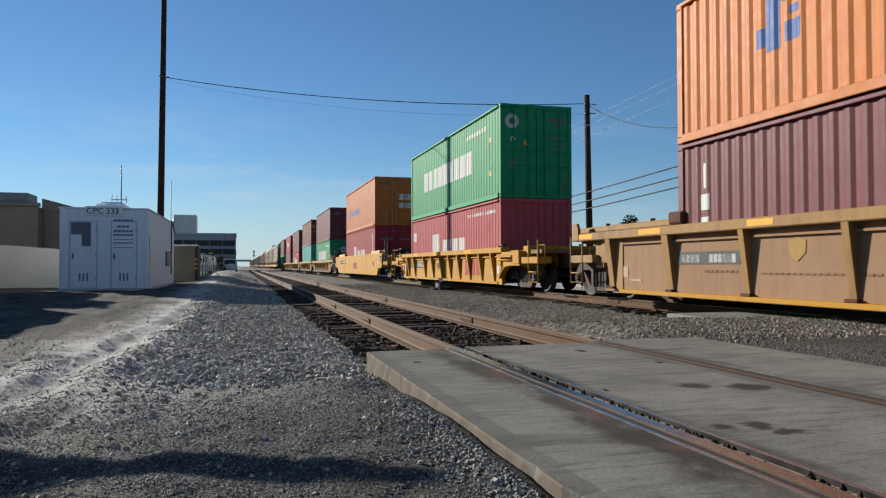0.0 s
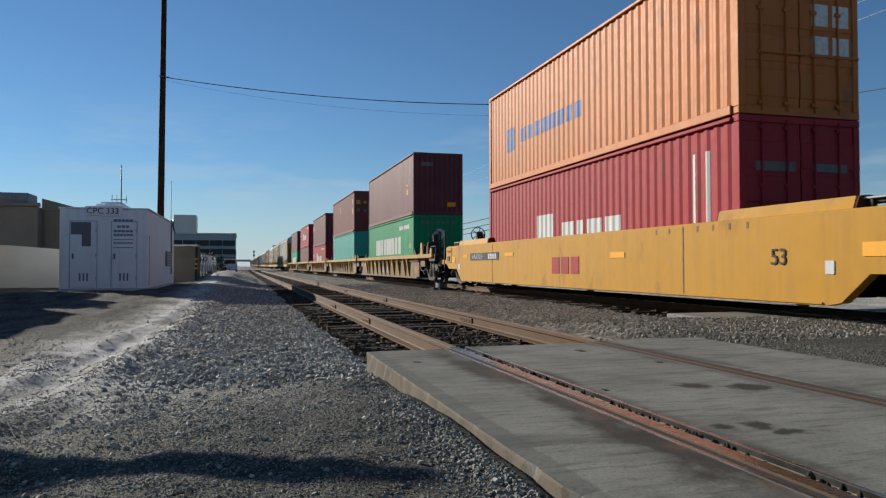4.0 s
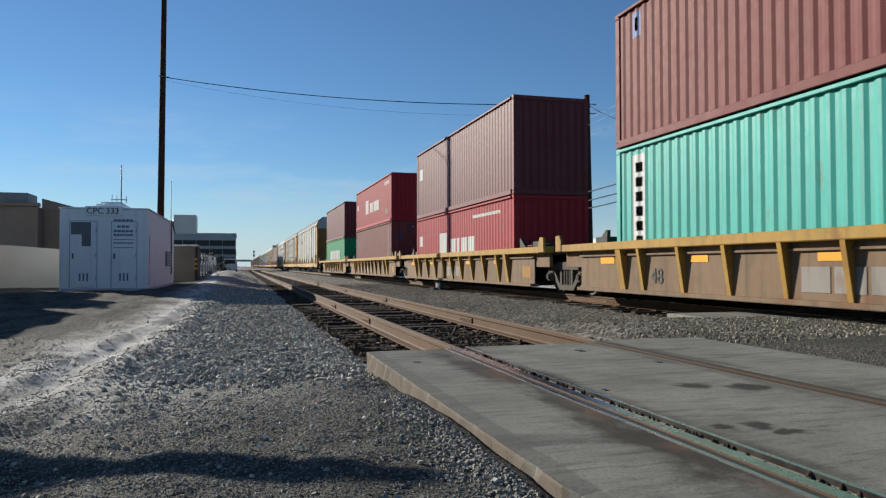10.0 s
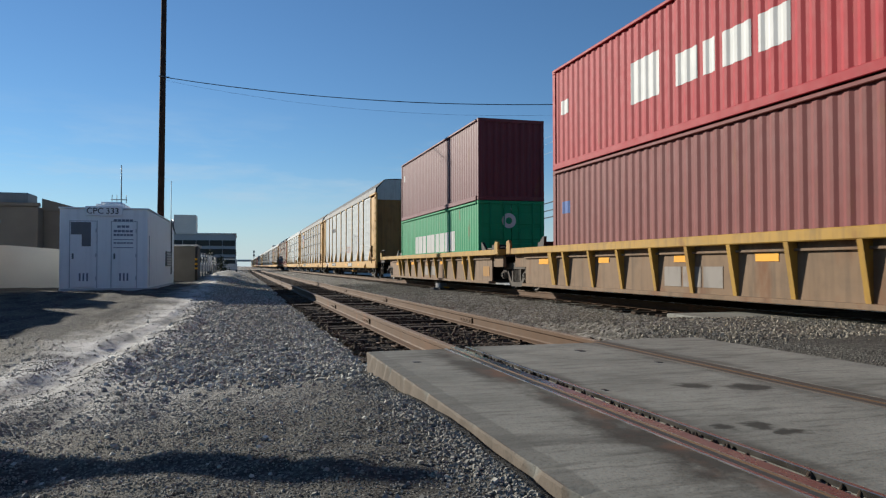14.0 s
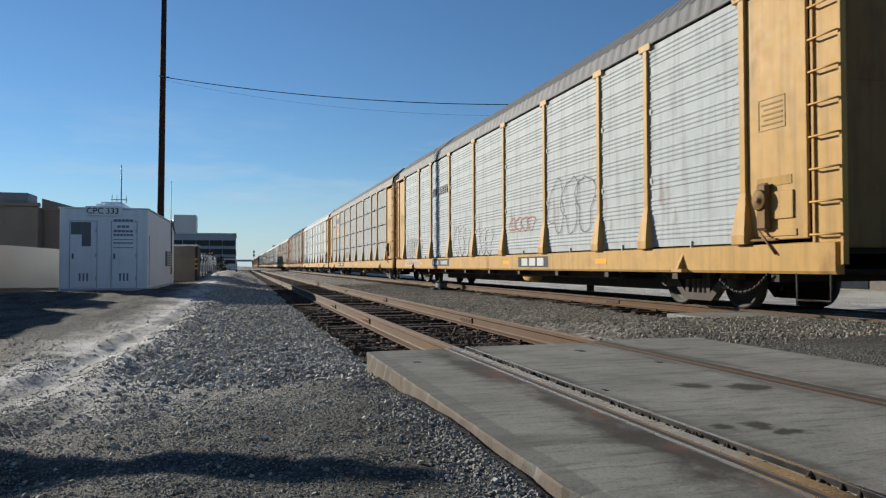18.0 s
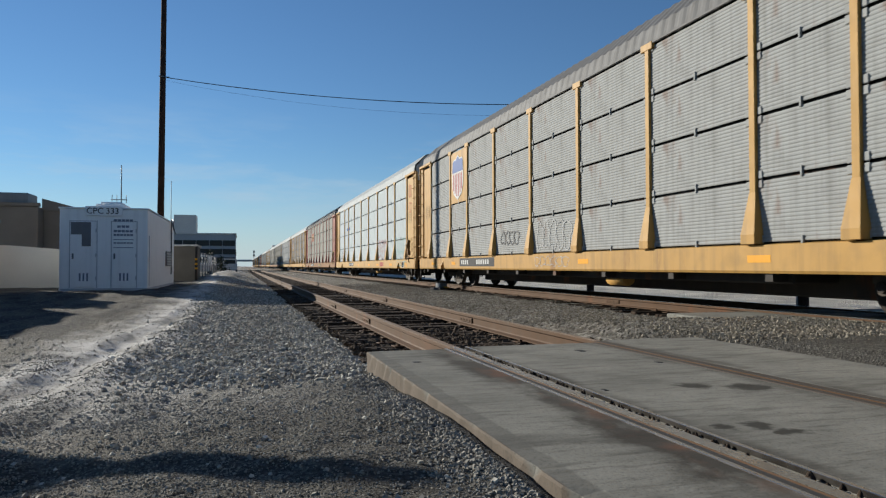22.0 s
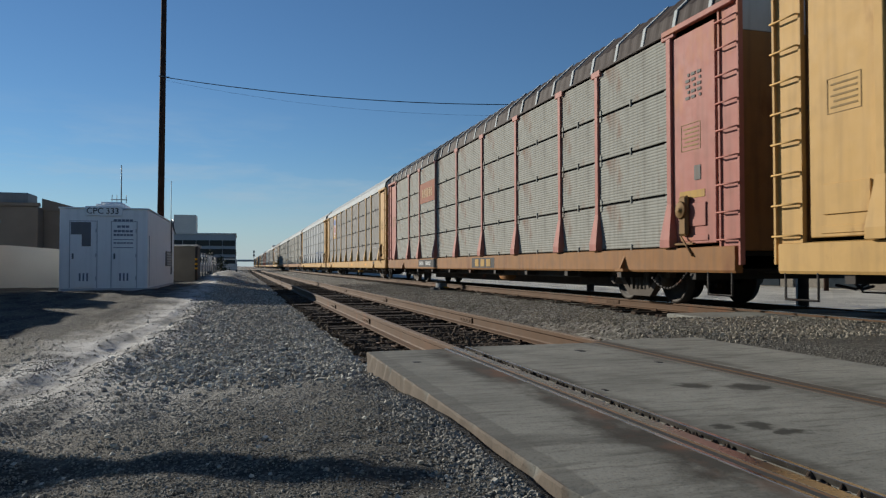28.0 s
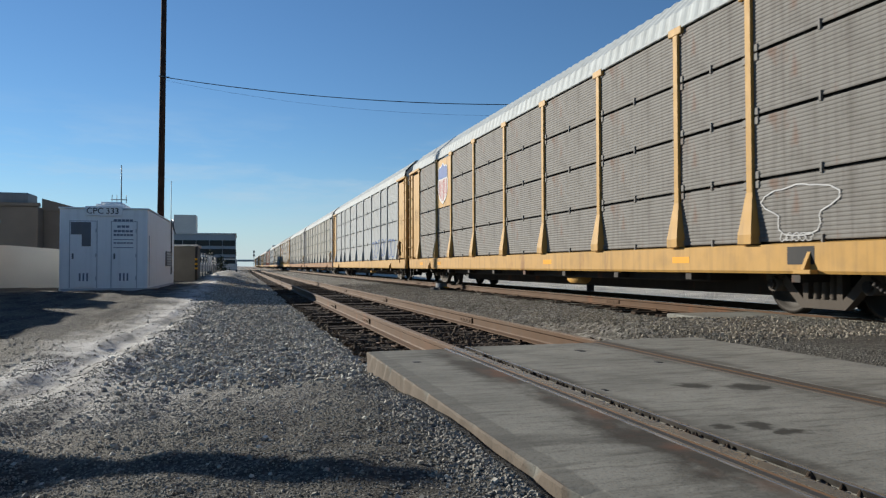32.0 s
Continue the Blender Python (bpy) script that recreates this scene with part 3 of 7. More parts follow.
def crossing():
    def slab(name, x0, x1, y0, y1, z0, z1, label, mat="concrete"):
        b = Build().box(x0, x1, y0, y1, z0, z1, 0.02)
        return solid(name, b, mat, label, "crossing panel", "concrete crossing panels", "structure")
    rl, rr = NX - HALF_GAUGE, NX + HALF_GAUGE

    def edge_panel(x0, x1, y0, y1):
        """The outer panel: a worn shoulder and a chipped arris along its outer side."""
        r = random.Random(int(y1 * 100))
        n = max(2, round((y1 - y0) / 0.09))
        rows = []
        for k in range(n + 1):
            y = y0 + (y1 - y0) * k / n
            chip = r.random() ** 4 * 0.05
            rows.append([(x1, y, -0.24), (x1, y, -0.004), (x0 + 0.11 + r.uniform(-0.006, 0.006), y, -0.004), (x0 + 0.006 + chip * 0.5, y, -0.007 - chip * 0.2), (x0 + r.uniform(-0.002, 0.003) + chip * 0.4, y, -0.016 - chip), (x0 + r.uniform(-0.004, 0.008), y, -0.12), (x0, y, -0.24)])
        b = Build()
        for p in rows:
            b.v += p
        m = len(rows[0])
        b.f = [(k * m + j, k * m + j + 1, (k + 1) * m + j + 1, (k + 1) * m + j) for k in range(n) for j in range(m - 1)]
        b.f += [tuple(range(m)), tuple(range(n * m, n * m + m))]
        solid("crossing_panel", b, "concrete", "grey concrete crossing panel with a chipped edge", "crossing panel", "concrete crossing panels", "structure")
    for y0, y1 in ((-9.0, -4.01), (-4.0, 0.99), (1.0, 6.28)):
        top_up = 0.0 if y1 < 6 else 1.0
        edge_panel(1.05, rl - 0.085, y0, y1 - 0.08 * top_up)
        slab("crossing_panel", rl + 0.11, rr - 0.11, y0, y1 + 0.06 * top_up, -0.24, -0.006, "grey concrete panel between the rails")
        slab("crossing_panel", rr + 0.085, 4.58, y0, y1 + 0.25 * top_up, -0.24, -0.008, "grey concrete panel outside the rail")
    for x, wd, y1, z, mat in ((rl - 0.061, 0.05, 6.2, -0.004, "rubber"), (rl + 0.074, 0.07, 6.32, -0.05, "black"), (rr - 0.074, 0.07, 6.32, -0.005, "rail_dark"), (rr + 0.061, 0.05, 6.4, -0.004, "rail_dark")):
        b = Build().box(x - wd / 2, x + wd / 2, -9, y1, -0.2, z, 0.006)
        solid("flangeway_filler", b, mat, "dark rubber strip laid beside the rail", "filler", "flangeway fillers", "structure")
    for x, y1 in ((rl - 0.098, 6.2), (rl + 0.125, 6.3)):
        solid("steel_edge", Build().box(x - 0.012, x + 0.012, -9, y1, -0.2, 0.0015, 0.002), "rail_top", "worn steel edge angle of a crossing panel", "edge strip", "panel edge strips", "structure")
    slab("crossing_panel", 6.6, TX - HALF_GAUGE - 0.085, -12, 10.2, -0.3, -0.03, "worn grey crossing panel beside the far track")
    slab("crossing_panel", TX - HALF_GAUGE + 0.11, TX + HALF_GAUGE - 0.11, -12, 10.3, -0.3, -0.02, "worn grey panel between the far rails")
    slab("crossing_panel", TX + HALF_GAUGE + 0.085, 11.2, -12, 10.2, -0.3, -0.03, "worn grey crossing panel beyond the far track")
    # chips and drill holes in the concrete, clumps of packed dirt in the flangeway
    for x, y, w, d in ((1.31, 5.42, 0.07, 0.03), (2.86, 5.75, 0.06, 0.06), (2.1, 3.9, 0.03, 0.03), (3.1, 4.9, 0.05, 0.03)):
        solid("lifting_slot", Build().box(x - w / 2, x + w / 2, y - d, y + d, -0.02, -0.0025, 0.003), "black", "small dark lifting slot in the concrete", "slot", "lifting slots", "structure")
    rnd = random.Random(12)
    clumps = Build()
    for k in range(90):
        x, y = rl + 0.074 + rnd.uniform(-0.03, 0.045), 1.9 + 4.2 * rnd.random()
        r = rnd.uniform(0.006, 0.022)
        clumps.lathe([(-0.055, r * 1.4), (-0.03, r * 1.2), (-0.012 + r * 0.3, r * 0.6), (-0.008 + r * 0.5, 0.0)], "z", 6, (x, y, 0))
    solid("packed_dirt", clumps, "tie", "dark packed dirt in the flangeway", "dirt", "", "stuff")


crossing()


# ---- ballast ----
def stones(name, count, place, size, label, seed, mat="stone", lift=0.0):
    rnd = random.Random(seed)
    shapes = []
    for k in range(8):
        bm = bmesh.new()
        bmesh.ops.create_icosphere(bm, subdivisions=1, radius=0.5)
        r2 = random.Random(k)
        for v in bm.verts:
            v.co *= r2.uniform(0.55, 1.15)
            v.co.z *= 0.75
        vs = [v.co.copy() for v in bm.verts]
        if k % 2:                                 # half of them as simple eight-faced chips
            bm.clear()
            bmesh.ops.create_cube(bm, size=0.75)
            for v in bm.verts:
                v.co *= r2.uniform(0.7, 1.2)
            vs = [v.co.copy() for v in bm.verts]
            fs = [tuple(v.index for v in f.verts) for f in bm.faces]
        else:
            fs = [tuple(v.index for v in f.verts) for f in bm.faces]
        bm.verts.index_update()
        shapes.append((np.array(vs), fs))
        bm.free()
    allv, allf, n = [], [], 0
    for _ in range(count):
        x, y = place(rnd)
        s = rnd.uniform(*size)
        vs, fs = shapes[rnd.randrange(8)]
        rot = np.array(Euler((rnd.uniform(0, 6), rnd.uniform(0, 6), rnd.uniform(0, 6))).to_matrix())
        p = vs @ rot.T * s + np.array((x, y, ground_z(x, y) + lift + s * rnd.uniform(-0.15, 0.15)))
        allv.append(p)
        allf += [tuple(i + n for i in f) for f in fs]
        n += len(vs)
    me = bpy.data.meshes.new(name)
    me.from_pydata(np.concatenate(allv).tolist(), [], allf)
    me.materials.append(M[mat])
    return tagged(new(name, me), label, "gravel", kind="stuff")


def stone_mat(name, tint, top=(0.68, 0.645, 0.59)):
    m, nt, b = nodes_of(name)
    g = nt.nodes.new("ShaderNodeNewGeometry")
    cr = nt.nodes.new("ShaderNodeValToRGB")
    cr.color_ramp.elements[0].color = (0.19, 0.18, 0.162, 1)
    cr.color_ramp.elements[1].color = (*top, 1)
    e = cr.color_ramp.elements.new(0.55)
    e.color = (0.38, 0.36, 0.325, 1)
    nt.links.new(g.outputs["Random Per Island"], cr.inputs[0])
    c = blend(nt, cr.outputs[0], (0.08, 0.07, 0.06), times(nt, noise_node(nt, 30, 4), 0.5))
    nt.links.new(blend(nt, c, tint, 1.0, "MULTIPLY"), b.inputs["Base Color"])
    b.inputs["Roughness"].default_value = 0.9
    b.inputs["Specular IOR Level"].default_value = 0.2
    return m


M["stone"] = stone_mat("crushed_ballast", (1.2, 1.195, 1.13))
M["grey_stone"] = stone_mat("dusty_grey_gravel", (0.9, 0.89, 0.84), (0.46, 0.44, 0.4))
M["brown_stone"] = stone_mat("dusty_brown_ballast", (0.68, 0.64, 0.55))
M["dirty_stone"] = rough_stuff("oil_stained_ballast", (0.075, 0.055, 0.038), (0.19, 0.145, 0.105), 9, 60)
M["clod"] = rough_stuff("dry_dirt_clod", (0.34, 0.315, 0.28), (0.5, 0.47, 0.42), 9, 60)


def scatter():
    def shoulder(r):
        y = 6.5 + 30 * r.random() ** 1.8
        edge = -0.95 + 0.25 * noise.noise(Vector((0.0, y * 0.7, 3.0)))
        return 1.3 - (1.3 - edge) * r.random() ** 0.9 * smooth01((y - 3.4) / 4.0) + r.gauss(0, 0.16), y + r.gauss(0, 0.55)

    def beds(r):
        while True:
            x, y = r.uniform(1.2, 4.3), 6.5 + 22 * r.random() ** 1.5
            return x, y

    def cribs(r):
        k = int(34 * r.random() ** 1.4)
        return r.uniform(1.15, 4.15), 6.55 + 0.53 * k + 0.265 + r.uniform(-0.14, 0.14)

    def middle(r):
        return r.uniform(4.4, 8.1), 6.0 + 32 * r.random() ** 1.5 + r.gauss(0, 0.3)

    def fore(r):
        while True:                                  # lies in drifts, with trodden bare dirt between
            y = 2.0 + 6.5 * r.random() ** 1.3
            x = r.uniform(-0.31 * y - 0.1, 1.0)
            bare = smooth01(1.2 - abs(y - 5.6 + 0.5 * x) / 0.8) * 0.75
            if noise.noise(Vector((x * 1.3, y * 1.3, 11.0))) + 0.6 * noise.noise(Vector((x * 4, y * 4, 3.0))) > r.uniform(-1.1, 0.2) + bare * 1.3:
                return x, y
    def edge(r):
        y = 1.8 + 4.8 * r.random()
        return 1.02 - abs(r.gauss(0, 0.13)) - 0.02, y
    stones("edge_gravel", 4200, edge, (0.007, 0.024), "gravel heaped along the concrete edge", 8, "grey_stone")
    stones("ballast_shoulder", 30000, shoulder, (0.016, 0.046), "crushed grey ballast stones beside the near track", 1)
    stones("ballast_between_rails", 8000, beds, (0.02, 0.05), "dark ballast among the ties", 2)
    stones("crib_ballast", 7000, cribs, (0.03, 0.07), "dirty dark ballast heaped between the ties", 21, "dirty_stone", 0.05)
    stones("ballast_between_tracks", 30000, middle, (0.012, 0.036), "crushed grey-brown ballast between the two tracks", 3, "brown_stone")
    def yard(r):
        y = 4.5 + 20 * r.random() ** 1.6
        return r.uniform(-0.35, -0.05) * y - 0.2, y
    stones("coarse_gravel", 700, fore, (0.014, 0.03), "coarser stones loose on the dirt", 14)
    stones("yard_gravel", 16000, yard, (0.004, 0.013), "fine gravel scattered over the dirt yard", 17)
    stones("dirt_clods", 1800, yard, (0.008, 0.03), "lumps of dry dirt and loose stones in the yard", 6, "clod")
    stones("loose_gravel", 34000, fore, (0.005, 0.0125), "fine loose gravel on the dirt", 4, "grey_stone")


scatter()


def trackside_box():
    t = thing("trackside_box", "small dark steel junction box beside the far rail", "railway equipment", pose(7.7, 27.6, -0.2, 0, 0, 8))
    part("base", Build().box(-0.3, 0.3, -0.5, 0.5, -0.05, 0.06, 0.01), "steel", t)
    part("housing", Build().box(-0.18, 0.14, -0.22, 0.24, 0.06, 0.27, 0.03), "grey_metal", t, "grey weathered housing")
    part("lid", Build().box(-0.2, 0.16, -0.25, 0.27, 0.27, 0.3, 0.01), "steel", t)
    part("rod", Build().tube((-0.1, -0.9, 0.1), (0.1, 0.8, 0.12), 0.025, None, 8), "yellow", t, "worn yellow throw rod")


trackside_box()


# ---- signal shed and its surroundings ----
def text_mesh(name, body, size, mat, parent, at, label=""):
    cu = bpy.data.curves.new(name, "FONT")
    cu.body, cu.size, cu.extrude, cu.align_x, cu.align_y = body, size, 0.003, "CENTER", "CENTER"
    tmp = bpy.data.objects.new(name, cu)
    scene.collection.objects.link(tmp)
    me = bpy.data.meshes.new_from_object(tmp.evaluated_get(bpy.context.evaluated_depsgraph_get()))
    bpy.data.objects.remove(tmp)
    bpy.data.curves.remove(cu)
    me.materials.clear()
    me.materials.append(M[mat])
    ob = new(name, me)
    ob.parent = parent
    ob.matrix_basis = at
    if label:
        ob["label"] = label
    return ob


def shed():
    w, d, h = 2.64, 8.6, 2.6
    s = thing("signal_shed", "white painted steel signal shed with two doors", "shed", pose(-4.29, 25.4, 0.0, 0, 0, -0.5))
    b = Build().box(-w / 2, w / 2, 0, d, -0.25, h, 0.02)
    part("wall", b, "white_wall", s)
    part("roof", Build().box(-w / 2 - 0.04, w / 2 + 0.04, -0.05, d + 0.05, h, h + 0.05, 0.02), "white_wall", s)
    part("base_skirt", Build().box(-w / 2 - 0.012, w / 2 + 0.012, -0.012, d + 0.012, -0.25, 0.03, 0.01), "shed_trim", s, "grey concrete footing")
    for x0, x1, slots in ((-1.0, -0.23, -0.6), (0.23, 0.97, 0.6)):
        door = part("door", Build().box(x0, x1, -0.03, 0.0, 0.07, 2.19, 0.01), "white_wall", s, "white steel door with louvre slots")
        for nm, (a, c, z0, z1) in (("frame", (x0 - 0.03, x0 - 0.006, 0.05, 2.22)), ("frame", (x1 + 0.006, x1 + 0.03, 0.05, 2.22)), ("frame", (x0 - 0.03, x1 + 0.03, 2.196, 2.22))):
            part(nm, Build().box(a, c, -0.012, 0.0, z0, z1), "shed_trim", door, "grey door frame strip")
        for k in range(3):
            xm = slots - 0.11 + k * 0.11
            part("louvre_slot", Build().box(xm - 0.026, xm + 0.026, -0.038, -0.028, 0.27, 0.52, 0.004), "slot_grey", door, "dark grey louvre slot")
        part("handle", Build().box(x0 + 0.06, x0 + 0.11, -0.08, -0.03, 0.98, 1.16, 0.01), "grey_metal", door)
        for z in (0.35, 1.1, 1.9):
            part("hinge", Build().tube((x1 - 0.01, -0.035, z - 0.06), (x1 - 0.01, -0.035, z + 0.06), 0.014, None, 8), "shed_trim", door)
    # grey overpainted patch on one door, unreadable notices on the other
    part("grey_patch", Build().box(-0.98, -0.39, -0.037, -0.031, 1.77, 2.17), "patch_grey", s, "grey overpainted patch")
    part("grey_patch", Build().box(-0.66, -0.39, -0.037, -0.031, 1.39, 1.77), "patch_grey", s, "grey overpainted patch")
    part("notice_board", Build().box(0.27, 0.9, -0.036, -0.03, 1.3, 2.12), "white_wall", s, "white notice painted on the door")
    for z, n, hh in ((2.2, 5, 0.1), (2.0, 3, 0.1), (1.85, 5, 0.1), (1.73, 6, 0.09), (1.6, 1, 0.03), (1.48, 6, 0.06), (1.34, 1, 0.03)):
        wide = 0.38 if n == 3 else 0.6
        for k in range(n):
            ww = wide / n
            x = 0.585 - wide / 2 + k * ww
            part("notice_bar", Build().box(x, x + ww * (0.82 if n > 1 else 1.0), -0.042, -0.036, z, z + hh * 0.75), "slot_grey", s, "grey line of unreadable notice")
    sign = part("name_sign", Build().box(-0.56, 0.56, -0.06, -0.02, 2.38, 2.69, 0.01), "white_wall", s, "white sign board with black letters")
    for word, x in (("CPC", -0.27), ("333", 0.25)):
        text_mesh("sign_letters", word, 0.27, "black", sign, pose(x, -0.064, 2.53, 90, 0, 0), "black painted " + ("letters" if x < 0 else "digits"))
    part("roof_vent", Build().box(-0.38, 0.52, 0.6, 1.8, h + 0.05, h + 0.22, 0.02), "white_wall", s, "low white roof vent box")
    part("roof_hatch", Build().box(-0.25, 0.4, 0.75, 1.6, h + 0.22, h + 0.3, 0.02), "white_wall", s, "white hatch lid on the vent")
    ant = Build()
    ant.tube((0.31, 1.2, h), (0.31, 1.2, h + 1.6), 0.022, 0.016, 8)
    part("antenna_mast", ant, "grey_metal", s, "grey antenna mast")
    br = Build()
    br.tube((-0.02, 1.2, h + 0.42), (0.5, 1.2, h + 0.42), 0.014, None, 6)
    for k in range(4):
        x = 0.02 + k * 0.15
        br.tube((x, 1.2, h + 0.3), (x, 1.2, h + 0.58), 0.011, None, 6)
    part("antenna_elements", br, "grey_metal", s)
    # side wall: hinge gap, vent, rust runs, conduit, weather head
    part("corner_trim", Build().box(w / 2, w / 2 + 0.012, 0.3, 0.36, 0.1, 1.75, 0.004), "slot_grey", s, "dark gap of a hinged panel")
    part("wall_vent", Build().box(w / 2, w / 2 + 0.06, 5.2, 6.9, 0.75, 1.35, 0.02), "grey_metal", s, "grey louvred wall vent")
    for k in range(5):
        part("vent_slat", Build().box(w / 2 + 0.055, w / 2 + 0.075, 5.26, 6.84, 0.8 + 0.105 * k, 0.85 + 0.105 * k, 0.004), "shed_trim", s)
    co = Build()
    co.path([(w / 2 + 0.05, 7.0, 0.4), (w / 2 + 0.05, 7.0, h - 0.1), (w / 2 + 0.1, 6.7, h + 0.12), (w / 2 + 0.22, 6.2, h + 0.02), (w / 2 + 0.2, 5.8, h - 0.2)], 0.03, 6)
    part("weather_head", co, "grey_metal", s, "grey service conduit with a hooked weather head")
    lp = Build().path([(w / 2 + 0.2, 5.8, h - 0.2), (w / 2 + 0.3, 5.4, h - 0.42), (w / 2 + 0.25, 6.6, h - 0.5), (w / 2 + 0.12, 7.1, h - 0.2), (w / 2 + 0.1, 7.4, h + 0.1)], 0.018, 6)
    part("service_cable", lp, "wire", s, "looped dark service cable")
    mast = Build().tube((w / 2 - 0.1, 8.3, 0.2), (w / 2 - 0.1, 8.3, 4.5), 0.022, 0.012, 8)
    part("whip_antenna", mast, "grey_metal", s, "tall thin grey whip antenna")
    return s


shed()


def left_side():
    # low pale block wall
    b = Build()
    b.prism([(-30, -0.4), (-5.5, -0.3), (-5.5, 1.3), (-8.2, 1.52), (-30, 1.75)], "y", 29.6, 29.85)
    solid("yard_wall", b, "block", "low pale concrete block yard wall", "wall", kind="structure")
    # brown stucco building
    bl = thing("low_building", "low brown stucco building with a parapet", "building", pose(-11.05, 45, 0.12))
    b = Build()
    b.box(-26, 0.0, 0, 24, -0.5, 4.0, 0.03)
    part("wall", b, "stucco", bl)
    part("wing_wall", Build().box(0.004, 2.6, 1.2, 24, -0.5, 3.85, 0.03), "stucco", bl)
    part("wing_gable", Build().prism([(-0.05, 3.85), (2.6, 3.85), (1.7, 4.08), (-0.05, 4.55)], "y", 1.1, 1.4), "stucco", bl)
    p = Build()
    p.box(-26.1, 0.1, -0.1, 0.25, 4.0, 4.2, 0.02)
    part("parapet", p, "stucco", bl)
    part("roof_unit", Build().box(-2.7, -0.75, 1.0, 3.0, 4.0, 4.85, 0.05), "grey_metal", bl, "grey rooftop air unit")
    part("wall_light", Build().box(0.95, 1.18, 1.0, 1.2, 2.7, 3.0, 0.03), "black", bl, "black wall lamp")
    # far office block
    of = thing("office_block", "grey office block with dark ribbon windows", "building", pose(0, 150, 0))
    b = Build().box(-21, -1.2, 0, 20, -0.5, 7.1, 0.05)
    part("wall", b, "far_grey", of)
    for z in (1.3, 3.0, 4.7):
        for k in range(7):
            x0 = -18.6 + k * 2.5
            if z < 2 and k < 5:
                continue
            part("window", Build().box(x0, x0 + 2.38, -0.1, 0.05, z + 0.1, z + 1.2), "dark_glass", of, "dark ribbon window")
    for k in range(4):
        part("side_window", Build().box(-1.25, -1.1, 2 + k * 4.5, 5 + k * 4.5, 3.1, 4.2), "dark_glass", of, "dark ribbon window")
    part("roof_edge", Build().box(-21.2, -1.0, -0.2, 20.2, 7.1, 7.35, 0.03), "far_wall", of, "pale roof edge")
    wt = thing("tower_block", "pale windowless tower block in the distance", "building", pose(-26.6, 370, 0))
    part("wall", Build().box(-5.0, 5.2, 0, 12, 0, 25.8, 0.1), "far_wall", wt)
    # small hut and fence posts beyond the shed
    hut = thing("block_hut", "small brown block hut behind the shed", "hut", pose(-2.6, 37.0, 0.1))
    part("wall", Build().box(-0.75, 0.5, 0, 3.0, -0.3, 1.62, 0.02), "hut_block", hut)
    part("roof", Build().box(-0.81, 0.56, -0.06, 3.06, 1.62, 1.7, 0.01), "far_wall", hut, "pale flat roof")
    post = thing("gate_post", "dark steel gate post with yellow bands", "post", pose(-2.1, 36.6, 0))
    part("shaft", Build().tube((0, 0, -0.3), (0, 0, 1.7), 0.06, None, 10), "steel", post)
    for k in range(3):
        part("band", Build().tube((0, 0, 0.6 + k * 0.22), (0, 0, 0.68 + k * 0.22), 0.066, None, 10), "reflector", post, "yellow band")


left_side()


def outside_view():
    """Unseen stand-ins left of the view, added only to throw shade on the dirt."""
    # three invented boxes, placed and sized to cast the yard's shadow outline
    a = thing("unseen_shade_box", "unseen shed-shaped box added to shade the dirt by the yard wall", "shed", pose(-10.05, 23.5, -0.1))
    part("wall", Build().box(-3, 3, -0.95, 0.95, -0.3, 2.15, 0.02), "stucco", a)
    part("roof", Build().box(-3.05, 3.05, -1.0, 1.0, 2.15, 2.25, 0.02), "grey_metal", a)
    a = thing("unseen_shade_box", "taller unseen shed-shaped box added to shade the dirt yard", "shed", pose(-11.0, 19.85, -0.1))
    part("wall", Build().box(-3, 3, -2.3, 2.3, -0.3, 2.45, 0.02), "stucco", a)
    part("roof", Build().box(-3.05, 3.05, -2.35, 2.35, 2.45, 2.55, 0.02), "grey_metal", a)
    a = thing("unseen_shade_box", "unseen shed-shaped box added to shade the ground before the yard wall", "shed", pose(-11.6, 27.3, -0.1))
    part("wall", Build().box(-3, 3, -1.6, 1.6, -0.3, 2.5, 0.02), "stucco", a)
    part("roof", Build().box(-3.05, 3.05, -1.65, 1.65, 2.5, 2.6, 0.02), "grey_metal", a)
    # invented tree out of view; its limb is shaped to cast the foreground shadow
    t = thing("unseen_limb_caster", "unseen tree-shaped shadow caster with one long low limb", "tree", pose(-5.3, 8.35, -0.2))
    part("trunk", Build().tube((0, 0, -0.2), (0.3, -0.15, 1.78), 0.3, 0.26, 12), "pole", t)
    limb = Build()
    pts = [(0.3, -0.15, 1.72), (0.86, -0.33, 1.74), (1.0, -0.36, 1.75), (1.14, -0.4, 1.76), (1.28, -0.46, 1.77), (1.43, -0.51, 1.78), (1.64, -0.66, 1.8), (1.76, -0.72, 1.81),
           (1.89, -0.79, 1.83), (2.09, -0.96, 1.85), (2.32, -1.19, 1.86), (2.51, -1.31, 1.87), (2.71, -1.39, 1.88), (2.87, -1.45, 1.88)]
    rad = [0.27, 0.26, 0.21, 0.16, 0.1, 0.095, 0.075, 0.09, 0.128, 0.127, 0.111, 0.085, 0.055, 0.02]
    for i in range(len(pts) - 1):
        limb.tube(pts[i], pts[i + 1], rad[i], rad[i + 1], 10, False)
    part("limb", limb, "pole", t)


outside_view()


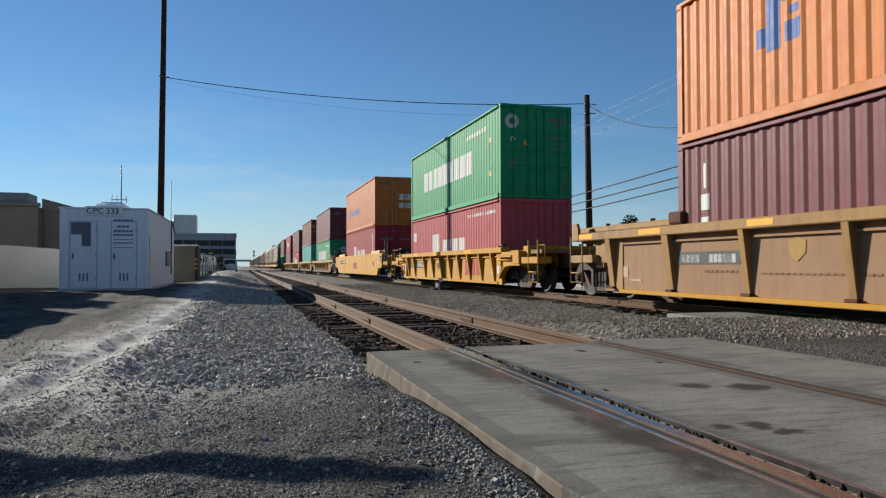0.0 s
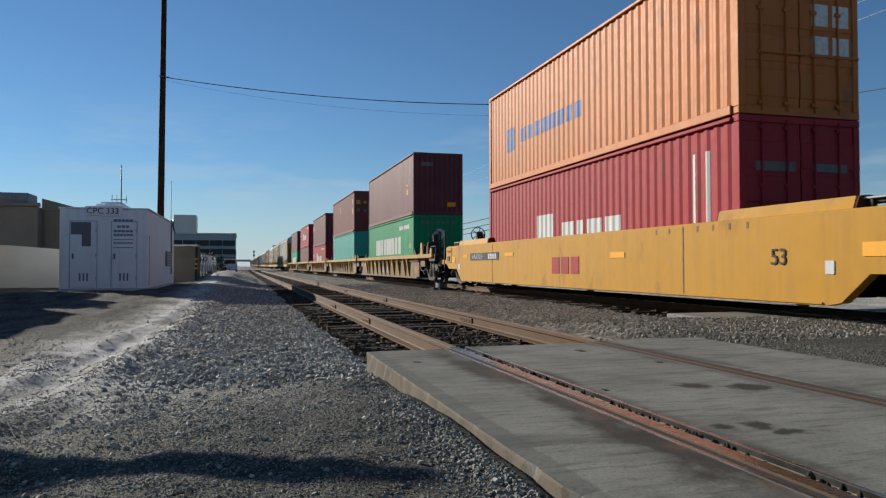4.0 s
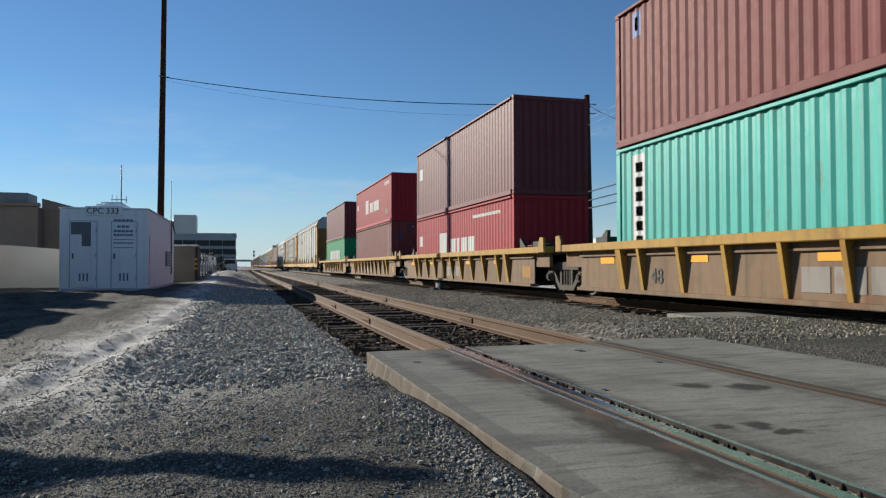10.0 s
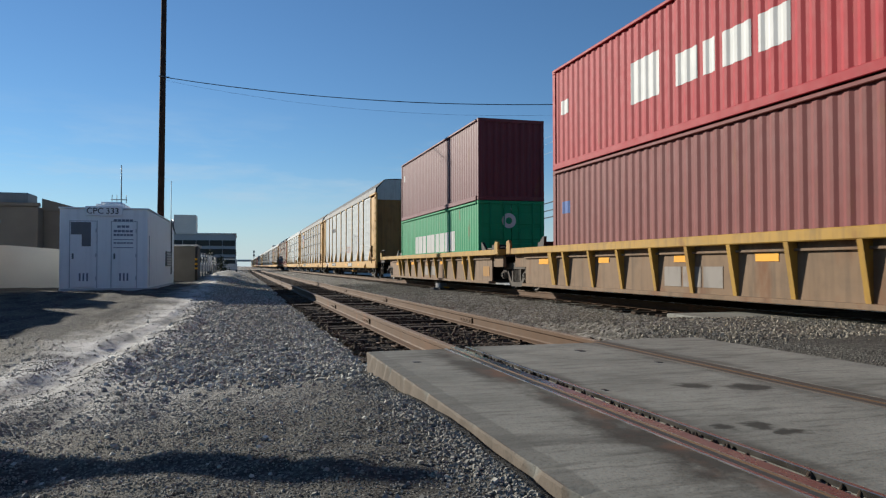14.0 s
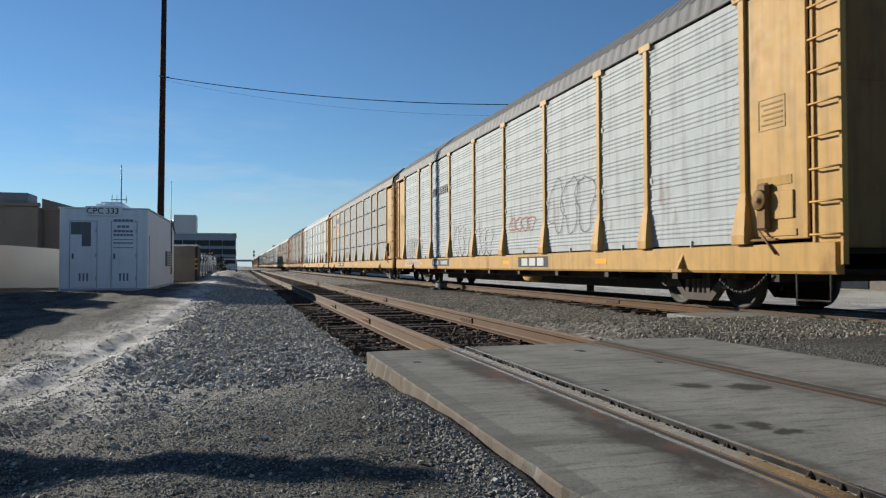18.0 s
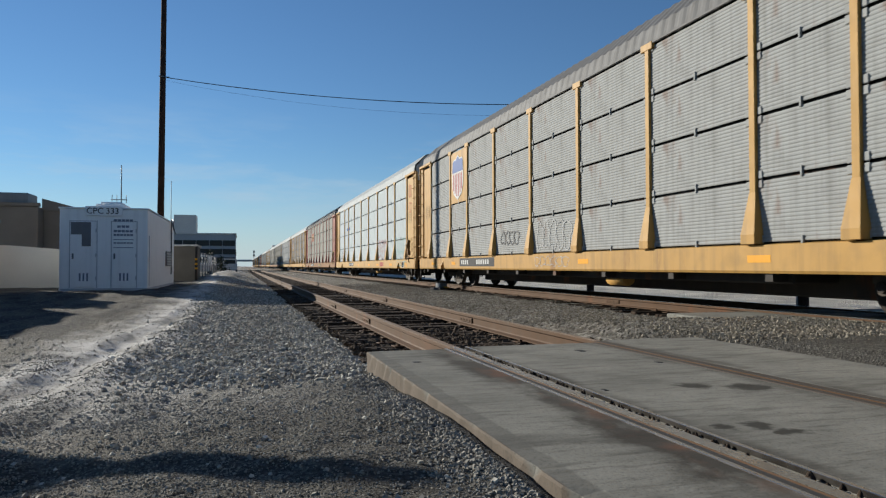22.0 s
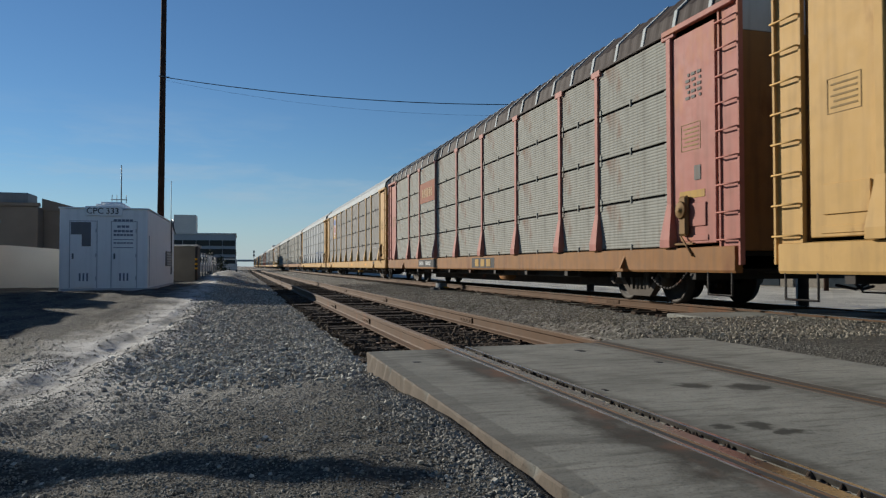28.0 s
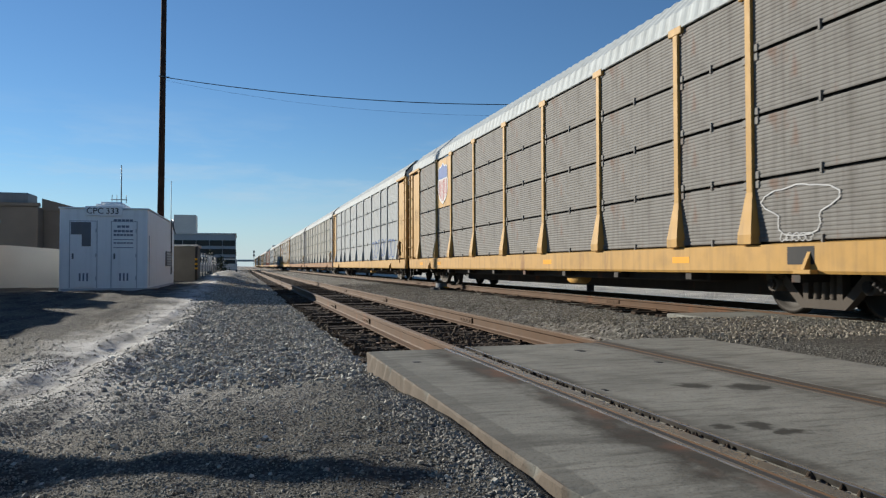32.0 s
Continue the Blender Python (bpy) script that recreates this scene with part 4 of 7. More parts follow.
def distance():
    # dark shrubs, parked vans and fence far down the line
    rnd = random.Random(31)
    for x, y, h in ((-5.2, 82, 2.6), (-3.6, 86, 2.9), (-2.4, 92, 2.2), (-7.0, 80, 2.4)):
        t = thing("shrub", "dark ragged shrub beside the far yard", "shrub", pose(x, y, -0.2), "far shrubs")
        part("trunk", Build().tube((0, 0, 0), (0, 0, h * 0.5), 0.08, 0.04, 6), "pole", t)
        b = Build()
        for k in range(420):
            az, el, q = rnd.uniform(0, 6.283), rnd.uniform(-0.3, 1.5), rnd.random() ** 0.4
            c = Vector((math.cos(az) * math.cos(el) * 1.1, math.sin(az) * math.cos(el) * 1.1, 0.3 + math.sin(el) * h * 0.62)) * q * rnd.uniform(0.75, 1.1) + Vector((0, 0, h * 0.25))
            u = Vector((rnd.gauss(0, 1), rnd.gauss(0, 1), rnd.gauss(0, 1))).normalized()
            w = u.orthogonal().normalized()
            s = rnd.uniform(0.06, 0.16)
            b.poly([c - u * s, c + w * s * 0.6, c + u * s, c - w * s * 0.6])
        part("crown", b, "shrub", t)
    for x, y in ((-3.9, 74), (-1.6, 108)):
        v = thing("parked_van", "pale van parked beside the far yard", "van", pose(x, y, -0.1), "parked vans")
        b = Build().prism([(-1.0, 0.35), (1.0, 0.35), (1.0, 1.1), (0.86, 1.95), (-0.86, 1.95), (-1.0, 1.1)], "y", 0, 4.6)
        part("body", b, "far_wall", v)
        part("rear_window", Build().box(-0.75, 0.75, -0.02, 0.02, 1.2, 1.75, 0.01), "dark_glass", v)
        for sx in (-0.9, 0.9):
            for yy in (0.9, 3.7):
                part("wheel", Build().tube((sx - 0.1, yy, 0.33), (sx + 0.1, yy, 0.33), 0.33, None, 14), "black", v)
    ov = thing("road_overpass", "low grey road overpass far down the line", "bridge", pose(0, 620, 0))
    part("deck", Build().box(-60, 60, 0, 12, 4.6, 6.2, 0.1), "far_grey", ov)
    for x in (-30, -9, 20, 45):
        part("pier", Build().box(x - 1, x + 1, 2, 10, -0.5, 4.6, 0.1), "far_grey", ov)
    tw = thing("far_tower", "hazy grey office tower beyond the train", "building", pose(27, 520, 0))
    part("wall", Build().box(-6, 10, 0, 14, 0, 15.5, 0.1), "far_grey", tw)
    for k in range(4):
        part("window_band", Build().box(-5.8, 9.8, -0.15, 0.05, 3 + k * 3, 4.6 + k * 3), "dark_glass", tw, "dark window band")
    sg = thing("signal_mast", "far railway signal mast with two heads", "signal", pose(3.4, 210, -0.2))
    part("mast", Build().tube((0, 0, 0), (0, 0, 5.4), 0.07, None, 8), "grey_metal", sg)
    for z in (5.0, 4.0):
        part("signal_head", Build().box(-0.25, 0.25, -0.15, 0.1, z - 0.35, z + 0.35, 0.05), "grey_metal", sg)
    # fence between hut and yard
    f = thing("wire_fence", "grey chain-link fence along the yard", "fence", pose(-2.1, 39.5, 0.0))
    for k in range(9):
        part("post", Build().tube((0.02 * k, 2.6 * k, -0.4), (0.02 * k, 2.6 * k, 1.5), 0.035, None, 6), "grey_metal", f)
    for z in (1.45, 0.75, 0.1):
        part("rail", Build().tube((0, 0, z), (0.16, 20.8, z), 0.018, None, 6), "grey_metal", f)


distance()


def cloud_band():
    """Thin high cloud and a painted haze low over the horizon, far behind everything."""
    m, nt, b = nodes_of("thin_cloud_and_haze_glow")
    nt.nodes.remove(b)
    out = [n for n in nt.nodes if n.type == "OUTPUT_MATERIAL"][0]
    # self-lit sheet: pale haze fading with height, plus cloud streaks
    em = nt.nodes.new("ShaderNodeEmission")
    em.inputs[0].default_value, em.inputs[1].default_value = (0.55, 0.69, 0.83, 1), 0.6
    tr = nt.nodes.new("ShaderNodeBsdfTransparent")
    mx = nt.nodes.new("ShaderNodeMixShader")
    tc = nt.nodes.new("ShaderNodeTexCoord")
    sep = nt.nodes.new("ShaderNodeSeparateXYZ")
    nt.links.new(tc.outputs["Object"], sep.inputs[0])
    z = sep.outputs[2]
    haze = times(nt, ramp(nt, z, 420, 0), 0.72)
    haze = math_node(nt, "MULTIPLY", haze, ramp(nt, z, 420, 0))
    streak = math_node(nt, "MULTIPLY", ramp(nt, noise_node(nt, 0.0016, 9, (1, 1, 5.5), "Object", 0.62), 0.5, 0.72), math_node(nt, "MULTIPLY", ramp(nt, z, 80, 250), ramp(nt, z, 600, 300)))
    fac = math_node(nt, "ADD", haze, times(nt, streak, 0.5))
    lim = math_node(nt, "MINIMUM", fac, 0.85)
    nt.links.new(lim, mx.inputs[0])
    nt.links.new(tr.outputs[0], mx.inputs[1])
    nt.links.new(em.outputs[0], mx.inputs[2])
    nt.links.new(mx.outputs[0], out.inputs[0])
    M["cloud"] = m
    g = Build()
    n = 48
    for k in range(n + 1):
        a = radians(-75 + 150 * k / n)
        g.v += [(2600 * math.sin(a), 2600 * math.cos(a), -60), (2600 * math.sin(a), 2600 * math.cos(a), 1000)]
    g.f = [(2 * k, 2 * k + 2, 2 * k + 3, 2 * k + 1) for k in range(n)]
    ob = solid("backdrop", g, "cloud", "thin white cloud and painted pale haze low over the horizon", "sky", kind="structure")
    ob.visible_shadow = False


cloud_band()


def poles():
    def pole(x, y, h, r, label, lean=(0, 0)):
        t = thing("utility_pole", label, "utility pole", pose(x, y, -0.6))
        part("shaft", Build().tube((0, 0, -0.9), (lean[0], lean[1], h + 0.6), r, r * 0.72, 14), "pole", t)
        return t
    p1 = pole(-4.41, 43, 18.5, 0.2, "tall dark creosoted pole behind the shed", (0.15, 0))
    part("bracket", Build().tube((-0.1, -0.2, 12.0), (0.45, -0.05, 12.0), 0.03, None, 6), "grey_metal", p1)
    p2 = pole(18.0, 34.9, 9.9, 0.2, "dark creosoted pole beyond the train", (-0.15, 0))
    for z in (9.4, 8.9):
        part("bracket", Build().tube((-0.35, -0.1, z + 0.6), (0.35, -0.1, z + 0.6), 0.03, None, 6), "grey_metal", p2)
    p3 = pole(18.0, 19.8, 8.5, 0.19, "brown utility pole with cross-arm, cutouts and risers", (0, 0))
    arm = Build()
    arm.box(-0.7, 0.75, -0.22, -0.12, 8.72, 8.84, 0.01)
    arm.box(-0.06, 0.06, -0.2, -0.1, 8.7, 9.6, 0.01)
    part("cross_arm", arm, "grey_metal", p3, "grey steel cross-arm")
    for x, z in ((-0.62, 8.84), (-0.4, 8.84), (0.45, 8.84), (0.68, 8.84), (-0.1, 9.55), (0.12, 9.55)):
        ins = Build()
        ins.lathe([(0, 0.02), (0.02, 0.05), (0.06, 0.05), (0.08, 0.03), (0.12, 0.055), (0.16, 0.055), (0.18, 0.03), (0.22, 0.05), (0.26, 0.05), (0.3, 0.0)], "z", 10, (x, -0.17, z))
        part("insulator", ins, "grey_metal", p3, "grey stacked insulator")
    part("riser_pipe", Build().path([(-0.2, 0.05, 0), (-0.19, 0.05, 6.6), (-0.03, -0.18, 8.6)], 0.032, 8), "far_wall", p3, "pale riser conduit")
    for z, l in ((4.9, 0.62), (4.5, 0.72)):
        part("splice_case", Build().tube((-0.95 - l, -0.35, z - 0.28), (-0.95, -0.3, z), 0.09, None, 10), "far_wall", p3, "white cable splice case")
    loop = Build()
    loop.path([(-0.15, -0.2, 5.2), (-0.5, -0.3, 5.15), (-0.7, -0.32, 4.95), (-0.75, -0.32, 4.7), (-0.95, -0.3, 4.9)], 0.025, 6)
    loop.path([(-0.15, -0.2, 4.95), (-0.6, -0.3, 4.9), (-0.95, -0.3, 4.5)], 0.025, 6)
    part("cable_loop", loop, "wire", p3, "black looped cable")
    for x, z, dy in ((-0.62, 9.1, 0.8), (0.68, 9.1, -0.9), (0.1, 9.85, -0.8)):
        j = Build().path([(x, -0.17, z), (x * 0.7, -0.17 + dy * 0.3, z + 0.22), (x * 0.8, -0.17 + dy * 0.7, z + 0.12), (x, -0.17 + dy, z - 0.02)], 0.013, 6)
        part("jumper_wire", j, "bright_wire", p3, "bright looped jumper wire")
    for x in (-0.25, 0.28):
        part("cutout", Build().box(x - 0.05, x + 0.05, -0.34, -0.22, 8.55, 8.95, 0.02), "grey_metal", p3, "grey fuse cutout")
    part("arm_brace", Build().tube((-0.45, -0.17, 8.72), (-0.02, -0.15, 8.25), 0.018, None, 6), "grey_metal", p3)
    part("arm_brace", Build().tube((0.45, -0.17, 8.72), (0.02, -0.15, 8.25), 0.018, None, 6), "grey_metal", p3)

    def wire(name, a, b, sag, r, mat, label):
        pts = []
        for i in range(25):
            t = i / 24
            p = Vector(a).lerp(Vector(b), t)
            p.z -= sag * 4 * t * (1 - t)
            pts.append(p)
        solid(name, Build().path(pts, r, 5), mat, label, "cable", "overhead cables")
    wire("overhead_cable", (-4.3, 42.8, 11.36), (17.9, 34.9, 9.45), 0.55, 0.022, "wire", "dark overhead cable across the tracks")
    wire("overhead_cable", (-4.3, 42.8, 11.2), (17.9, 34.9, 8.9), 0.75, 0.005, "wire", "thin dark overhead cable across the tracks")
    for k, (x, z) in enumerate(((-0.62, 9.1 - 0.6), (0.68, 9.1 - 0.6), (0.1, 9.8 - 0.6))):
        wire("power_line", (18 + x, 19.65, z), (19.5 + x, -25, z + 1.4), 0.5, 0.007, "bright_wire", "thin bright overhead power line")
        wire("power_line", (18 + x, 19.65, z), (16.5 + x, 120, z + 0.6), 1.3, 0.006, "bright_wire", "thin bright overhead power line")
    wire("telephone_cable", (17.85, 19.7, 6.55), (17.95, 34.8, 9.3), 1.2, 0.02, "wire", "sagging dark cable between the poles")
    wire("telephone_cable", (18.0, 19.7, 6.2), (19.0, -20, 3.5), 0.3, 0.012, "wire", "dark drop wire leaving the pole")
    for z in (5.0, 4.55, 4.15):
        wire("telephone_cable", (17.0, 19.5, z), (17.7, 90, z - 0.5), 0.6, 0.03, "wire", "black telephone cable strung along the line")
        wire("telephone_cable", (17.0, 19.5, z), (17.86, 19.66, z + 0.22), 0.05, 0.025, "wire", "black cable tail tied to the pole")


poles()


def palm(x, y, h, seed):
    t = thing("palm_tree", "distant fan palm with a round dark crown", "palm tree", pose(x, y, -1.1), "palm trees")
    part("trunk", Build().tube((0, 0, 0), (0.1, 0, h), 0.17, 0.12, 8), "pole", t)
    rnd = random.Random(seed)
    b = Build()
    for k in range(46):
        az, el = rnd.uniform(0, 6.283), rnd.uniform(-0.9, 1.3)
        d = Vector((math.cos(az) * math.cos(el), math.sin(az) * math.cos(el), math.sin(el)))
        ln = rnd.uniform(0.65, 1.0)
        side = d.orthogonal().normalized()
        base = Vector((0.1, 0, h)) + d * 0.3
        mid = base + d * ln * 0.6
        tip = base + d * ln - Vector((0, 0, 0.35))
        for j in range(-3, 4):
            o = side * 0.09 * j
            b.poly([base, mid + o - side * 0.05, tip + o * 2.2, mid + o + side * 0.05])
    part("crown", b, "leaf", t)


for px, py, ph, ps in ((40, 54.5, 6.9, 1), (40, 41.8, 6.2, 2), (40, 43.9, 6.0, 3), (46, 79, 7.3, 4)):
    palm(px, py, ph, ps)


def right_side():
    w = thing("low_warehouse", "long low grey-brown warehouse beyond the lot", "building", pose(44, 30, -1.1))
    part("wall", Build().box(0, 22, -30, 55, 0, 4.7, 0.03), "hut_block", w)
    part("roof_fascia", Build().box(-0.3, 22.3, -30.3, 55.3, 4.7, 5.3, 0.03), "far_wall", w, "pale roof fascia")
    for k in range(8):
        part("loading_door", Build().box(-0.06, 0.02, -24 + k * 9, -20 + k * 9, 0.1, 3.4, 0.02), "dark_glass", w, "dark loading door")


right_side()


# ---- the train: every piece has y along the track, its front towards -y ----
def truck(parent, y, spin=True):
    """A two-axle freight truck with cast side frames, springs and turning wheelsets."""
    if "truck" not in MESHES:
        b = Build().box(-0.95, 0.95, -0.2, 0.2, 0.42, 0.68, 0.02)
        b.tube((0, 0, 0.6), (0, 0, 0.78), 0.3, None, 16)
        MESHES["truck"] = b.mesh("truck", "steel")
        for side in (-1, 1):
            f = Build()
            x0, x1 = side * 0.93, side * 1.07
            top = [(-1.12, 0.62), (-1.12, 0.5), (-0.98, 0.5), (-0.92, 0.62), (-0.62, 0.64), (0.62, 0.64), (0.92, 0.62), (0.98, 0.5), (1.12, 0.5), (1.12, 0.62), (0.95, 0.78), (0.5, 0.83), (-0.5, 0.83), (-0.95, 0.78)]
            f.prism(top, "x", x0, x1)
            f.prism([(-0.4, 0.12), (0.4, 0.12), (0.38, 0.25), (-0.38, 0.25)], "x", x0, x1)
            for q in (-1, 1):
                f.prism([(q * 0.4, 0.12), (q * 0.36, 0.25), (q * 0.74, 0.64), (q * 0.96, 0.64)], "x", x0, x1)
                f.prism([(q * 0.26, 0.22), (q * 0.36, 0.22), (q * 0.36, 0.66), (q * 0.26, 0.66)], "x", x0, x1)
                f.tube((side * 0.9, q * 0.88, 0.457), (side * 1.16, q * 0.88, 0.457), 0.115, None, 14)
                f.box(side * 0.9, side * 1.1, q * 0.88 - 0.15, q * 0.88 + 0.15, 0.53, 0.64, 0.015)
            MESHES["side_frame", side] = f.mesh("side_frame", "frame_steel")
            s = Build().lathe([(0.24 + k * 0.02, 0.068 if k % 2 else 0.05) for k in range(20)], "z", 10, (side * 1.0, 0, 0))
            MESHES["spring", side] = s.mesh("spring", "frame_steel")
        w = Build()
        for side in (-1, 1):
            w.lathe([(side * a, r) for a, r in ((0.66, 0.0), (0.66, 0.14), (0.70, 0.2), (0.70, 0.37), (0.683, 0.4), (0.683, 0.485), (0.70, 0.487), (0.715, 0.462), (0.815, 0.455), (0.818, 0.40), (0.77, 0.37), (0.755, 0.2), (0.82, 0.14), (0.82, 0.0))], "x", 32)
        w.tube((-0.95, 0, 0), (0.95, 0, 0), 0.075, None, 12)
        for side in (-1, 1):                       # bearing end caps with three bolts
            w.tube((side * 1.15, 0, 0), (side * 1.2, 0, 0), 0.075, None, 12)
            for k in range(3):
                a = k * 2.094
                w.tube((side * 1.2, 0.045 * math.cos(a), 0.045 * math.sin(a)), (side * 1.215, 0.045 * math.cos(a), 0.045 * math.sin(a)), 0.014, None, 6)
        MESHES["wheelset"] = w.mesh("wheelset", "wheel")
    t = part("truck", MESHES["truck"], "steel", parent, "dusty cast steel truck", pose(0, y, 0))
    for side in (-1, 1):
        part("side_frame", MESHES["side_frame", side], "frame_steel", t)
        for q in (-0.15, 0.0, 0.15):
            part("spring", MESHES["spring", side], "frame_steel", t, "", pose(0, q, 0))
    for q in (-0.88, 0.88):
        ws = part("wheelset", MESHES["wheelset"], "wheel", t, "rolling steel wheelset", pose(0, q, 0.457))
        if spin:
            WHEELSETS.append((ws, q))
    return t


MESHES = {}


def coupler(parent, y, sgn):
    b = Build()
    b.box(-0.11, 0.11, y, y + sgn * 0.5, 0.72, 0.98, 0.03)
    b.box(-0.17, 0.17, y + sgn * 0.45, y + sgn * 0.75, 0.7, 1.0, 0.05)
    part("coupler", b, "steel", parent, "dark steel coupler")
    h = Build()
    h.path([(0.35, y, 0.8), (0.35, y + sgn * 0.15, 0.5), (0.3, y + sgn * 0.4, 0.36), (0.2, y + sgn * 0.7, 0.42)], 0.025, 6)
    part("air_hose", h, "black", parent, "black rubber air hose")


# ---- containers ----
CW = 2.438


def corrugated(y0, y1, out, pitch=0.278, depth=0.024):
    """Breakpoints (y, x) of a pressed side sheet; out is the outer face."""
    sgn = 1 if out > 0 else -1
    n = max(1, round((y1 - y0) / pitch))
    p = (y1 - y0) / n
    pts = []
    for k in range(n):
        a = y0 + k * p
        pts += [(a, out - sgn * depth), (a + 0.25 * p, out - sgn * depth), (a + 0.5 * p, out), (a + 0.75 * p, out)]
    pts.append((y1, out - sgn * depth))
    return pts


def along(pts, y):
    for (a, xa), (b, xb) in zip(pts, pts[1:]):
        if a <= y <= b:
            return xa + (xb - xa) * (y - a) / max(1e-9, b - a)
    return pts[0][1] if y < pts[0][0] else pts[-1][1]


def decal(b, pts, y0, y1, z0, z1, lift=0.003):
    """Paint that follows the corrugation on the near side."""
    ys = [y0] + [y for y, _ in pts if y0 < y < y1] + [y1]
    for a, c in zip(ys, ys[1:]):
        xa, xc = along(pts, a) - lift, along(pts, c) - lift
        b.poly([(xa, a, z0), (xc, c, z0), (xc, c, z1), (xa, a, z1)])


def container(s, z0, z1, mat, label, door=True, marks=(), ends=(), L=12.25, group="stacked shipping containers"):
    """An ISO box on the train. marks: (material, [(y0, y1, z0, z1), ...], label) on the near side, measured from its front and floor."""
    h = z1 - z0 - 0.012
    t = thing("shipping_container", label, "shipping container", None, group)
    hl, hw = L / 2, CW / 2
    key = ("container", round(h, 2), mat, L)
    pts = corrugated(-hl + 0.17, hl - 0.17, -hw + 0.012)
    if key not in MESHES:
        near = Build().prism([(x, y) for y, x in pts], "z", 0.15, h - 0.09, False, False)
        far = Build().prism([(-x, y) for y, x in pts], "z", 0.15, h - 0.09, False, False)
        roof = Build().prism([(x + h, y) for y, x in corrugated(-hl + 0.05, hl - 0.05, -0.012, 0.3, 0.02)], "x", -hw + 0.03, hw - 0.03, False, False)
        roof.v = [(x, z, y) for x, y, z in roof.v]
        floor = Build().box(-hw + 0.02, hw - 0.02, -hl + 0.02, hl - 0.02, 0.02, 0.14)
        posts = {}
        for i, sx in enumerate((-1, 1)):
            for j, sy in enumerate((-1, 1)):
                posts[i, j] = Build().box(sx * (hw - 0.13), sx * (hw - 0.002), sy * (hl - 0.17), sy * hl, 0.12, h - 0.12, 0.012).mesh("corner_post", mat)
        cast = Build().box(-0.09, 0.09, -0.09, 0.09, -0.06, 0.06, 0.012)
        cast = cast.mesh("corner_casting", mat)
        br = Build()
        tr = Build()
        br.box(-0.05, 0.005, -hl + 0.17, hl - 0.17, 0.0, 0.155, 0.01)
        tr.box(-0.055, 0.008, -hl + 0.17, hl - 0.17, h - 0.095, h - 0.03, 0.01)
        header = Build().box(-hw + 0.13, hw - 0.13, -0.07, 0.0, h - 0.12, h - 0.005, 0.01)
        sill = Build().box(-hw + 0.13, hw - 0.13, -0.07, 0.0, 0.0, 0.14, 0.01)
        # plain corrugated end
        ep = corrugated(-hw + 0.12, hw - 0.12, 0.0, 0.25, -0.045)
        end = Build().prism([(y, x + 0.06) for y, x in ep], "z", 0.13, h - 0.1, False, False)
        leaf = Build()
        prof = [(0.07, h - 0.12), (0.07, 0.14), (0.03, 0.14)]
        for k in range(4):
            za = 0.3 + k * (h - 0.6) / 4
            zb = za + (h - 0.6) / 4 - 0.12
            prof += [(0.03, za), (0.016, za + 0.02), (0.016, zb - 0.02), (0.03, zb)]
        leaf.prism(prof + [(0.03, h - 0.12)], "x", 0.015, hw - 0.135)
        leaf2 = Build()
        leaf2.v, leaf2.f = [(-x, y, z) for x, y, z in leaf.v], list(leaf.f)
        bar = Build().tube((0, 0.0, 0.06), (0, 0.0, h - 0.06), 0.019, None, 8)
        for za in (0.2, 1.05, h * 0.6, h - 0.2):
            bar.box(-0.06, 0.06, -0.015, 0.03, za - 0.03, za + 0.03, 0.005)
        bar.box(-0.02, 0.42, -0.03, 0.0, 1.02, 1.07, 0.008)
        MESHES[key] = dict(near=near.mesh("side_panel", mat), far=far.mesh("side_panel", mat), roof=roof.mesh("roof", mat), floor=floor.mesh("floor", "steel"), posts=posts, cast=cast,
                           br=br.mesh("bottom_rail", mat), tr=tr.mesh("top_rail", mat), header=header.mesh("header", mat), sill=sill.mesh("sill", mat), end=end.mesh("end_wall", mat),
                           leaf=leaf.mesh("door", mat), leaf2=leaf2.mesh("door", mat), bar=bar.mesh("lock_bar", mat))
    m = MESHES[key]
    panel = part("side_panel", m["near"], mat, t)
    part("side_panel", m["far"], mat, t)
    part("roof", m["roof"], mat, t)
    part("floor", m["floor"], mat, t)
    for p in m["posts"].values():
        part("corner_post", p, mat, t)
    for sx in (-1, 1):
        for sy in (-1, 1):
            for z in (0.06, h - 0.06):
                part("corner_casting", m["cast"], mat, t, "", pose(sx * (hw - 0.088), sy * (hl - 0.088), z))
    part("bottom_rail", m["br"], mat, t, "", pose(-hw + 0.01, 0, 0))
    part("bottom_rail", m["br"], mat, t, "", pose(hw - 0.01, 0, 0, 0, 0, 180))
    part("top_rail", m["tr"], mat, t, "", pose(-hw + 0.01, 0, 0))
    part("top_rail", m["tr"], mat, t, "", pose(hw - 0.01, 0, 0, 0, 0, 180))
    for y, turn in ((-hl, 0), (hl, 180)):
        part("header", m["header"], mat, t, "", pose(0, y + (0.07 if y < 0 else -0.07), 0, 0, 0, turn))
        part("sill", m["sill"], mat, t, "", pose(0, y + (0.07 if y < 0 else -0.07), 0, 0, 0, turn))
        if door == (y < 0):
            for nm in ("leaf", "leaf2"):
                d = part("door", m[nm], mat, t, "", pose(0, y, 0, 0, 0, turn))
                sg = 1 if nm == "leaf" else -1
                for xb in (0.28, 0.78):
                    part("lock_bar", m["bar"], "frame_steel", d, "steel lock bar", pose(sg * xb, 0.0, 0, 0, 0, 0))
        else:
            part("end_wall", m["end"], mat, t, "", pose(0, y, 0, 0, 0, turn))
    for mm, rects, lab in marks:
        for y0, y1, za, zb in rects:
            b = Build()
            decal(b, pts, -hl + y0, -hl + y1, za, zb)
            part("marking", b, mm, panel, lab)
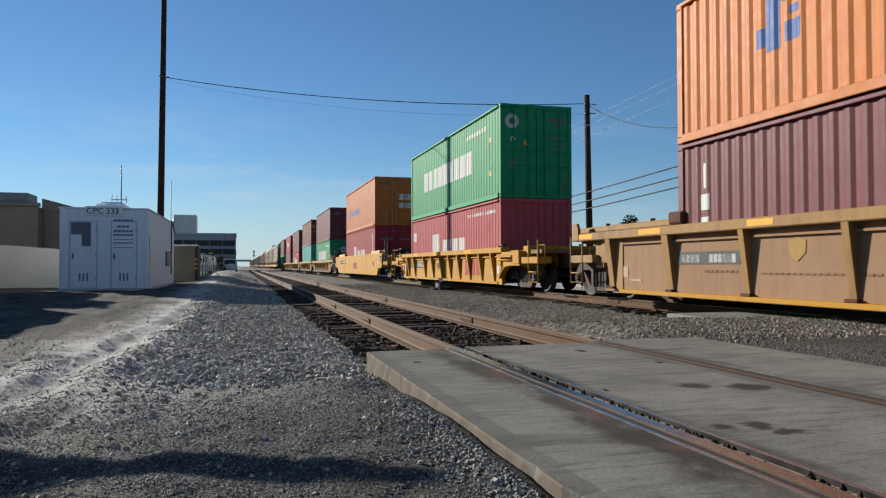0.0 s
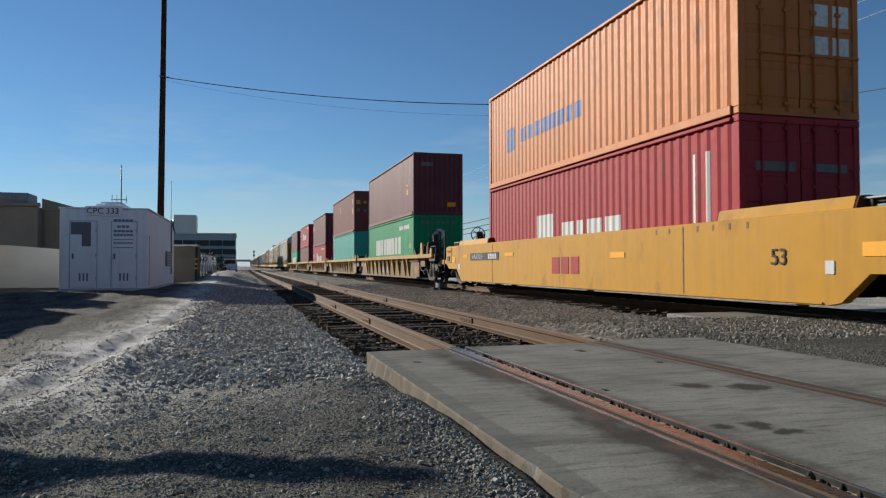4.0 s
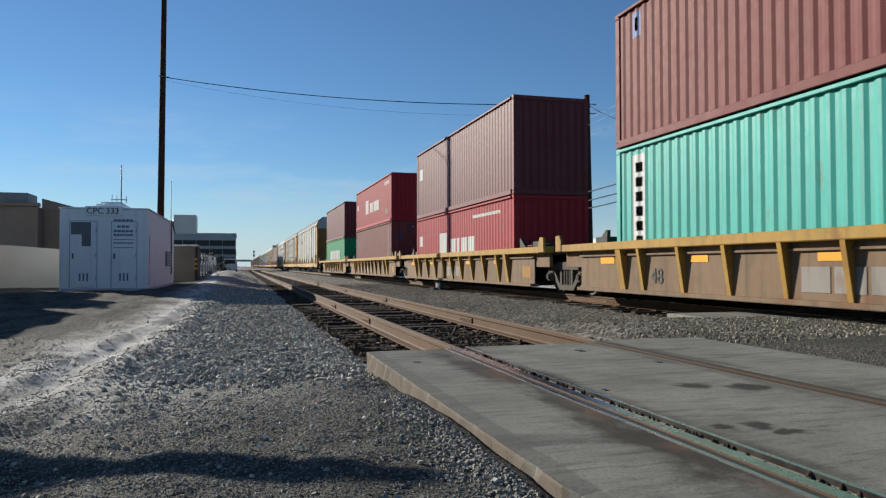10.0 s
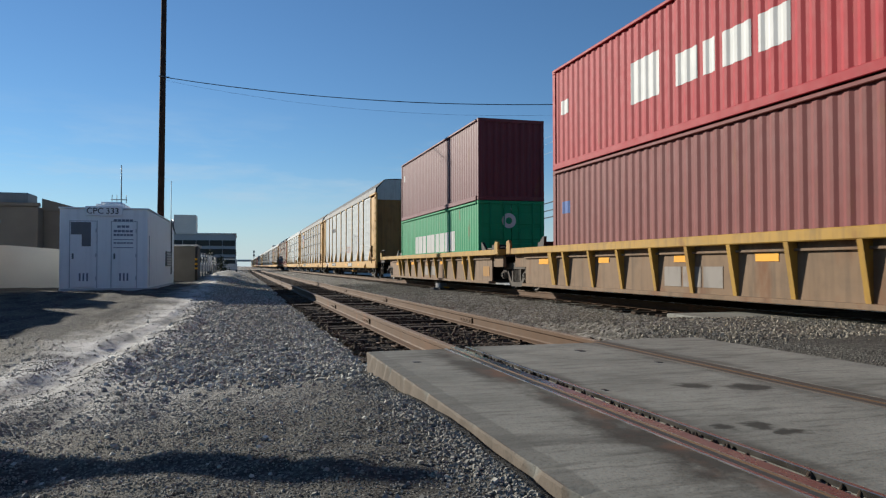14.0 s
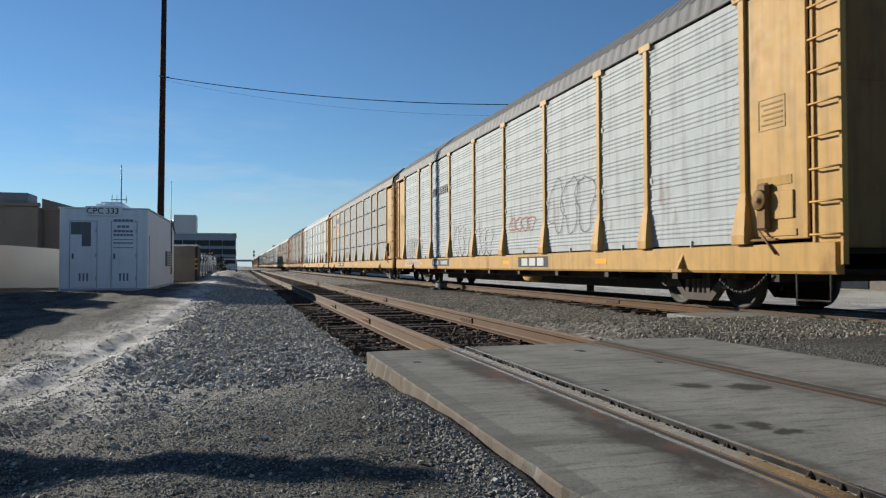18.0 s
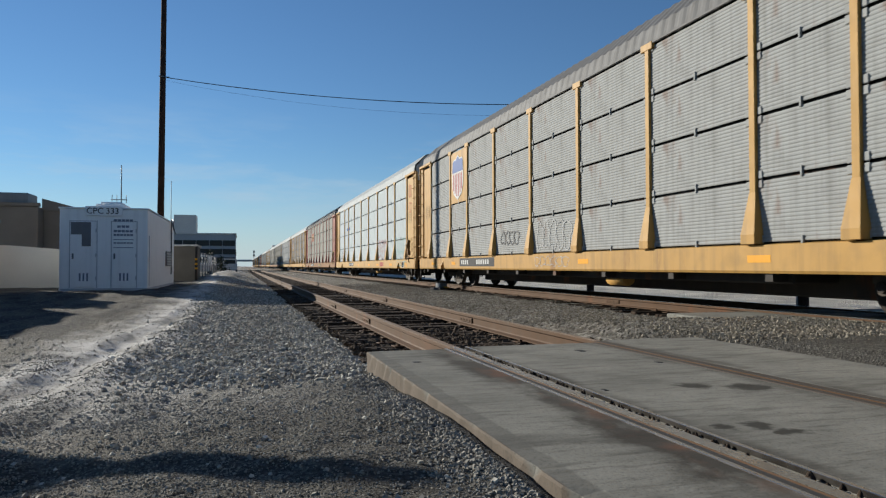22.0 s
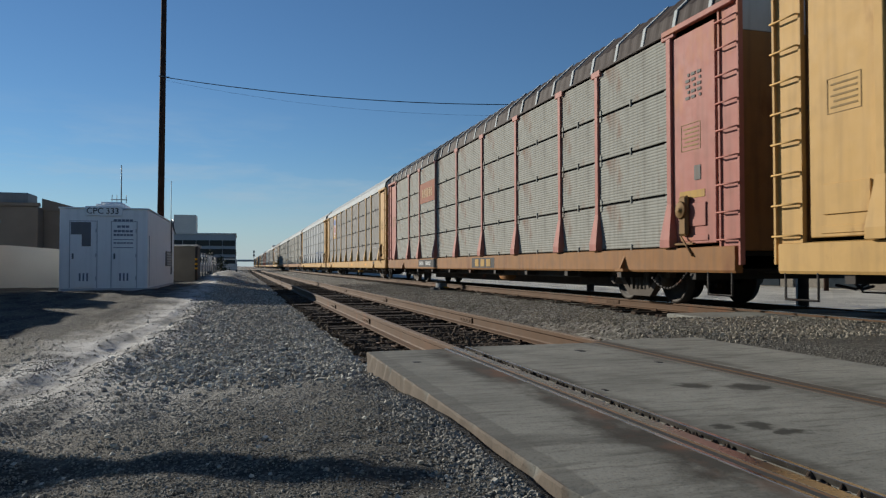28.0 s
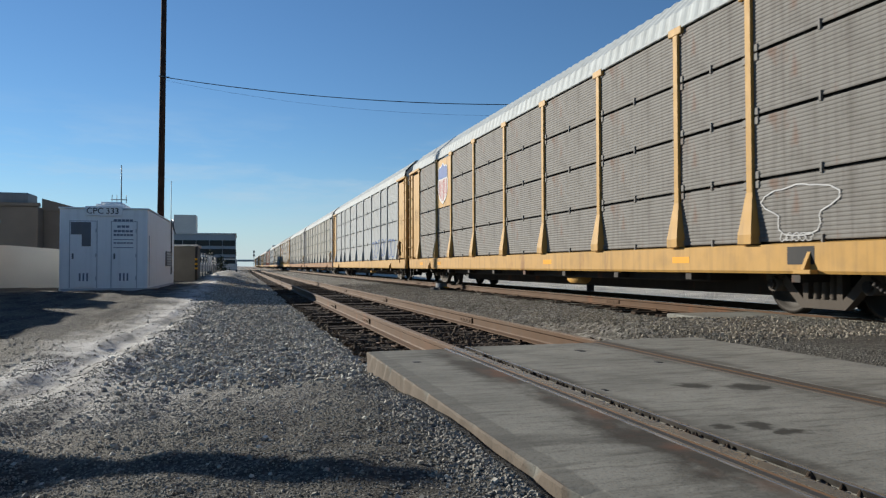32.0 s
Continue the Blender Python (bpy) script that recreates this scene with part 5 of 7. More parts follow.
    for mm, shape, x, z, sz, lab in ends:          # paint on the end that faces the camera
        b = Build()
        y = -hl + (0.012 if door else 0.004)
        if shape == "ring":
            for k in range(20):
                a, c = k * math.pi / 10, (k + 1) * math.pi / 10
                b.poly([(x + sz * r * math.cos(w), y, z + sz * r * math.sin(w)) for r, w in ((1, a), (1, c), (0.45, c), (0.45, a))])
        else:
            b.poly([(x - sz, y, z - sz * shape), (x + sz, y, z - sz * shape), (x + sz, y, z + sz * shape), (x - sz, y, z + sz * shape)])
        part("end_marking", b, mm, t, lab)
    MOVERS.append((t, s, z0))
    return t


def letters(y0, y1, z0, z1, n, gap=0.22):
    """A row of n plain bars in the place of a name."""
    w = (y1 - y0) / n
    return [(y0 + k * w + w * gap / 2, y0 + (k + 1) * w - w * gap / 2, z0, z1) for k in range(n)]


def five_bars(z0, z1):
    """One tall and four lower bars of uneven width in the place of a five-letter name."""
    return [(7.3, 8.35, z0, z1 + 0.27), (6.1, 6.75, z0, z1), (5.6, 5.93, z0, z1), (4.7, 5.42, z0, z1), (3.85, 4.52, z0, z1)]


# ---- well cars ----
def well_car(s, front, rear, label, chord, panel, posts, trucks, top=1.24, kind="articulated", plates=(), low=None):
    """A well car; all lengths are measured from the middle of its container."""
    t = thing("well_car", label, "well car", None, "well cars of the freight train")
    sheet0, sheet1 = (-7.75, 7.75) if panel == "grime" else (-7.9, 7.9) if panel == "dusty_brown" else (-6.45, 6.45)
    for side in (-1, 1):
        def X(v):
            return side * v
        if kind == "smooth":
            b = Build()
            b.prism([(front + 1.1, 0.83), (front + 1.1, top), (rear - 0.95, top), (rear - 0.95, 0.82), (rear - 1.25, 0.63), (rear - 2.25, 0.63), (rear - 2.75, 0.27), (rear - 2.95, 0.2), (front + 2.9, 0.2), (front + 2.65, 0.25), (front + 2.2, 0.63), (front + 1.4, 0.63)], "x", X(1.36), X(1.52))
            b.box(X(1.26), X(1.47), front + 1.1, rear - 0.95, top - 0.02, top + 0.03, 0.01)
            b.prism([(X(1.36), 0.2), (X(1.5), 0.27), (X(1.36), 0.4)], "y", front + 2.9, rear - 2.9)
            part("side_sill", b, chord, t)
            for y0, y1 in ((front + 2.55, front + 5.3), (rear - 5.3, rear - 2.2)):
                g = Build()
                g.prism([(X(1.1), top - 0.12), (X(1.42), top + 0.02), (X(1.36), top + 0.2), (X(1.12), top + 0.22)], "y", y0, y1)
                part("container_guide", g, chord, t)
                for q in (y0 - 0.04, y1 + 0.02):
                    part("guide_end", Build().prism([(X(1.13), top - 0.05), (X(1.41), top + 0.03), (X(1.35), top + 0.19), (X(1.13), top + 0.21)], "y", q, q + 0.02), "rust_dark", t, "rust-brown end cap of a container guide")
            # end plates, hatch boxes, seams, tie-down slots
            for y0, y1 in ((front + 1.12, front + 1.8), (rear - 1.65, rear - 0.96)):
                part("end_cover", Build().box(X(1.52), X(1.535), y0, y1, 0.86, top - 0.03, 0.006), chord, t)
                f = Build()
                ym = (y0 + y1) / 2
                f.box(X(1.535), X(1.56), ym - 0.16, ym + 0.14, 0.92, 1.1, 0.01)
                if y0 > 0:
                    part("placard_holder", f, "frame_steel", t, "dark placard holder")
                part("grab_iron", Build().path([(X(1.53), y0 + 0.12, 1.28), (X(1.59), y0 + 0.14, 1.29), (X(1.59), y0 + 0.42, 1.27), (X(1.53), y0 + 0.44, 1.26)], 0.012, 6), chord, t)
            for yq in (front + 6.1, rear - 6.1):
                part("seam_strip", Build().box(X(1.52), X(1.526), yq - 0.012, yq + 0.012, 0.24, top - 0.02), "grime", t, "dark welded seam")
            part("lower_flange", Build().box(X(1.52), X(1.545), front + 2.95, rear - 3.0, 0.215, 0.245, 0.004), chord, t)
            for k in range(7):
                yq = front + 4.4 + k * 0.42
                part("wear_mark", Build().box(X(1.52), X(1.523), yq, yq + 0.05, top - 0.13, top - 0.03), "grime", t, "dark scrape on the yellow paint")
        elif kind == "arched":
            b = Build().box(X(1.24), X(1.52), -6.95, 6.95, top - 0.17, top, 0.015)
            part("top_chord", b, chord, t)
            part("side_sheet", Build().box(X(1.3), X(1.34), -6.45, 6.45, 0.24, top - 0.16), panel, t)
            part("bottom_chord", Build().box(X(1.22), X(1.46), -6.45, 6.45, 0.17, 0.25, 0.01), panel, t)
            part("stiffener", Build().box(X(1.34), X(1.4), -6.45, 6.45, top - 0.3, top - 0.26, 0.006), panel, t)
            for yp in posts:
                wide = 0.11
                p = Build()
                p.prism([(X(1.34), 0.2), (X(1.37), 0.2), (X(1.51), top - 0.16), (X(1.34), top - 0.16)], "y", yp - wide / 2, yp + wide / 2)
                p.box(X(1.34), X(1.44), yp - wide / 2 - 0.09, yp + wide / 2 + 0.09, 0.2, 0.25, 0.006)
                part("side_post", p, chord, t)
            for q in (-1, 1):
                arch = [(8.35, 0.77), (7.87, 0.77), (7.5, 0.765), (7.23, 0.74), (7.0, 0.65), (6.79, 0.51), (6.66, 0.38)]
                w = Build().prism([(q * ya, za) for ya, za in arch] + [(q * 6.66, 1.02), (q * 8.35, 1.02)], "x", X(1.32), X(1.38))
                part("end_web", w, chord, t)
                w = Build().prism([(q * 6.79, 0.17), (q * 6.3, 0.17), (q * 6.3, 1.14), (q * 6.66, 1.14), (q * 6.66, 0.42), (q * 6.79, 0.42)], "x", X(1.33), X(1.43))
                part("end_bracket", w, chord, t)
                fl = Build().prism([(q * ya, za - 0.025) for ya, za in arch] + [(q * ya, za + 0.012) for ya, za in reversed(arch)], "x", X(1.3), X(1.49))
                part("arch_flange", fl, chord, t)
                part("end_deck", Build().box(X(1.2), X(1.5), q * 6.9, q * 8.35, 1.0, 1.15, 0.012), chord, t)
                part("end_box", Build().box(X(1.25), X(1.51), q * 7.85, q * 8.35, 0.78, 1.16, 0.02), chord, t)
                g = Build().prism([(X(1.2), 1.16), (X(1.53), 1.0), (X(1.5), 0.98), (X(1.2), 1.02)], "y", q * 6.6, q * 7.8)
                g.prism([(X(1.24), 1.2), (X(1.28), 1.2), (X(1.53), 1.03), (X(1.53), 0.99)], "y", q * 6.6, q * 7.8)
                part("container_guide", g, chord, t)
                part("brake_pipe", Build().tube((X(1.44), q * 6.4, 0.92), (X(1.44), q * 7.85, 0.9), 0.022, None, 8), chord, t)
                part("gusset", Build().prism([(q * 6.66, 0.45), (q * 6.86, 0.72), (q * 6.66, 0.76)], "x", X(1.38), X(1.47)), chord, t)
                part("data_sticker", Build().box(X(1.432), X(1.437), q * 6.38, q * 6.56, 0.5, 0.74), "white", t, "white data sticker")
                for z in (1.3, 1.24):
                    part("guide_stop", Build().tube((X(1.3), q * (6.55 if z > 1.25 else 6.25), z - 0.1), (X(1.3), q * (6.55 if z > 1.25 else 6.25), z + 0.12), 0.07, 0.05, 10), "rust_dark", t, "rust-brown guide stop")
        else:
            b = Build()
            b.box(X(1.24), X(1.52), front + 0.3, rear - 0.3, top - 0.17, top, 0.015)
            part("top_chord", b, chord, t)
            b = Build().box(X(1.3), X(1.34), sheet0, sheet1, 0.24, top - 0.16)
            part("side_sheet", b, panel, t)
            b = Build()
            b.box(X(1.22), X(1.46), sheet0, sheet1, 0.17, 0.25, 0.01)
            part("bottom_chord", b, low or panel, t)
            rail_b = Build().box(X(1.34), X(1.4), sheet0, sheet1, top - 0.3, top - 0.26, 0.006)
            part("stiffener", rail_b, panel, t)
            for yp in posts:
                wide = 0.2 if abs(yp) > 5.6 else 0.09 if panel == "grime" else 0.12
                p = Build()
                p.prism([(X(1.34), 0.2), (X(1.37), 0.2), (X(1.51), top - 0.16), (X(1.34), top - 0.16)], "y", yp - wide / 2, yp + wide / 2)
                p.box(X(1.34), X(1.44), yp - wide / 2 - 0.09, yp + wide / 2 + 0.09, 0.2, 0.25, 0.006)
                part("side_post", p, chord, t)
            if panel == "dusty_brown":                # rounded lower corners over the trucks, guide beams on the end decks
                for q in (-1, 1):
                    e = sheet1 * q
                    arc = [(e, 0.17)] + [(e + q * (0.12 + 0.42 * math.sin(a)), 0.17 + 0.62 * (1 - math.cos(a))) for a in (0.2, 0.6, 1.0, 1.35, 1.57)] + [(e + q * 0.9, 0.82), (e + q * 0.9, top - 0.16), (e, top - 0.16)]
                    part("corner_web", Build().prism(arc, "x", X(1.3), X(1.36)), chord, t)
                    part("deck_beam", Build().box(X(1.0), X(1.25), q * 6.0, q * 10.1, top + 0.02, top + 0.15, 0.02), chord, t)
                    part("deck_clamp", Build().box(X(1.02), X(1.3), q * 5.9, q * 6.35, top + 0.03, top + 0.27, 0.04), "rust_dark", t, "rust-brown container clamp")
                    for k in range(3):
                        part("deck_bolt", Build().tube((X(1.2), q * (7.0 + 0.9 * k), top + 0.15), (X(1.2), q * (7.0 + 0.9 * k), top + 0.2), 0.05, None, 8), "rust_dark", t)
                for yp in posts:
                    part("post_foot", Build().box(X(1.34), X(1.43), yp - 0.11, yp + 0.11, 0.25, 0.3, 0.01), "rust_dark", t, "rusted foot of a side post")
            for y0, y1 in () if panel == "dusty_brown" else ((sheet0 - 0.9, sheet0), (sheet1, sheet1 + 0.9)):
                p = Build().box(X(1.2), X(1.3), y0, y1, 0.7, top - 0.16, 0.01)
                part("end_web", p, panel, t)
    # floor frame of the well, bulkheads, deep end sills and platforms
    b = Build()
    b.box(-1.2, 1.2, sheet0, sheet1, 0.2, 0.29, 0.01)
    part("well_floor", b, "steel", t)
    for y in (-6.5, 6.5):
        sg = 1 if y > 0 else -1
        part("bulkhead", Build().box(-1.28, 1.28, y, y + sg * 0.08, 0.25, top - 0.05, 0.01), "steel", t)
        e = rear - 0.35 if sg > 0 else front + 0.35
        d = Build()
        d.prism([(y, top - 0.22), (e, top - 0.22), (e, top - 0.12), (y, top - 0.12)], "x", -1.25, 1.25)
        d.box(-0.4, 0.4, y, e, 0.68, top - 0.2, 0.02)
        part("end_platform", d, "steel" if panel == "grime" else "brake_iron", t, "dusty grating end platform")
        for side in (-1, 1):
            g = Build()
            g.prism([(y + sg * 0.1, top), (y + sg * 0.55, top), (y + sg * 0.15, top + 0.28), (y + sg * 0.08, top + 0.28)], "x", side * 1.22, side * 1.3)
            if panel in ("grime", "tan"):
                part("corner_guide", g, "steel" if panel == "grime" else chord, t)
            lug = Build()
            lug.prism([(e - sg * 0.3, top - 0.15), (e, top - 0.15), (e, top + 0.22), (e - sg * 0.22, top + 0.24), (e - sg * 0.3, top + 0.1)], "x", side * 1.47, side * 1.535)
            if kind == "articulated":
                part("lift_lug", lug, chord, t)
    if panel == "grime":
        for y, sg in ((sheet0, -1), (sheet1, 1)):
            if trucks and trucks[0] > 0:
                continue
            hose = Build().path([(-1.3, y + sg * 0.1, 0.75), (-1.36, y + sg * 0.5, 0.55), (-1.36, y + sg * 0.9, 0.5), (-1.3, y + sg * 1.3, 0.7)], 0.022, 6)
            part("brake_hose", hose, "black", t, "drooping black brake hose")
        rod = Build().tube((-1.0, -6.3, 1.3), (-1.0, -8.2, 1.33), 0.03, None, 8)
        rod.box(-1.12, -0.7, -7.6, -7.1, 1.24, 1.42, 0.02)
        part("locking_bar", rod, "steel", t, "dark steel container locking bar")
        rod = Build().tube((-0.4, 6.3, 1.3), (-0.4, 8.4, 1.33), 0.03, None, 8)
        rod.box(-1.0, -0.3, 7.1, 7.7, 1.24, 1.4, 0.02)
        part("locking_bar", rod, "steel", t, "dark steel container locking bar")
    for y in trucks:
        truck(t, y)
    for mm, rects, lab in plates:
        for y0, y1, z0, z1 in rects:
            x = (-1.542 if y0 < front + 1.8 else -1.532) if kind == "smooth" else (-1.349 if z1 < top - 0.17 else -1.524)
            part("side_marking", Build().box(x, x + 0.006, y0, y1, z0, z1), mm, t, lab)
    MOVERS.append((t, s, 0.0))
    return t


def end_gear(t, y, sgn, top=1.24, mat="old_yellow", tall=0.75):
    """Handrails, stirrup steps and coupler at a car's end."""
    coupler(t, y, sgn)
    for side in (-1, 1):
        r = Build()
        r.path([(side * 1.4, y - sgn * 0.9, top), (side * 1.4, y - sgn * 0.9, top + tall), (side * 1.4, y - sgn * 0.15, top + tall), (side * 1.4, y - sgn * 0.15, 0.95)], 0.022, 6)
        part("handrail", r, mat, t)
        s = Build()
        s.path([(side * 1.45, y - sgn * 0.75, 0.9), (side * 1.45, y - sgn * 0.75, 0.3), (side * 1.45, y - sgn * 0.2, 0.3), (side * 1.45, y - sgn * 0.2, 0.95)], 0.022, 6)
        s.path([(side * 1.45, y - sgn * 0.75, 0.6), (side * 1.45, y - sgn * 0.2, 0.6)], 0.02, 6)
        part("stirrup_step", s, mat, t)
        part("end_plate", Build().box(side * 1.1, side * 1.45, y - sgn * 1.1, y - sgn * 0.1, 0.92, top - 0.02, 0.02), mat, t)


def step_frame(t, ya, yb, ztop, zbot, thick, mat, plate=None):
    """Two uprights with a hanging step on each side, and the step plate between them."""
    q = 1 if yb > ya else -1
    for side in (-1, 1):
        x = side * 1.45
        for y in (ya, yb):
            u = Build()
            if thick:
                u.box(x - thick / 2, x + thick / 2, y - thick / 2, y + thick / 2, 0.8, ztop, 0.006)
            else:
                u.tube((x, y, zbot), (x, y, ztop), 0.024, None, 8)
            part("upright", u, mat, t)
        s = Build()
        s.path([(x, ya, 0.85), (x, ya, zbot), (x, yb, zbot), (x, yb, 0.85)], 0.02, 6)
        if zbot < 0.4:
            s.path([(x, ya, 0.57), (x, yb, 0.57)], 0.018, 6)
        part("stirrup_step", s, mat, t)
        part("step_plate", Build().box(side * 1.05, side * 1.46, ya - q * 0.5, yb, 0.8, 0.98, 0.012), plate or mat, t)
        part("grab_iron", Build().path([(side * 1.2, ya + q * 0.1, 0.98), (side * 1.2, ya + q * 0.1, 1.3), (side * 1.2, yb - q * 0.1, 1.3), (side * 1.2, yb - q * 0.1, 0.98)], 0.014, 6), mat, t)
    part("end_beam", Build().box(-1.3, 1.3, ya - q * 0.75, ya - q * 0.35, 0.7, 1.3, 0.02), plate or mat, t, "dusty end beam")


def deck_clutter(t, q, ya, yb, top):
    """Dark walkway rails, locking bars and brackets on the end deck."""
    for x, dz in ((-1.12, 0.1), (-0.5, 0.16), (0.3, 0.12)):
        part("walkway_rail", Build().box(x - 0.12, x + 0.12, q * (ya - 0.1), q * (yb + 0.1), top + dz, top + dz + 0.05, 0.01), "steel", t)
    part("walkway_edge", Build().box(-1.3, -1.22, q * ya, q * (yb - 0.1), top + 0.15, top + 0.18, 0.006), "grey_metal", t, "pale worn walkway edge")
    for k in range(5):
        y = q * (ya + 0.1 + k * (yb - ya) / 5)
        part("deck_bracket", Build().box(-1.28, -1.2, y - 0.03, y + 0.03, top - 0.1, top + 0.16, 0.006), "yellow" if k % 2 else "steel", t)
    part("brake_rigging", Build().box(-0.35, 0.4, q * (ya + 0.4), q * (ya + 1.0), top - 0.1, top + 0.3, 0.05), "steel", t)


def hand_brake(t, y, x_from_side, z):
    """A spoked hand-brake wheel on a cast housing with its chain box."""
    x = x_from_side - TX
    w = Build()
    for k in range(16):
        a, c = k * math.pi / 8, (k + 1) * math.pi / 8
        w.tube((x + 0.27 * math.cos(a), y, z + 0.62 + 0.27 * math.sin(a)), (x + 0.27 * math.cos(c), y, z + 0.62 + 0.27 * math.sin(c)), 0.018, None, 6)
    for k in range(5):
        a = k * 1.2566
        w.tube((x, y, z + 0.62), (x + 0.27 * math.cos(a), y, z + 0.62 + 0.27 * math.sin(a)), 0.012, None, 6)
    part("hand_brake_wheel", w, "steel", t, "dark spoked hand-brake wheel")
    h = Build()
    h.prism([(y - 0.08, z), (y - 0.3, z), (y - 0.28, z + 0.4), (y - 0.2, z + 0.7), (y - 0.06, z + 0.72)], "x", x - 0.11, x + 0.13)
    h.tube((x + 0.15, y - 0.5, z + 0.1), (x + 0.2, y - 0.1, z + 0.62), 0.03, None, 8)
    h.tube((x, y - 0.1, z + 0.62), (x, y + 0.03, z + 0.62), 0.05, None, 10)
    h.box(x - 0.25, x + 0.3, y - 0.7, y - 0.05, z - 0.05, z + 0.08, 0.03)
    part("brake_housing", h, "steel", t, "dark cast brake housing")


POSTS = [-5.8, -5.03, -3.7, -2.42, -1.15, 0.0, 1.15, 2.42, 3.7, 5.03, 5.8]


M["pale_teal"] = paint("faint_teal_spray", (0.3, 0.55, 0.52), 0.6, 0, 0.2)
M["rust_dark"] = paint("dark_rust_brown", (0.12, 0.05, 0.035), 0.75, 0, 0.4, 0.3)


def well_cars():
    # stand-alone cars
    a = well_car(5.5, -10.25, 10.25, "dusty tan well car with ribbed brown sides", "tan", "dusty_brown", [-8.3, -6.15, -4.05, -2.03, 0.0, 2.03, 4.05, 6.15, 8.3], (-9.5, 9.5), 1.47,
                 plates=(("reflector", [(3.3, 3.87, 1.34, 1.44), (6.25, 7.0, 1.34, 1.44), (8.94, 9.9, 1.34, 1.44), (-0.9, -0.2, 1.34, 1.44)], "amber reflective sticker"),
                         ("slate", [(4.24, 5.94, 0.76, 0.98)], "dark lettering board"), ("white", letters(4.35, 5.05, 0.79, 0.93, 6) + letters(5.3, 5.85, 0.79, 0.93, 4), "white marking bar"),
                         ("faint_brown", letters(4.3, 5.2, 0.62, 0.66, 7) + letters(1.6, 3.8, 0.6, 0.63, 18), "faint line of unreadable data"), ("pale_tan", [(7.7, 7.95, 0.5, 0.72), (7.2, 7.6, 0.42, 0.47)], "pale worn patch")), low="yellow")
    em = Build()
    em.poly([(-1.35, 3.03 + dy, 0.97 + dz) for dy, dz in ((-0.17, 0.13), (0, 0.18), (0.17, 0.13), (0.16, -0.05), (0.0, -0.18), (-0.16, -0.05))])
    part("side_marking", em, "pale_gold", a, "faded yellow shield emblem")
    coupler(a, 10.2, 1)
    step_frame(a, 9.55, 10.15, 1.42, 0.35, 0.0, "tan")
    b = well_car(27.2, -9.7, 9.7, "bright yellow well car with ribbed sides", "yellow", "yellow", [-5.9, -4.7, -3.45, -2.24, -1.06, 0.16, 1.5, 2.83, 4.7, 5.9], (-7.75, 7.75), 1.3, "arched",
                 plates=(("reflector", [(-4.0, -3.2, 1.16, 1.28), (0.2, 1.0, 1.16, 1.28), (3.6, 4.4, 1.16, 1.28)], "amber reflective sticker"),
                         ("black", [(3.05, 5.55, 0.65, 0.9)], "dark lettering board"), ("white", letters(3.2, 4.3, 0.7, 0.85, 6, 0.35) + letters(4.5, 5.4, 0.7, 0.85, 4, 0.35), "white marking bar"),
                         ("red", letters(-4.6, -2.75, 0.42, 0.95, 3), "red marking bar"), ("white", [(-5.95, -5.6, 0.45, 0.85)], "white data sticker")))
    for q in (-1, 1):
        coupler(b, q * 9.5, q)
        step_frame(b, q * 8.92, q * 9.57, 1.43, 0.3, 0.0, "yellow")
    c = well_car(49.2, -11.1, 11.1, "yellow well car with smooth tall sides", "yellow", "yellow", [], (-9.85, 9.75), 1.44, "smooth",
                 plates=(("black", [(4.4, 7.2, 0.92, 1.16)], "dark lettering board"), ("white", letters(4.6, 5.4, 0.96, 1.12, 4) + letters(5.9, 7.0, 0.96, 1.12, 6), "white marking bar"), ("reflector", [(8.98, 9.4, 0.85, 1.07), (-9.26, -8.8, 0.85, 1.03)], "orange reflective patch"), ("white", [(8.4, 8.6, 0.61, 0.81), (-8.35, -8.2, 0.62, 0.8)], "white data sticker"),
                         ("reflector", [(3.2, 3.9, 1.02, 1.12), (7.5, 8.0, 1.02, 1.12), (-3.0, -2.4, 0.9, 1.02)], "amber reflective sticker"),
                         ("red", letters(-1.0, 0.6, 0.55, 0.95, 3), "red marking bar"), ("blue", [(-9.9, -9.45, 0.98, 1.24)], "blue and white data sticker")))
    for y in (-7.34,):
        text_mesh("number_marking", "53", 0.34, "black", c, pose(-1.534, y, 0.85, 90, 0, -90), "black painted digits")
    text_mesh("number_marking", "40", 0.34, "black", b, pose(-1.36, 0.8, 0.72, 90, 0, -90), "black painted digits")
    for q in (-1, 1):
        coupler(c, q * 11.0, q)
        step_frame(c, q * 10.62, q * 11.3, 2.11, 0.5, 0.06, "steel", "yellow")
        deck_clutter(c, q, 8.6, 10.0, 1.44)
    hand_brake(c, 9.7, 8.6, 1.3)
    # five articulated units
    for k in range(5):
        s = 72.2 + 18.3 * k
        marks = (("reflector", [(y, y + 0.5, 0.8, 0.92) for y in (-5.0, -2.1, 0.08, 3.0)] + [(6.2, 6.8, 0.78, 0.95)], "amber reflective sticker"), ("rust_orange", [(-7.5, -6.9, 0.4, 0.72)], "worn orange painted patch"),
                 ("faded_grey", letters(-0.85, 0.92, 0.36, 0.72, 3, 0.12), "faded grey marking bar"))
        front, rear = (-11.0 if k == 0 else -9.12), (9.12 if k < 4 else 10.6)
        trucks = [9.15] if k < 4 else [9.2]
        if k == 0:
            trucks = [-8.9] + trucks
        u = well_car(s, front, rear, "grimy articulated well unit with a worn yellow top chord", "old_yellow", "grime", POSTS, trucks, 1.24, plates=marks)
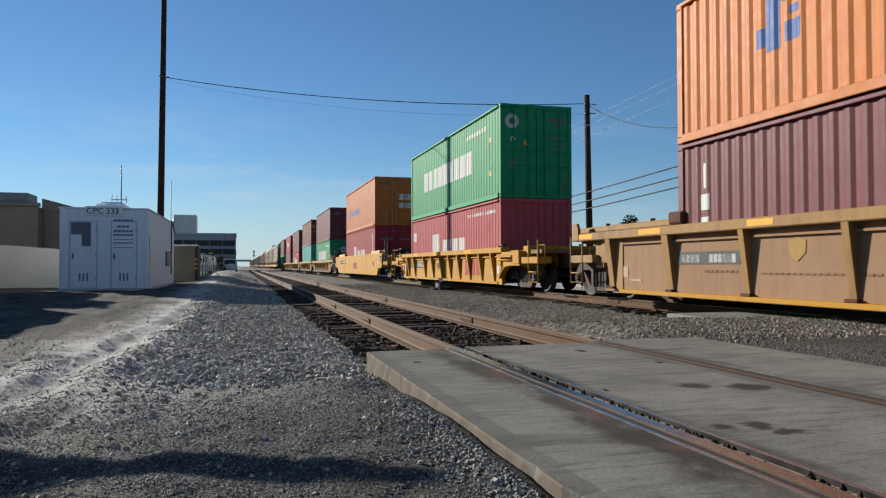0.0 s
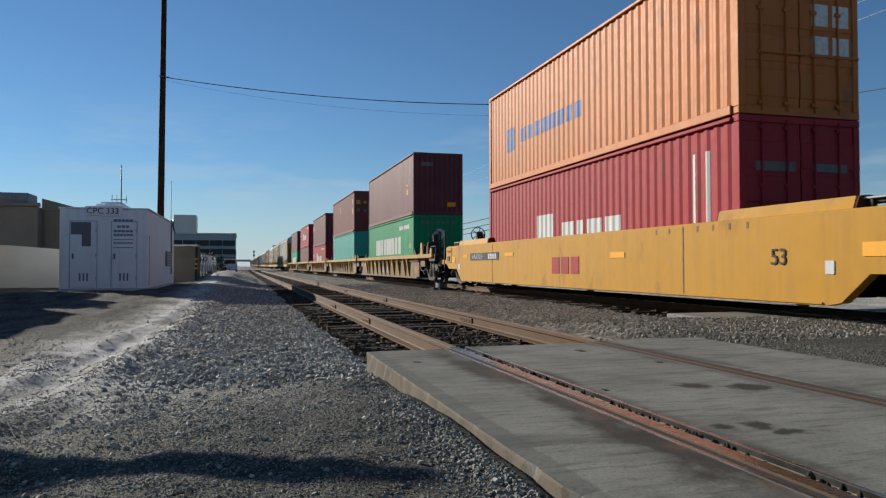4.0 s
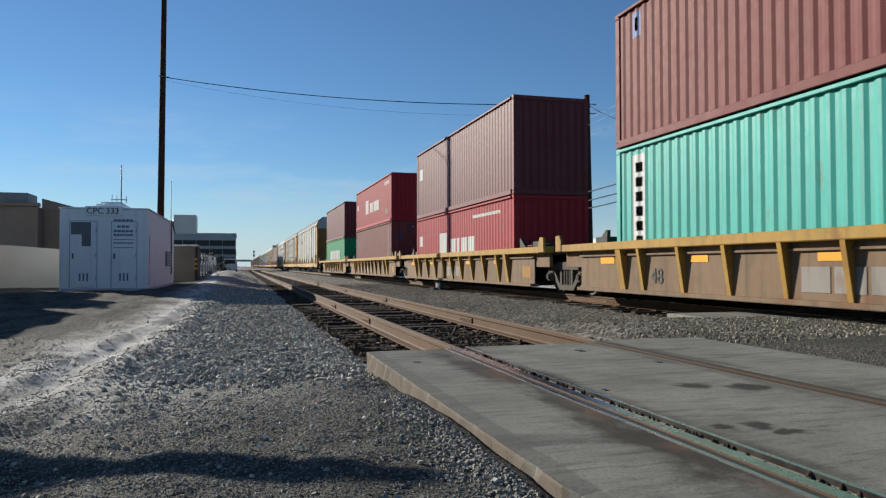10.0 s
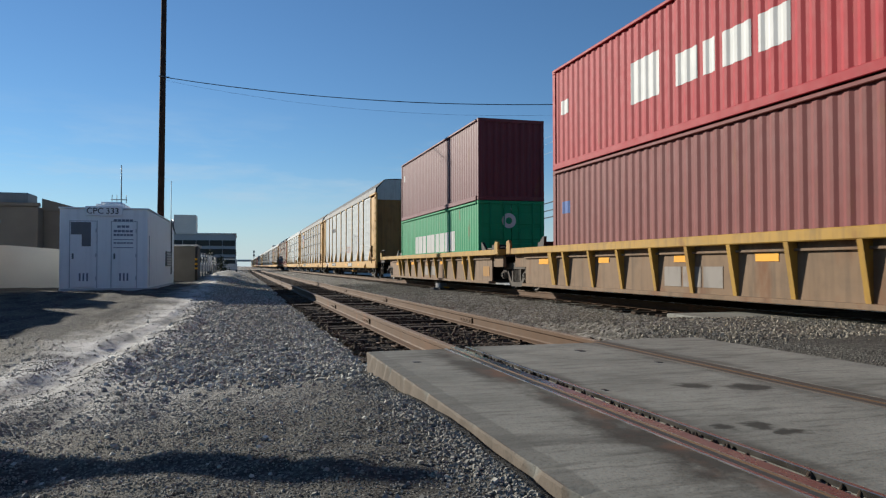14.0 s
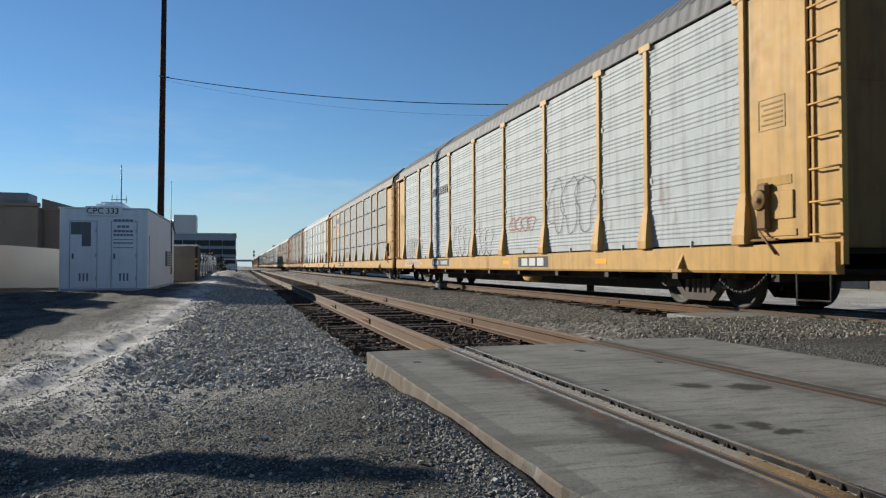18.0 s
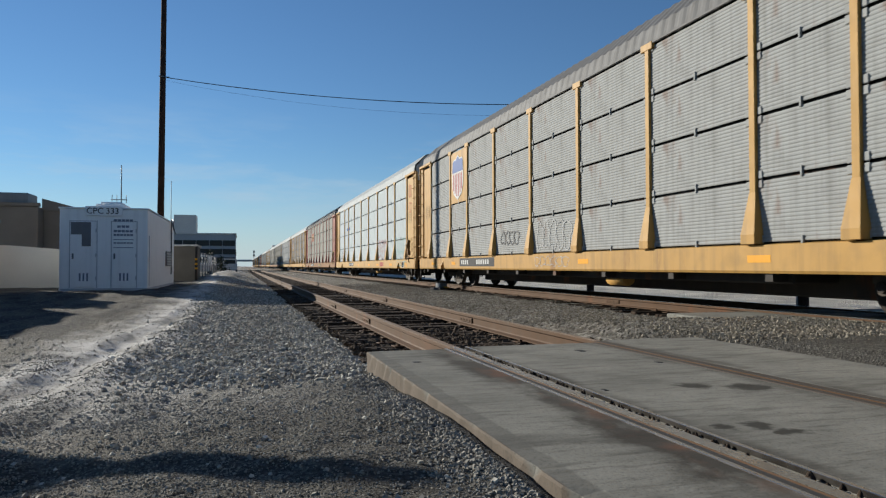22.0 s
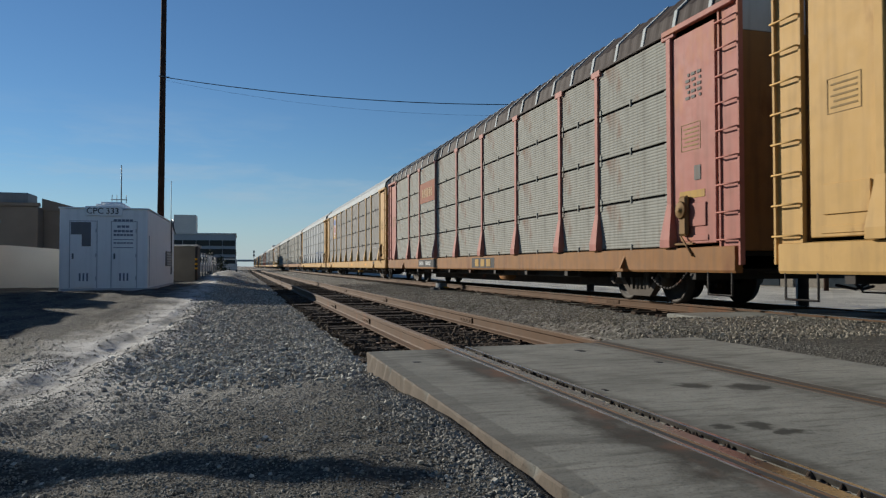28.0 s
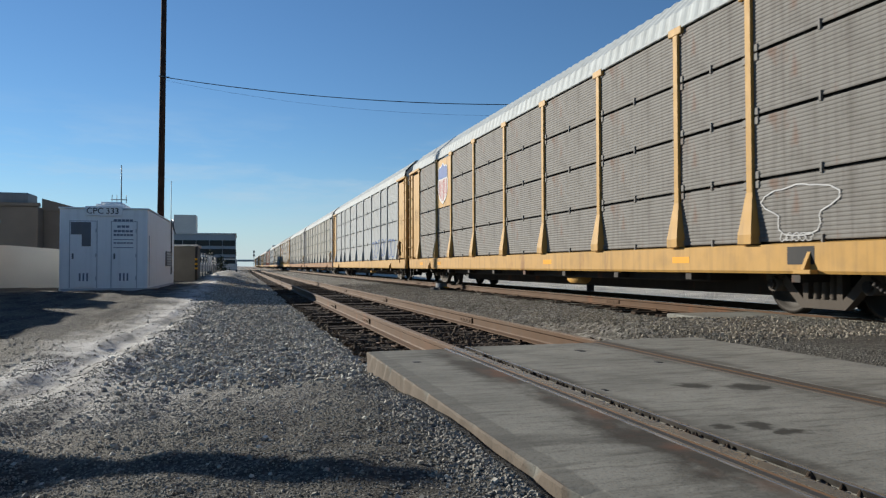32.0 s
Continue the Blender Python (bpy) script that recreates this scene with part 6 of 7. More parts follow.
        if k == 0:
            end_gear(u, front, -1, 1.24, "steel", 0.3)
            hand_brake(u, -7.9, 8.35, 1.45)
            for q, zz in ((-8.35, 0.6), (-8.15, 0.45), (-7.55, 0.5)):
                part("brake_cylinder", Build().box(-1.1, -0.5, q - 0.12, q + 0.1, 1.15, 1.2 + zz, 0.05), "steel", u, "dark brake gear box")
            br = Build().prism([(-8.2, 1.2), (-8.2, 1.75), (-8.5, 1.75), (-8.62, 1.2)], "x", -1.4, -1.34)
            part("lever_bracket", br, "old_yellow", u)
            part("end_block", Build().box(-1.3, 1.3, -11.3, -10.85, 0.7, 1.05, 0.03), "steel", u, "dark end sill block")
        if k == 1:
            text_mesh("number_marking", "48", 0.42, "slate", u, pose(-1.352, 4.57, 0.52, 90, 0, -90), "worn dark painted digits")
        if k == 4:
            end_gear(u, rear, 1, 1.24, "steel", 0.35)


well_cars()


def containers():
    W = "white marking bar in the place of a name"
    container(5.5, 0.33, 2.98, "maroon", "brown-maroon container with white end lettering", False,
              [("white", [(11.42, 11.52, 1.76, 2.2), (11.35, 11.6, 1.38, 1.66), (11.36, 11.6, 0.95, 1.26)], W)])
    container(5.5, 2.98, 5.6, "orange", "bright orange container with a dark blue emblem", True,
              [("blue", [(9.62, 9.92, 1.05, 2.0), (9.92, 10.14, 1.15, 1.45), (9.2, 9.5, 1.1, 1.4), (9.22, 9.42, 1.5, 1.62), (9.25, 9.55, 1.72, 1.95)], "dark blue emblem block"), ("green", letters(5.5, 8.3, 1.35, 1.75, 6), "green marking bar")])
    container(27.2, 0.3, 2.88, "pink", "faded red container in the well", False,
              [("white", five_bars(0.88, 1.48), W), ("white", [(11.3, 11.75, 1.55, 1.95)], "white square emblem"), ("white", letters(0.5, 3.5, 2.14, 2.24, 13, 0.4), W)])
    container(27.2, 2.88, 5.86, "green", "bright green container on top of the stack", True,
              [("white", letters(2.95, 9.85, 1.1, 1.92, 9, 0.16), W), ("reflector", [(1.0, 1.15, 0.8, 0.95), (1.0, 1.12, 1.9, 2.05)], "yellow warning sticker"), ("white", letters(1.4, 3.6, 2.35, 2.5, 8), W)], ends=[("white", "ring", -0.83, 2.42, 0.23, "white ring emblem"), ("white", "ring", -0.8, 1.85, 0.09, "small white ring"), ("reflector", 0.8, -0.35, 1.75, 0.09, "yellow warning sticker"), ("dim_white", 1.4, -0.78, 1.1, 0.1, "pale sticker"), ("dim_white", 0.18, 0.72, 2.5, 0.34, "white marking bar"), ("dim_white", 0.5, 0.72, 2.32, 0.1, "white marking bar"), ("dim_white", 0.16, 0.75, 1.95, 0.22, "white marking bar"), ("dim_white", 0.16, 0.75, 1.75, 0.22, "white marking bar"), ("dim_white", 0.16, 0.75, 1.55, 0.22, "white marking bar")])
    container(49.2, 0.33, 3.23, "red", "dark red container in the well", True,
              [("white", five_bars(0.9, 1.5), W), ("white", [(0.8, 0.9, 1.0, 2.4), (1.2, 1.3, 1.0, 2.4)], "white number bar")], ends=[("dim_white", 0.2, -0.5, 2.05, 0.4, "white marking bar"), ("dim_white", 0.2, 0.6, 2.05, 0.35, "white marking bar")])
    container(49.2, 3.23, 6.2, "orange", "faded orange container on top of the stack", True,
              [("blue", letters(5.6, 9.6, 1.1, 1.5, 8), "dark blue marking bar"), ("blue", [(10.0, 10.7, 0.95, 1.65)], "dark blue emblem block")], ends=[("far_wall", 1.1, 0.42, 1.75, 0.17, "pale square sticker"), ("far_wall", 1.1, 0.85, 1.75, 0.17, "pale square sticker"), ("far_wall", 1.1, 0.42, 1.2, 0.17, "pale square sticker"), ("far_wall", 1.1, 0.85, 1.2, 0.17, "pale square sticker"), ("dim_white", 0.16, -0.6, 2.55, 0.45, "pale marking bar")])
    container(72.2, 0.3, 3.17, "green", "green container in the well", False,
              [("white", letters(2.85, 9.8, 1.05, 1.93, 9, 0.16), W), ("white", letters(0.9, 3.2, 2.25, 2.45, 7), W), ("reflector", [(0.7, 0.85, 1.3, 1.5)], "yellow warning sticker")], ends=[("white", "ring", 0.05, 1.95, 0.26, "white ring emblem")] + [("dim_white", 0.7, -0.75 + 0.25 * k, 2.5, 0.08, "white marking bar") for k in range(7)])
    container(72.2, 3.17, 6.13, "maroon", "dark maroon container on top of the stack", False,
              [("white", [(0.9, 0.97, 1.4, 2.6)], "white number bar"), ("reflector", [(1.2, 1.6, 1.05, 1.3), (1.35, 1.5, 1.45, 1.55)], "yellow sticker"), ("white", [(11.75, 11.85, 1.9, 2.05), (11.75, 11.85, 1.55, 1.7)], W)], ends=[("dim_white", 0.3, -0.55, 2.4, 0.3, "white marking bar"), ("reflector", 0.5, 0.65, 0.5, 0.2, "worn yellow sticker")])
    container(90.7, 0.3, 3.25, "teal", "pale teal container in the well", True,
              [("white", [(11.12, 11.62, 0.75, 2.72)], "white upright name board"), ("black", [(11.22, 11.52, 0.85 + 0.3 * k, 1.05 + 0.3 * k) for k in range(6)], "dark bar on the name board"),
               ("reflector", [(0.6, 0.85, 0.95, 1.2), (0.65, 0.8, 1.6, 1.85)], "yellow warning sticker"), ("white", [(1.5, 1.58, 0.9, 2.5)], "white number bar")])
    container(90.7, 3.25, 6.17, "maroon2", "weathered red-brown container on top of the stack", True,
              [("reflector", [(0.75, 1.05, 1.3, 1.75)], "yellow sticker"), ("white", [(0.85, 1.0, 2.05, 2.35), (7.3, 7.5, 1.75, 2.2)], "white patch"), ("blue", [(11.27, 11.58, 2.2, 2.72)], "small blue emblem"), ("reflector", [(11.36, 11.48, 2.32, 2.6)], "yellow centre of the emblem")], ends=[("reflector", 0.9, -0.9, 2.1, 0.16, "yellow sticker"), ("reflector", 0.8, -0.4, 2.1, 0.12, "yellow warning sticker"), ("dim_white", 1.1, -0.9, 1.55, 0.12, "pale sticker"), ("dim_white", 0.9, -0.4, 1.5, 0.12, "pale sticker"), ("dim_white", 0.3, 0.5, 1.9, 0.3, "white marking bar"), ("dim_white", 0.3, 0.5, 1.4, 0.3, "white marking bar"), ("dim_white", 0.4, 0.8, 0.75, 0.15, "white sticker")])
    container(109.0, 0.3, 2.88, "red", "red container in the well", False,
              [("white", five_bars(0.88, 1.48), W), ("white", [(11.2, 11.75, 1.3, 1.75)], "white square emblem"), ("white", letters(1.2, 4.0, 2.1, 2.2, 10), W)])
    container(109.0, 2.88, 5.87, "maroon", "dark maroon container on top of the stack", False, [("white", [(11.2, 11.7, 1.7, 2.2)], "white square emblem")])
    container(127.15, 0.3, 3.2, "maroon2", "faded brown-maroon container in the well", True,
              [("blue", [(11.3, 11.7, 1.75, 2.05)], "blue round emblem"), ("white", [(1.0, 1.07, 0.9, 2.6), (0.65, 0.72, 1.6, 2.6)], "white number bar"), ("reflector", [(0.6, 0.75, 1.55, 1.7)], "yellow sticker")], ends=[("blue", "ring", -0.75, 2.05, 0.14, "blue round emblem"), ("blue", "ring", -0.2, 2.55, 0.07, "small blue emblem"), ("dim_white", 0.16, 0.6, 2.2, 0.4, "white marking bar"), ("dim_white", 0.3, 0.6, 2.0, 0.15, "white marking bar")])
    container(127.15, 3.2, 5.83, "red", "bright red container on top of the stack", False,
              [("white", five_bars(0.88, 1.48), W), ("white", [(11.35, 11.75, 1.35, 1.7)], "white square emblem"), ("teal", letters(1.1, 1.7, 0.45, 0.75, 2), "pale blue marking bar"), ("white", letters(0.6, 2.0, 2.1, 2.3, 5), W)])
    container(145.5, 0.3, 3.0, "green", "green container in the well", True,
              [("white", letters(2.9, 9.4, 1.0, 1.76, 9, 0.16), W)], ends=[("white", "ring", -0.1, 2.0, 0.26, "white ring emblem")])
    container(145.5, 3.0, 5.84, "maroon", "dark maroon container on top of the stack", False, [("white", [(11.5, 11.65, 1.9, 2.2)], "small white emblem")])


containers()


# ---- enclosed car carriers ----
def auto_rack(s, label, panel, post, sill, roof, splits, marks=(), roof_marks=False, spin=True):
    t = thing("auto_rack", label, "railway car", None, "enclosed car carriers")
    f0, p0, p1, f1 = -13.7, -11.85, 12.0, 13.75
    zs, zt = 1.06, 4.92
    HW = 1.56
    ribs = [p0, -9.1, -7.2, -4.3, -1.33, 1.5, 4.4, 7.1, 9.15, p1]
    key = ("rack", panel, post, sill, roof, splits)
    endp = "rack_yellow" if sill == "rack_yellow" else post
    if key not in MESHES:
        m = MESHES[key] = {}
        m["sill"] = {}
        for side in (-1, 1):
            b = Build()
            b.prism([(side * (HW + 0.03), 0.62), (side * (HW + 0.05), 0.66), (side * (HW + 0.05), zs - 0.02), (side * (HW - 0.08), zs), (side * (HW - 0.1), 0.62)], "y", f0 + 0.05, f1 - 0.05)
            m["sill"][side] = b.mesh("side_sill", sill)
        m["panel"] = {}
        for k, (ya, yb) in enumerate(zip(ribs, ribs[1:])):
            ln = round(yb - ya - 0.14, 3)
            rows = splits
            hh = (zt - zs) / rows
            if ln in m["panel"]:
                continue
            prof = []
            if rows == 1:                       # pressed sheets: ribs in groups, flat perforated bands between
                z = 0.025
                while z < hh - 0.5:
                    prof += [(0.0, z), (0.0, z + 0.13)]
                    z += 0.13
                    for i in range(4):
                        prof += [(-0.012, z + 0.015), (-0.012, z + 0.04), (0.0, z + 0.06), (0.0, z + 0.085)]
                        z += 0.085
            else:
                n = round((hh - 0.05) / 0.058)
                st = (hh - 0.05) / n
                for i in range(n):
                    z = 0.025 + st * i
                    prof += [(0.0, z), (-0.007, z + st * 0.25), (-0.007, z + st * 0.6), (0.0, z + st * 0.85)]
            prof.append((0.0, hh - 0.025))
            b = Build()
            b.prism(prof, "y", -ln / 2, ln / 2, False, False)
            b.box(-0.028, 0.01, -0.022, 0.022, -0.05, 0.1, 0.006)
            for ye in (-ln / 2 + 0.06, ln / 2 - 0.06):
                for ze in (0.07, hh - 0.07) if rows > 1 else (0.07, hh * 0.33, hh * 0.67, hh - 0.07):
                    b.box(-0.022, 0.0, ye - 0.05, ye + 0.05, ze - 0.06, ze + 0.06, 0.015)
            m["panel"][ln] = b.mesh("screen_panel", panel)
        p = Build()
        p.box(-0.03, 0.03, -0.07, 0.07, 0.75, zt - zs + 0.02, 0.01)
        foot = [(0.03, -0.17, 0.0), (-0.13, -0.15, 0.0), (-0.13, 0.15, 0.0), (0.03, 0.17, 0.0), (0.03, -0.17, 0.16), (-0.13, -0.15, 0.14), (-0.13, 0.15, 0.14), (0.03, 0.17, 0.16),
                (0.03, -0.07, 0.78), (-0.03, -0.07, 0.78), (-0.03, 0.07, 0.78), (0.03, 0.07, 0.78)]
        n = len(p.v)
        p.v += foot
        p.f += [tuple(n + i for i in q) for q in ((0, 1, 5, 4), (1, 2, 6, 5), (2, 3, 7, 6), (4, 5, 9, 8), (5, 6, 10, 9), (6, 7, 11, 10), (3, 2, 1, 0), (8, 9, 10, 11))]
        p.box(-0.04, 0.03, -0.2, 0.2, zt - zs - 0.09, zt - zs + 0.05, 0.01)
        m["post"] = p.mesh("side_post", post)
        r = Build()
        ys = np.linspace(f0 + 0.39, f1 - 0.39, 321)
        prof = [(-HW - 0.02, 4.92), (-1.5, 5.3), (-1.0, 5.78), (-0.4, 5.84), (0.4, 5.84), (1.0, 5.78), (1.5, 5.3), (HW + 0.02, 4.92)]
        n0 = len(prof)
        for i, y in enumerate(ys):
            d = 0.016 if i % 4 in (1, 2) else 0.0
            for x, z in prof:
                r.v.append((x * (1 - d * 0.5), float(y), z - (d if z > 5 else 0)))
        r.f = [(i * n0 + j, i * n0 + j + 1, (i + 1) * n0 + j + 1, (i + 1) * n0 + j) for i in range(len(ys) - 1) for j in range(n0 - 1)]
        m["roof"] = r.mesh("roof", roof)
        lg = Build()
        lg.box(-0.03, 0.03, p0, p1, zt + 0.005, zt + 0.05, 0.008)
        m["eave"] = lg.mesh("eave_rail", roof)
        le = Build()
        le.box(-0.07, 0.03, f0 + 0.05, p0 + 0.15, zt - 0.03, zt + 0.07, 0.01)
        m["eave_end"] = [le.mesh("eave_end", endp)]
        le = Build()
        le.box(-0.07, 0.03, p1 - 0.15, f1 - 0.05, zt - 0.03, zt + 0.07, 0.01)
        m["eave_end"].append(le.mesh("eave_end", endp))
        # end section: flat door leaf edge panel, corner post, ladder
        e = Build()
        e.box(-0.02, 0.03, 0.0, 1.2, zs + 0.05, zt - 0.12, 0.012)
        e.box(-0.045, -0.02, 0.25, 1.0, 0.0 + zs + 0.35, zs + 0.75, 0.006)
        e.box(-0.035, -0.02, 0.2, 1.05, zs + 0.1, zs + 0.2, 0.006)
        m["end_panel"] = e.mesh("end_panel", endp)
        c = Build()
        c.prism([(0.02, -0.06), (-0.07, -0.06), (-0.07, -0.02), (-0.02, -0.02), (-0.02, 0.43), (-0.05, 0.43), (-0.05, 0.47), (0.02, 0.47)], "z", 0.75, zt + 0.02)
        m["corner_post"] = c.mesh("corner_post", endp)
        ru = Build().path([(-0.02, -0.04, 0.0), (-0.11, -0.05, 0.0), (-0.11, 0.45, 0.0), (-0.02, 0.44, 0.0)], 0.015, 6)
        m["rung"] = ru.mesh("ladder_rung", endp)
        d = Build()
        d.box(0.035, 1.42, -0.03, 0.03, 0.98, 4.6, 0.015)
        d.box(0.04, 0.12, -0.06, -0.03, 1.0, 4.6, 0.01)
        for z in (1.3, 2.6, 4.3):
            d.box(0.03, 0.2, -0.085, -0.03, z, z + 0.3, 0.02)
        for z in (2.0, 3.3):
            d.box(0.2, 1.35, -0.036, -0.03, z, z + 0.03)
        # door colour already holds the shade of the gap between cars
        m["end_door"] = d.mesh("end_door", "end_shade_grime")
        dt = Build().prism([(0.035, 4.6), (1.46, 4.6), (1.46, 5.22), (0.98, 5.74), (0.035, 5.8)], "y", -0.03, 0.03)
        m["door_top"] = dt.mesh("end_door_top", "roof_white")
        u = Build()
        u.box(-0.5, 0.5, f0 + 5.2, f1 - 5.4, 0.24, 0.7, 0.03)
        u.box(-1.3, 1.3, f0 + 6.0, f1 - 6.2, 0.46, 0.66, 0.03)
        u.box(-0.3, 0.3, f0 + 0.4, f1 - 0.4, 0.6, 0.75, 0.02)
        for y in np.arange(-12.5, 13, 2.5):
            u.box(-HW, HW, float(y) - 0.08, float(y) + 0.08, 0.5, 0.64)
        u.box(-1.4, 1.4, f0 + 0.3, f1 - 0.3, 0.64, 0.68)
        m["under"] = u.mesh("underframe", "steel")
        deck = Build().box(-1.48, 1.48, f0 + 0.5, f1 - 0.5, 0.9, 0.98)
        deck.box(-1.48, 1.48, f0 + 0.5, f1 - 0.5, 2.9, 2.95)
        m["deck"] = deck.mesh("deck", "steel")
        m["lining"] = Build().box(-0.008, 0.008, p0, p1, zs, zt).mesh("inner_lining", "roof_grey" if post in ("dull_silver", "grey_panel", "pale_yellow") else "steel")
        cyl = Build().tube((-1.1, -0.25, 0.45), (-1.1, 0.5, 0.45), 0.14, None, 14)
        m["cyl"] = cyl.mesh("air_reservoir", sill)
        st = Build().path([(-HW - 0.02, -0.3, 0.7), (-HW - 0.02, -0.3, 0.26), (-HW - 0.02, 0.3, 0.26), (-HW - 0.02, 0.3, 0.7)], 0.02, 6)
        m["step"] = st.mesh("stirrup_step", "steel")
        hb = Build()
        hb.box(-0.12, -0.02, -0.14, 0.1, 0.0, 0.7, 0.04)
        hb.lathe([(-0.18, 0.0), (-0.18, 0.04), (-0.15, 0.05), (-0.15, 0.13), (-0.13, 0.16), (-0.12, 0.13), (-0.12, 0.0)], "x", 16, (0, 0, 0.45))
        hb.tube((-0.1, 0.05, 0.0), (-0.1, -0.3, -0.35), 0.018, None, 6)
        hb.box(-0.1, -0.03, -0.3, 0.25, -0.16, -0.12, 0.01)
        m["brake"] = hb.mesh("hand_brake", "brake_iron")
        ch = Build()
        for k in range(22):
            a, c = k / 22, (k + 0.8) / 22
            q = lambda u: (-HW - 0.06, -12.43 + 1.1 * u, 0.62 - 0.1 * u - 1.3 * u * (1 - u) + (0.35 * u * (1 - u)))
            ch.tube(q(a), q(c), 0.026 if k % 2 else 0.016, None, 6)
        m["chain"] = ch.mesh("brake_chain", "steel")
        jk = Build().box(-0.13, 0.0, -0.16, 0.16, 0.62, 0.68, 0.008)
        jk.prism([(0.0, 0.68), (-0.12, 0.68), (0.0, 0.93)], "y", -0.03, 0.03)
        m["jack"] = jk.mesh("jacking_pad", sill)
    m = MESHES[key]
    hh = (zt - zs) / splits
    for side in (-1, 1):
        part("side_sill", m["sill"][side], sill, t)
        turn = 0 if side < 0 else 180
        flip = pose(side * HW, 0, 0) @ Matrix.Diagonal((1 if side < 0 else -1, 1, 1, 1))
        part("eave_rail", m["eave"], post, t, "", flip)
        for me in m["eave_end"]:
            part("eave_end", me, post, t, "", flip)
        for ya, yb in zip(ribs, ribs[1:]):
            me = m["panel"][round(yb - ya - 0.14, 3)]
            for k in range(splits):
                part("screen_panel", me, panel, t, "", pose(side * (HW - 0.026), (ya + yb) / 2, zs + hh * k, 0, 0, turn))
        for y in ribs:
            part("side_post", m["post"], post, t, "", pose(side * HW, y, zs, 0, 0, turn))
        for y, sg in ((f0, 1), (f1, -1)):
            tr = pose(side * (HW - 0.04), y, 0, 0, 0, 0) @ Matrix.Diagonal((1 if side < 0 else -1, sg, 1, 1))
            part("end_panel", m["end_panel"], post, t, "", tr @ pose(0, 0.58, 0))
            part("corner_post", m["corner_post"], post, t, "", tr)
            for k in range(9):
                part("ladder_rung", m["rung"], post, t, "", tr @ pose(0, 0, 1.15 + k * 0.44))
            part("stirrup_step", m["step"], "steel", t, "", pose(0, y + sg * 0.45, 0) @ Matrix.Diagonal((1 if side < 0 else -1, 1, 1, 1)))
    for y, sg in ((f0 + 0.42, 1), (f1 - 0.42, -1)):
        for turn in (1, -1):
            tr = pose(0, y, 0) @ Matrix.Diagonal((turn, sg, 1, 1))
            d = part("end_door", m["end_door"], "end_shade_grime", t, "dirty brown end door, darkened in colour for the gap's shade", tr)
            part("end_door_top", m["door_top"], "roof_white", d, "white upper door section")
        coupler(t, y - sg * 0.5, -sg)
    part("roof", m["roof"], roof, t)
    part("underframe", m["under"], "steel", t)
    part("deck", m["deck"], "steel", t)
    for side in (-1, 1):
        part("inner_lining", m["lining"], "steel", t, "dark inner lining", pose(side * (HW - 0.09), 0, 0))
    part("air_reservoir", m["cyl"], sill, t, "", pose(0, -2.5, 0))
    part("hand_brake", m["brake"], "steel", t, "rusty hand-brake wheel and bracket", pose(-HW + 0.03, f0 + 1.4, 1.25))
    part("brake_chain", m["chain"], "steel", t, "rusty sagging brake chain")
    for y in (-10.3, 10.0):
        part("jacking_pad", m["jack"], sill, t, "", pose(-HW - 0.05, y, 0))
    for y in (-9.95, 9.75):
        truck(t, y, spin)
    for mm, rects, lab, dx in marks:
        for y0, y1, z0, z1 in rects:
            x = -HW - dx
            part("side_marking", Build().box(x, x + 0.006, y0, y1, z0, z1), mm, t, lab)
    if roof_marks:
        for k in range(26):
            y = f0 + 0.6 + k * 1.04
            b = Build().prism([(-HW - 0.03, 4.96), (-1.52, 5.32), (-1.01, 5.8), (-1.0, 5.78), (-1.49, 5.29), (-HW, 4.95)], "y", y, y + 0.09)
            part("roof_seam", b, "roof_white", t, "pale roof seam cover")
    # framed data block and a yellow notice on each end panel
    for y0, y1 in ((-12.72, -12.17), (12.3, 12.85)):
        for n, (a, c, z0, z1) in enumerate(((y0, y1, 2.73, 2.74), (y0, y1, 3.19, 3.2), (y0, y0 + 0.012, 2.74, 3.19), (y1 - 0.012, y1, 2.74, 3.19))):
            part("data_frame", Build().box(-HW + 0.014, -HW + 0.02, a, c, z0, z1), "faint_data", t)
        for k in range(5):
            part("data_line", Build().box(-HW + 0.014, -HW + 0.02, y0 + 0.06, y1 - 0.06 - 0.05 * (k % 2), 2.8 + k * 0.075, 2.825 + k * 0.075), "faint_data", t, "faint line of unreadable data")
    part("notice", Build().box(-HW + 0.012, -HW + 0.02, -12.83, -12.12, 1.9, 2.03), "old_yellow", t, "worn yellow notice strip")
    MOVERS.append((t, s, 0.0))
    return t


RACK0, PITCH = 170.5, 28.3


def ribbon(b, pts, w, x):
    """A flat painted line on the car's near side, one unbroken strip."""
    n0 = len(b.v)
    for i, (y, z) in enumerate(pts):
        (ya, za), (yb, zb) = pts[max(i - 1, 0)], pts[min(i + 1, len(pts) - 1)]
        n = Vector((za - zb, yb - ya)).normalized() * w / 2
        b.v += [(x, y + n.x, z + n.y), (x, y - n.x, z - n.y)]
    b.f += [(n0 + 2 * i, n0 + 2 * i + 2, n0 + 2 * i + 3, n0 + 2 * i + 1) for i in range(len(pts) - 1)]


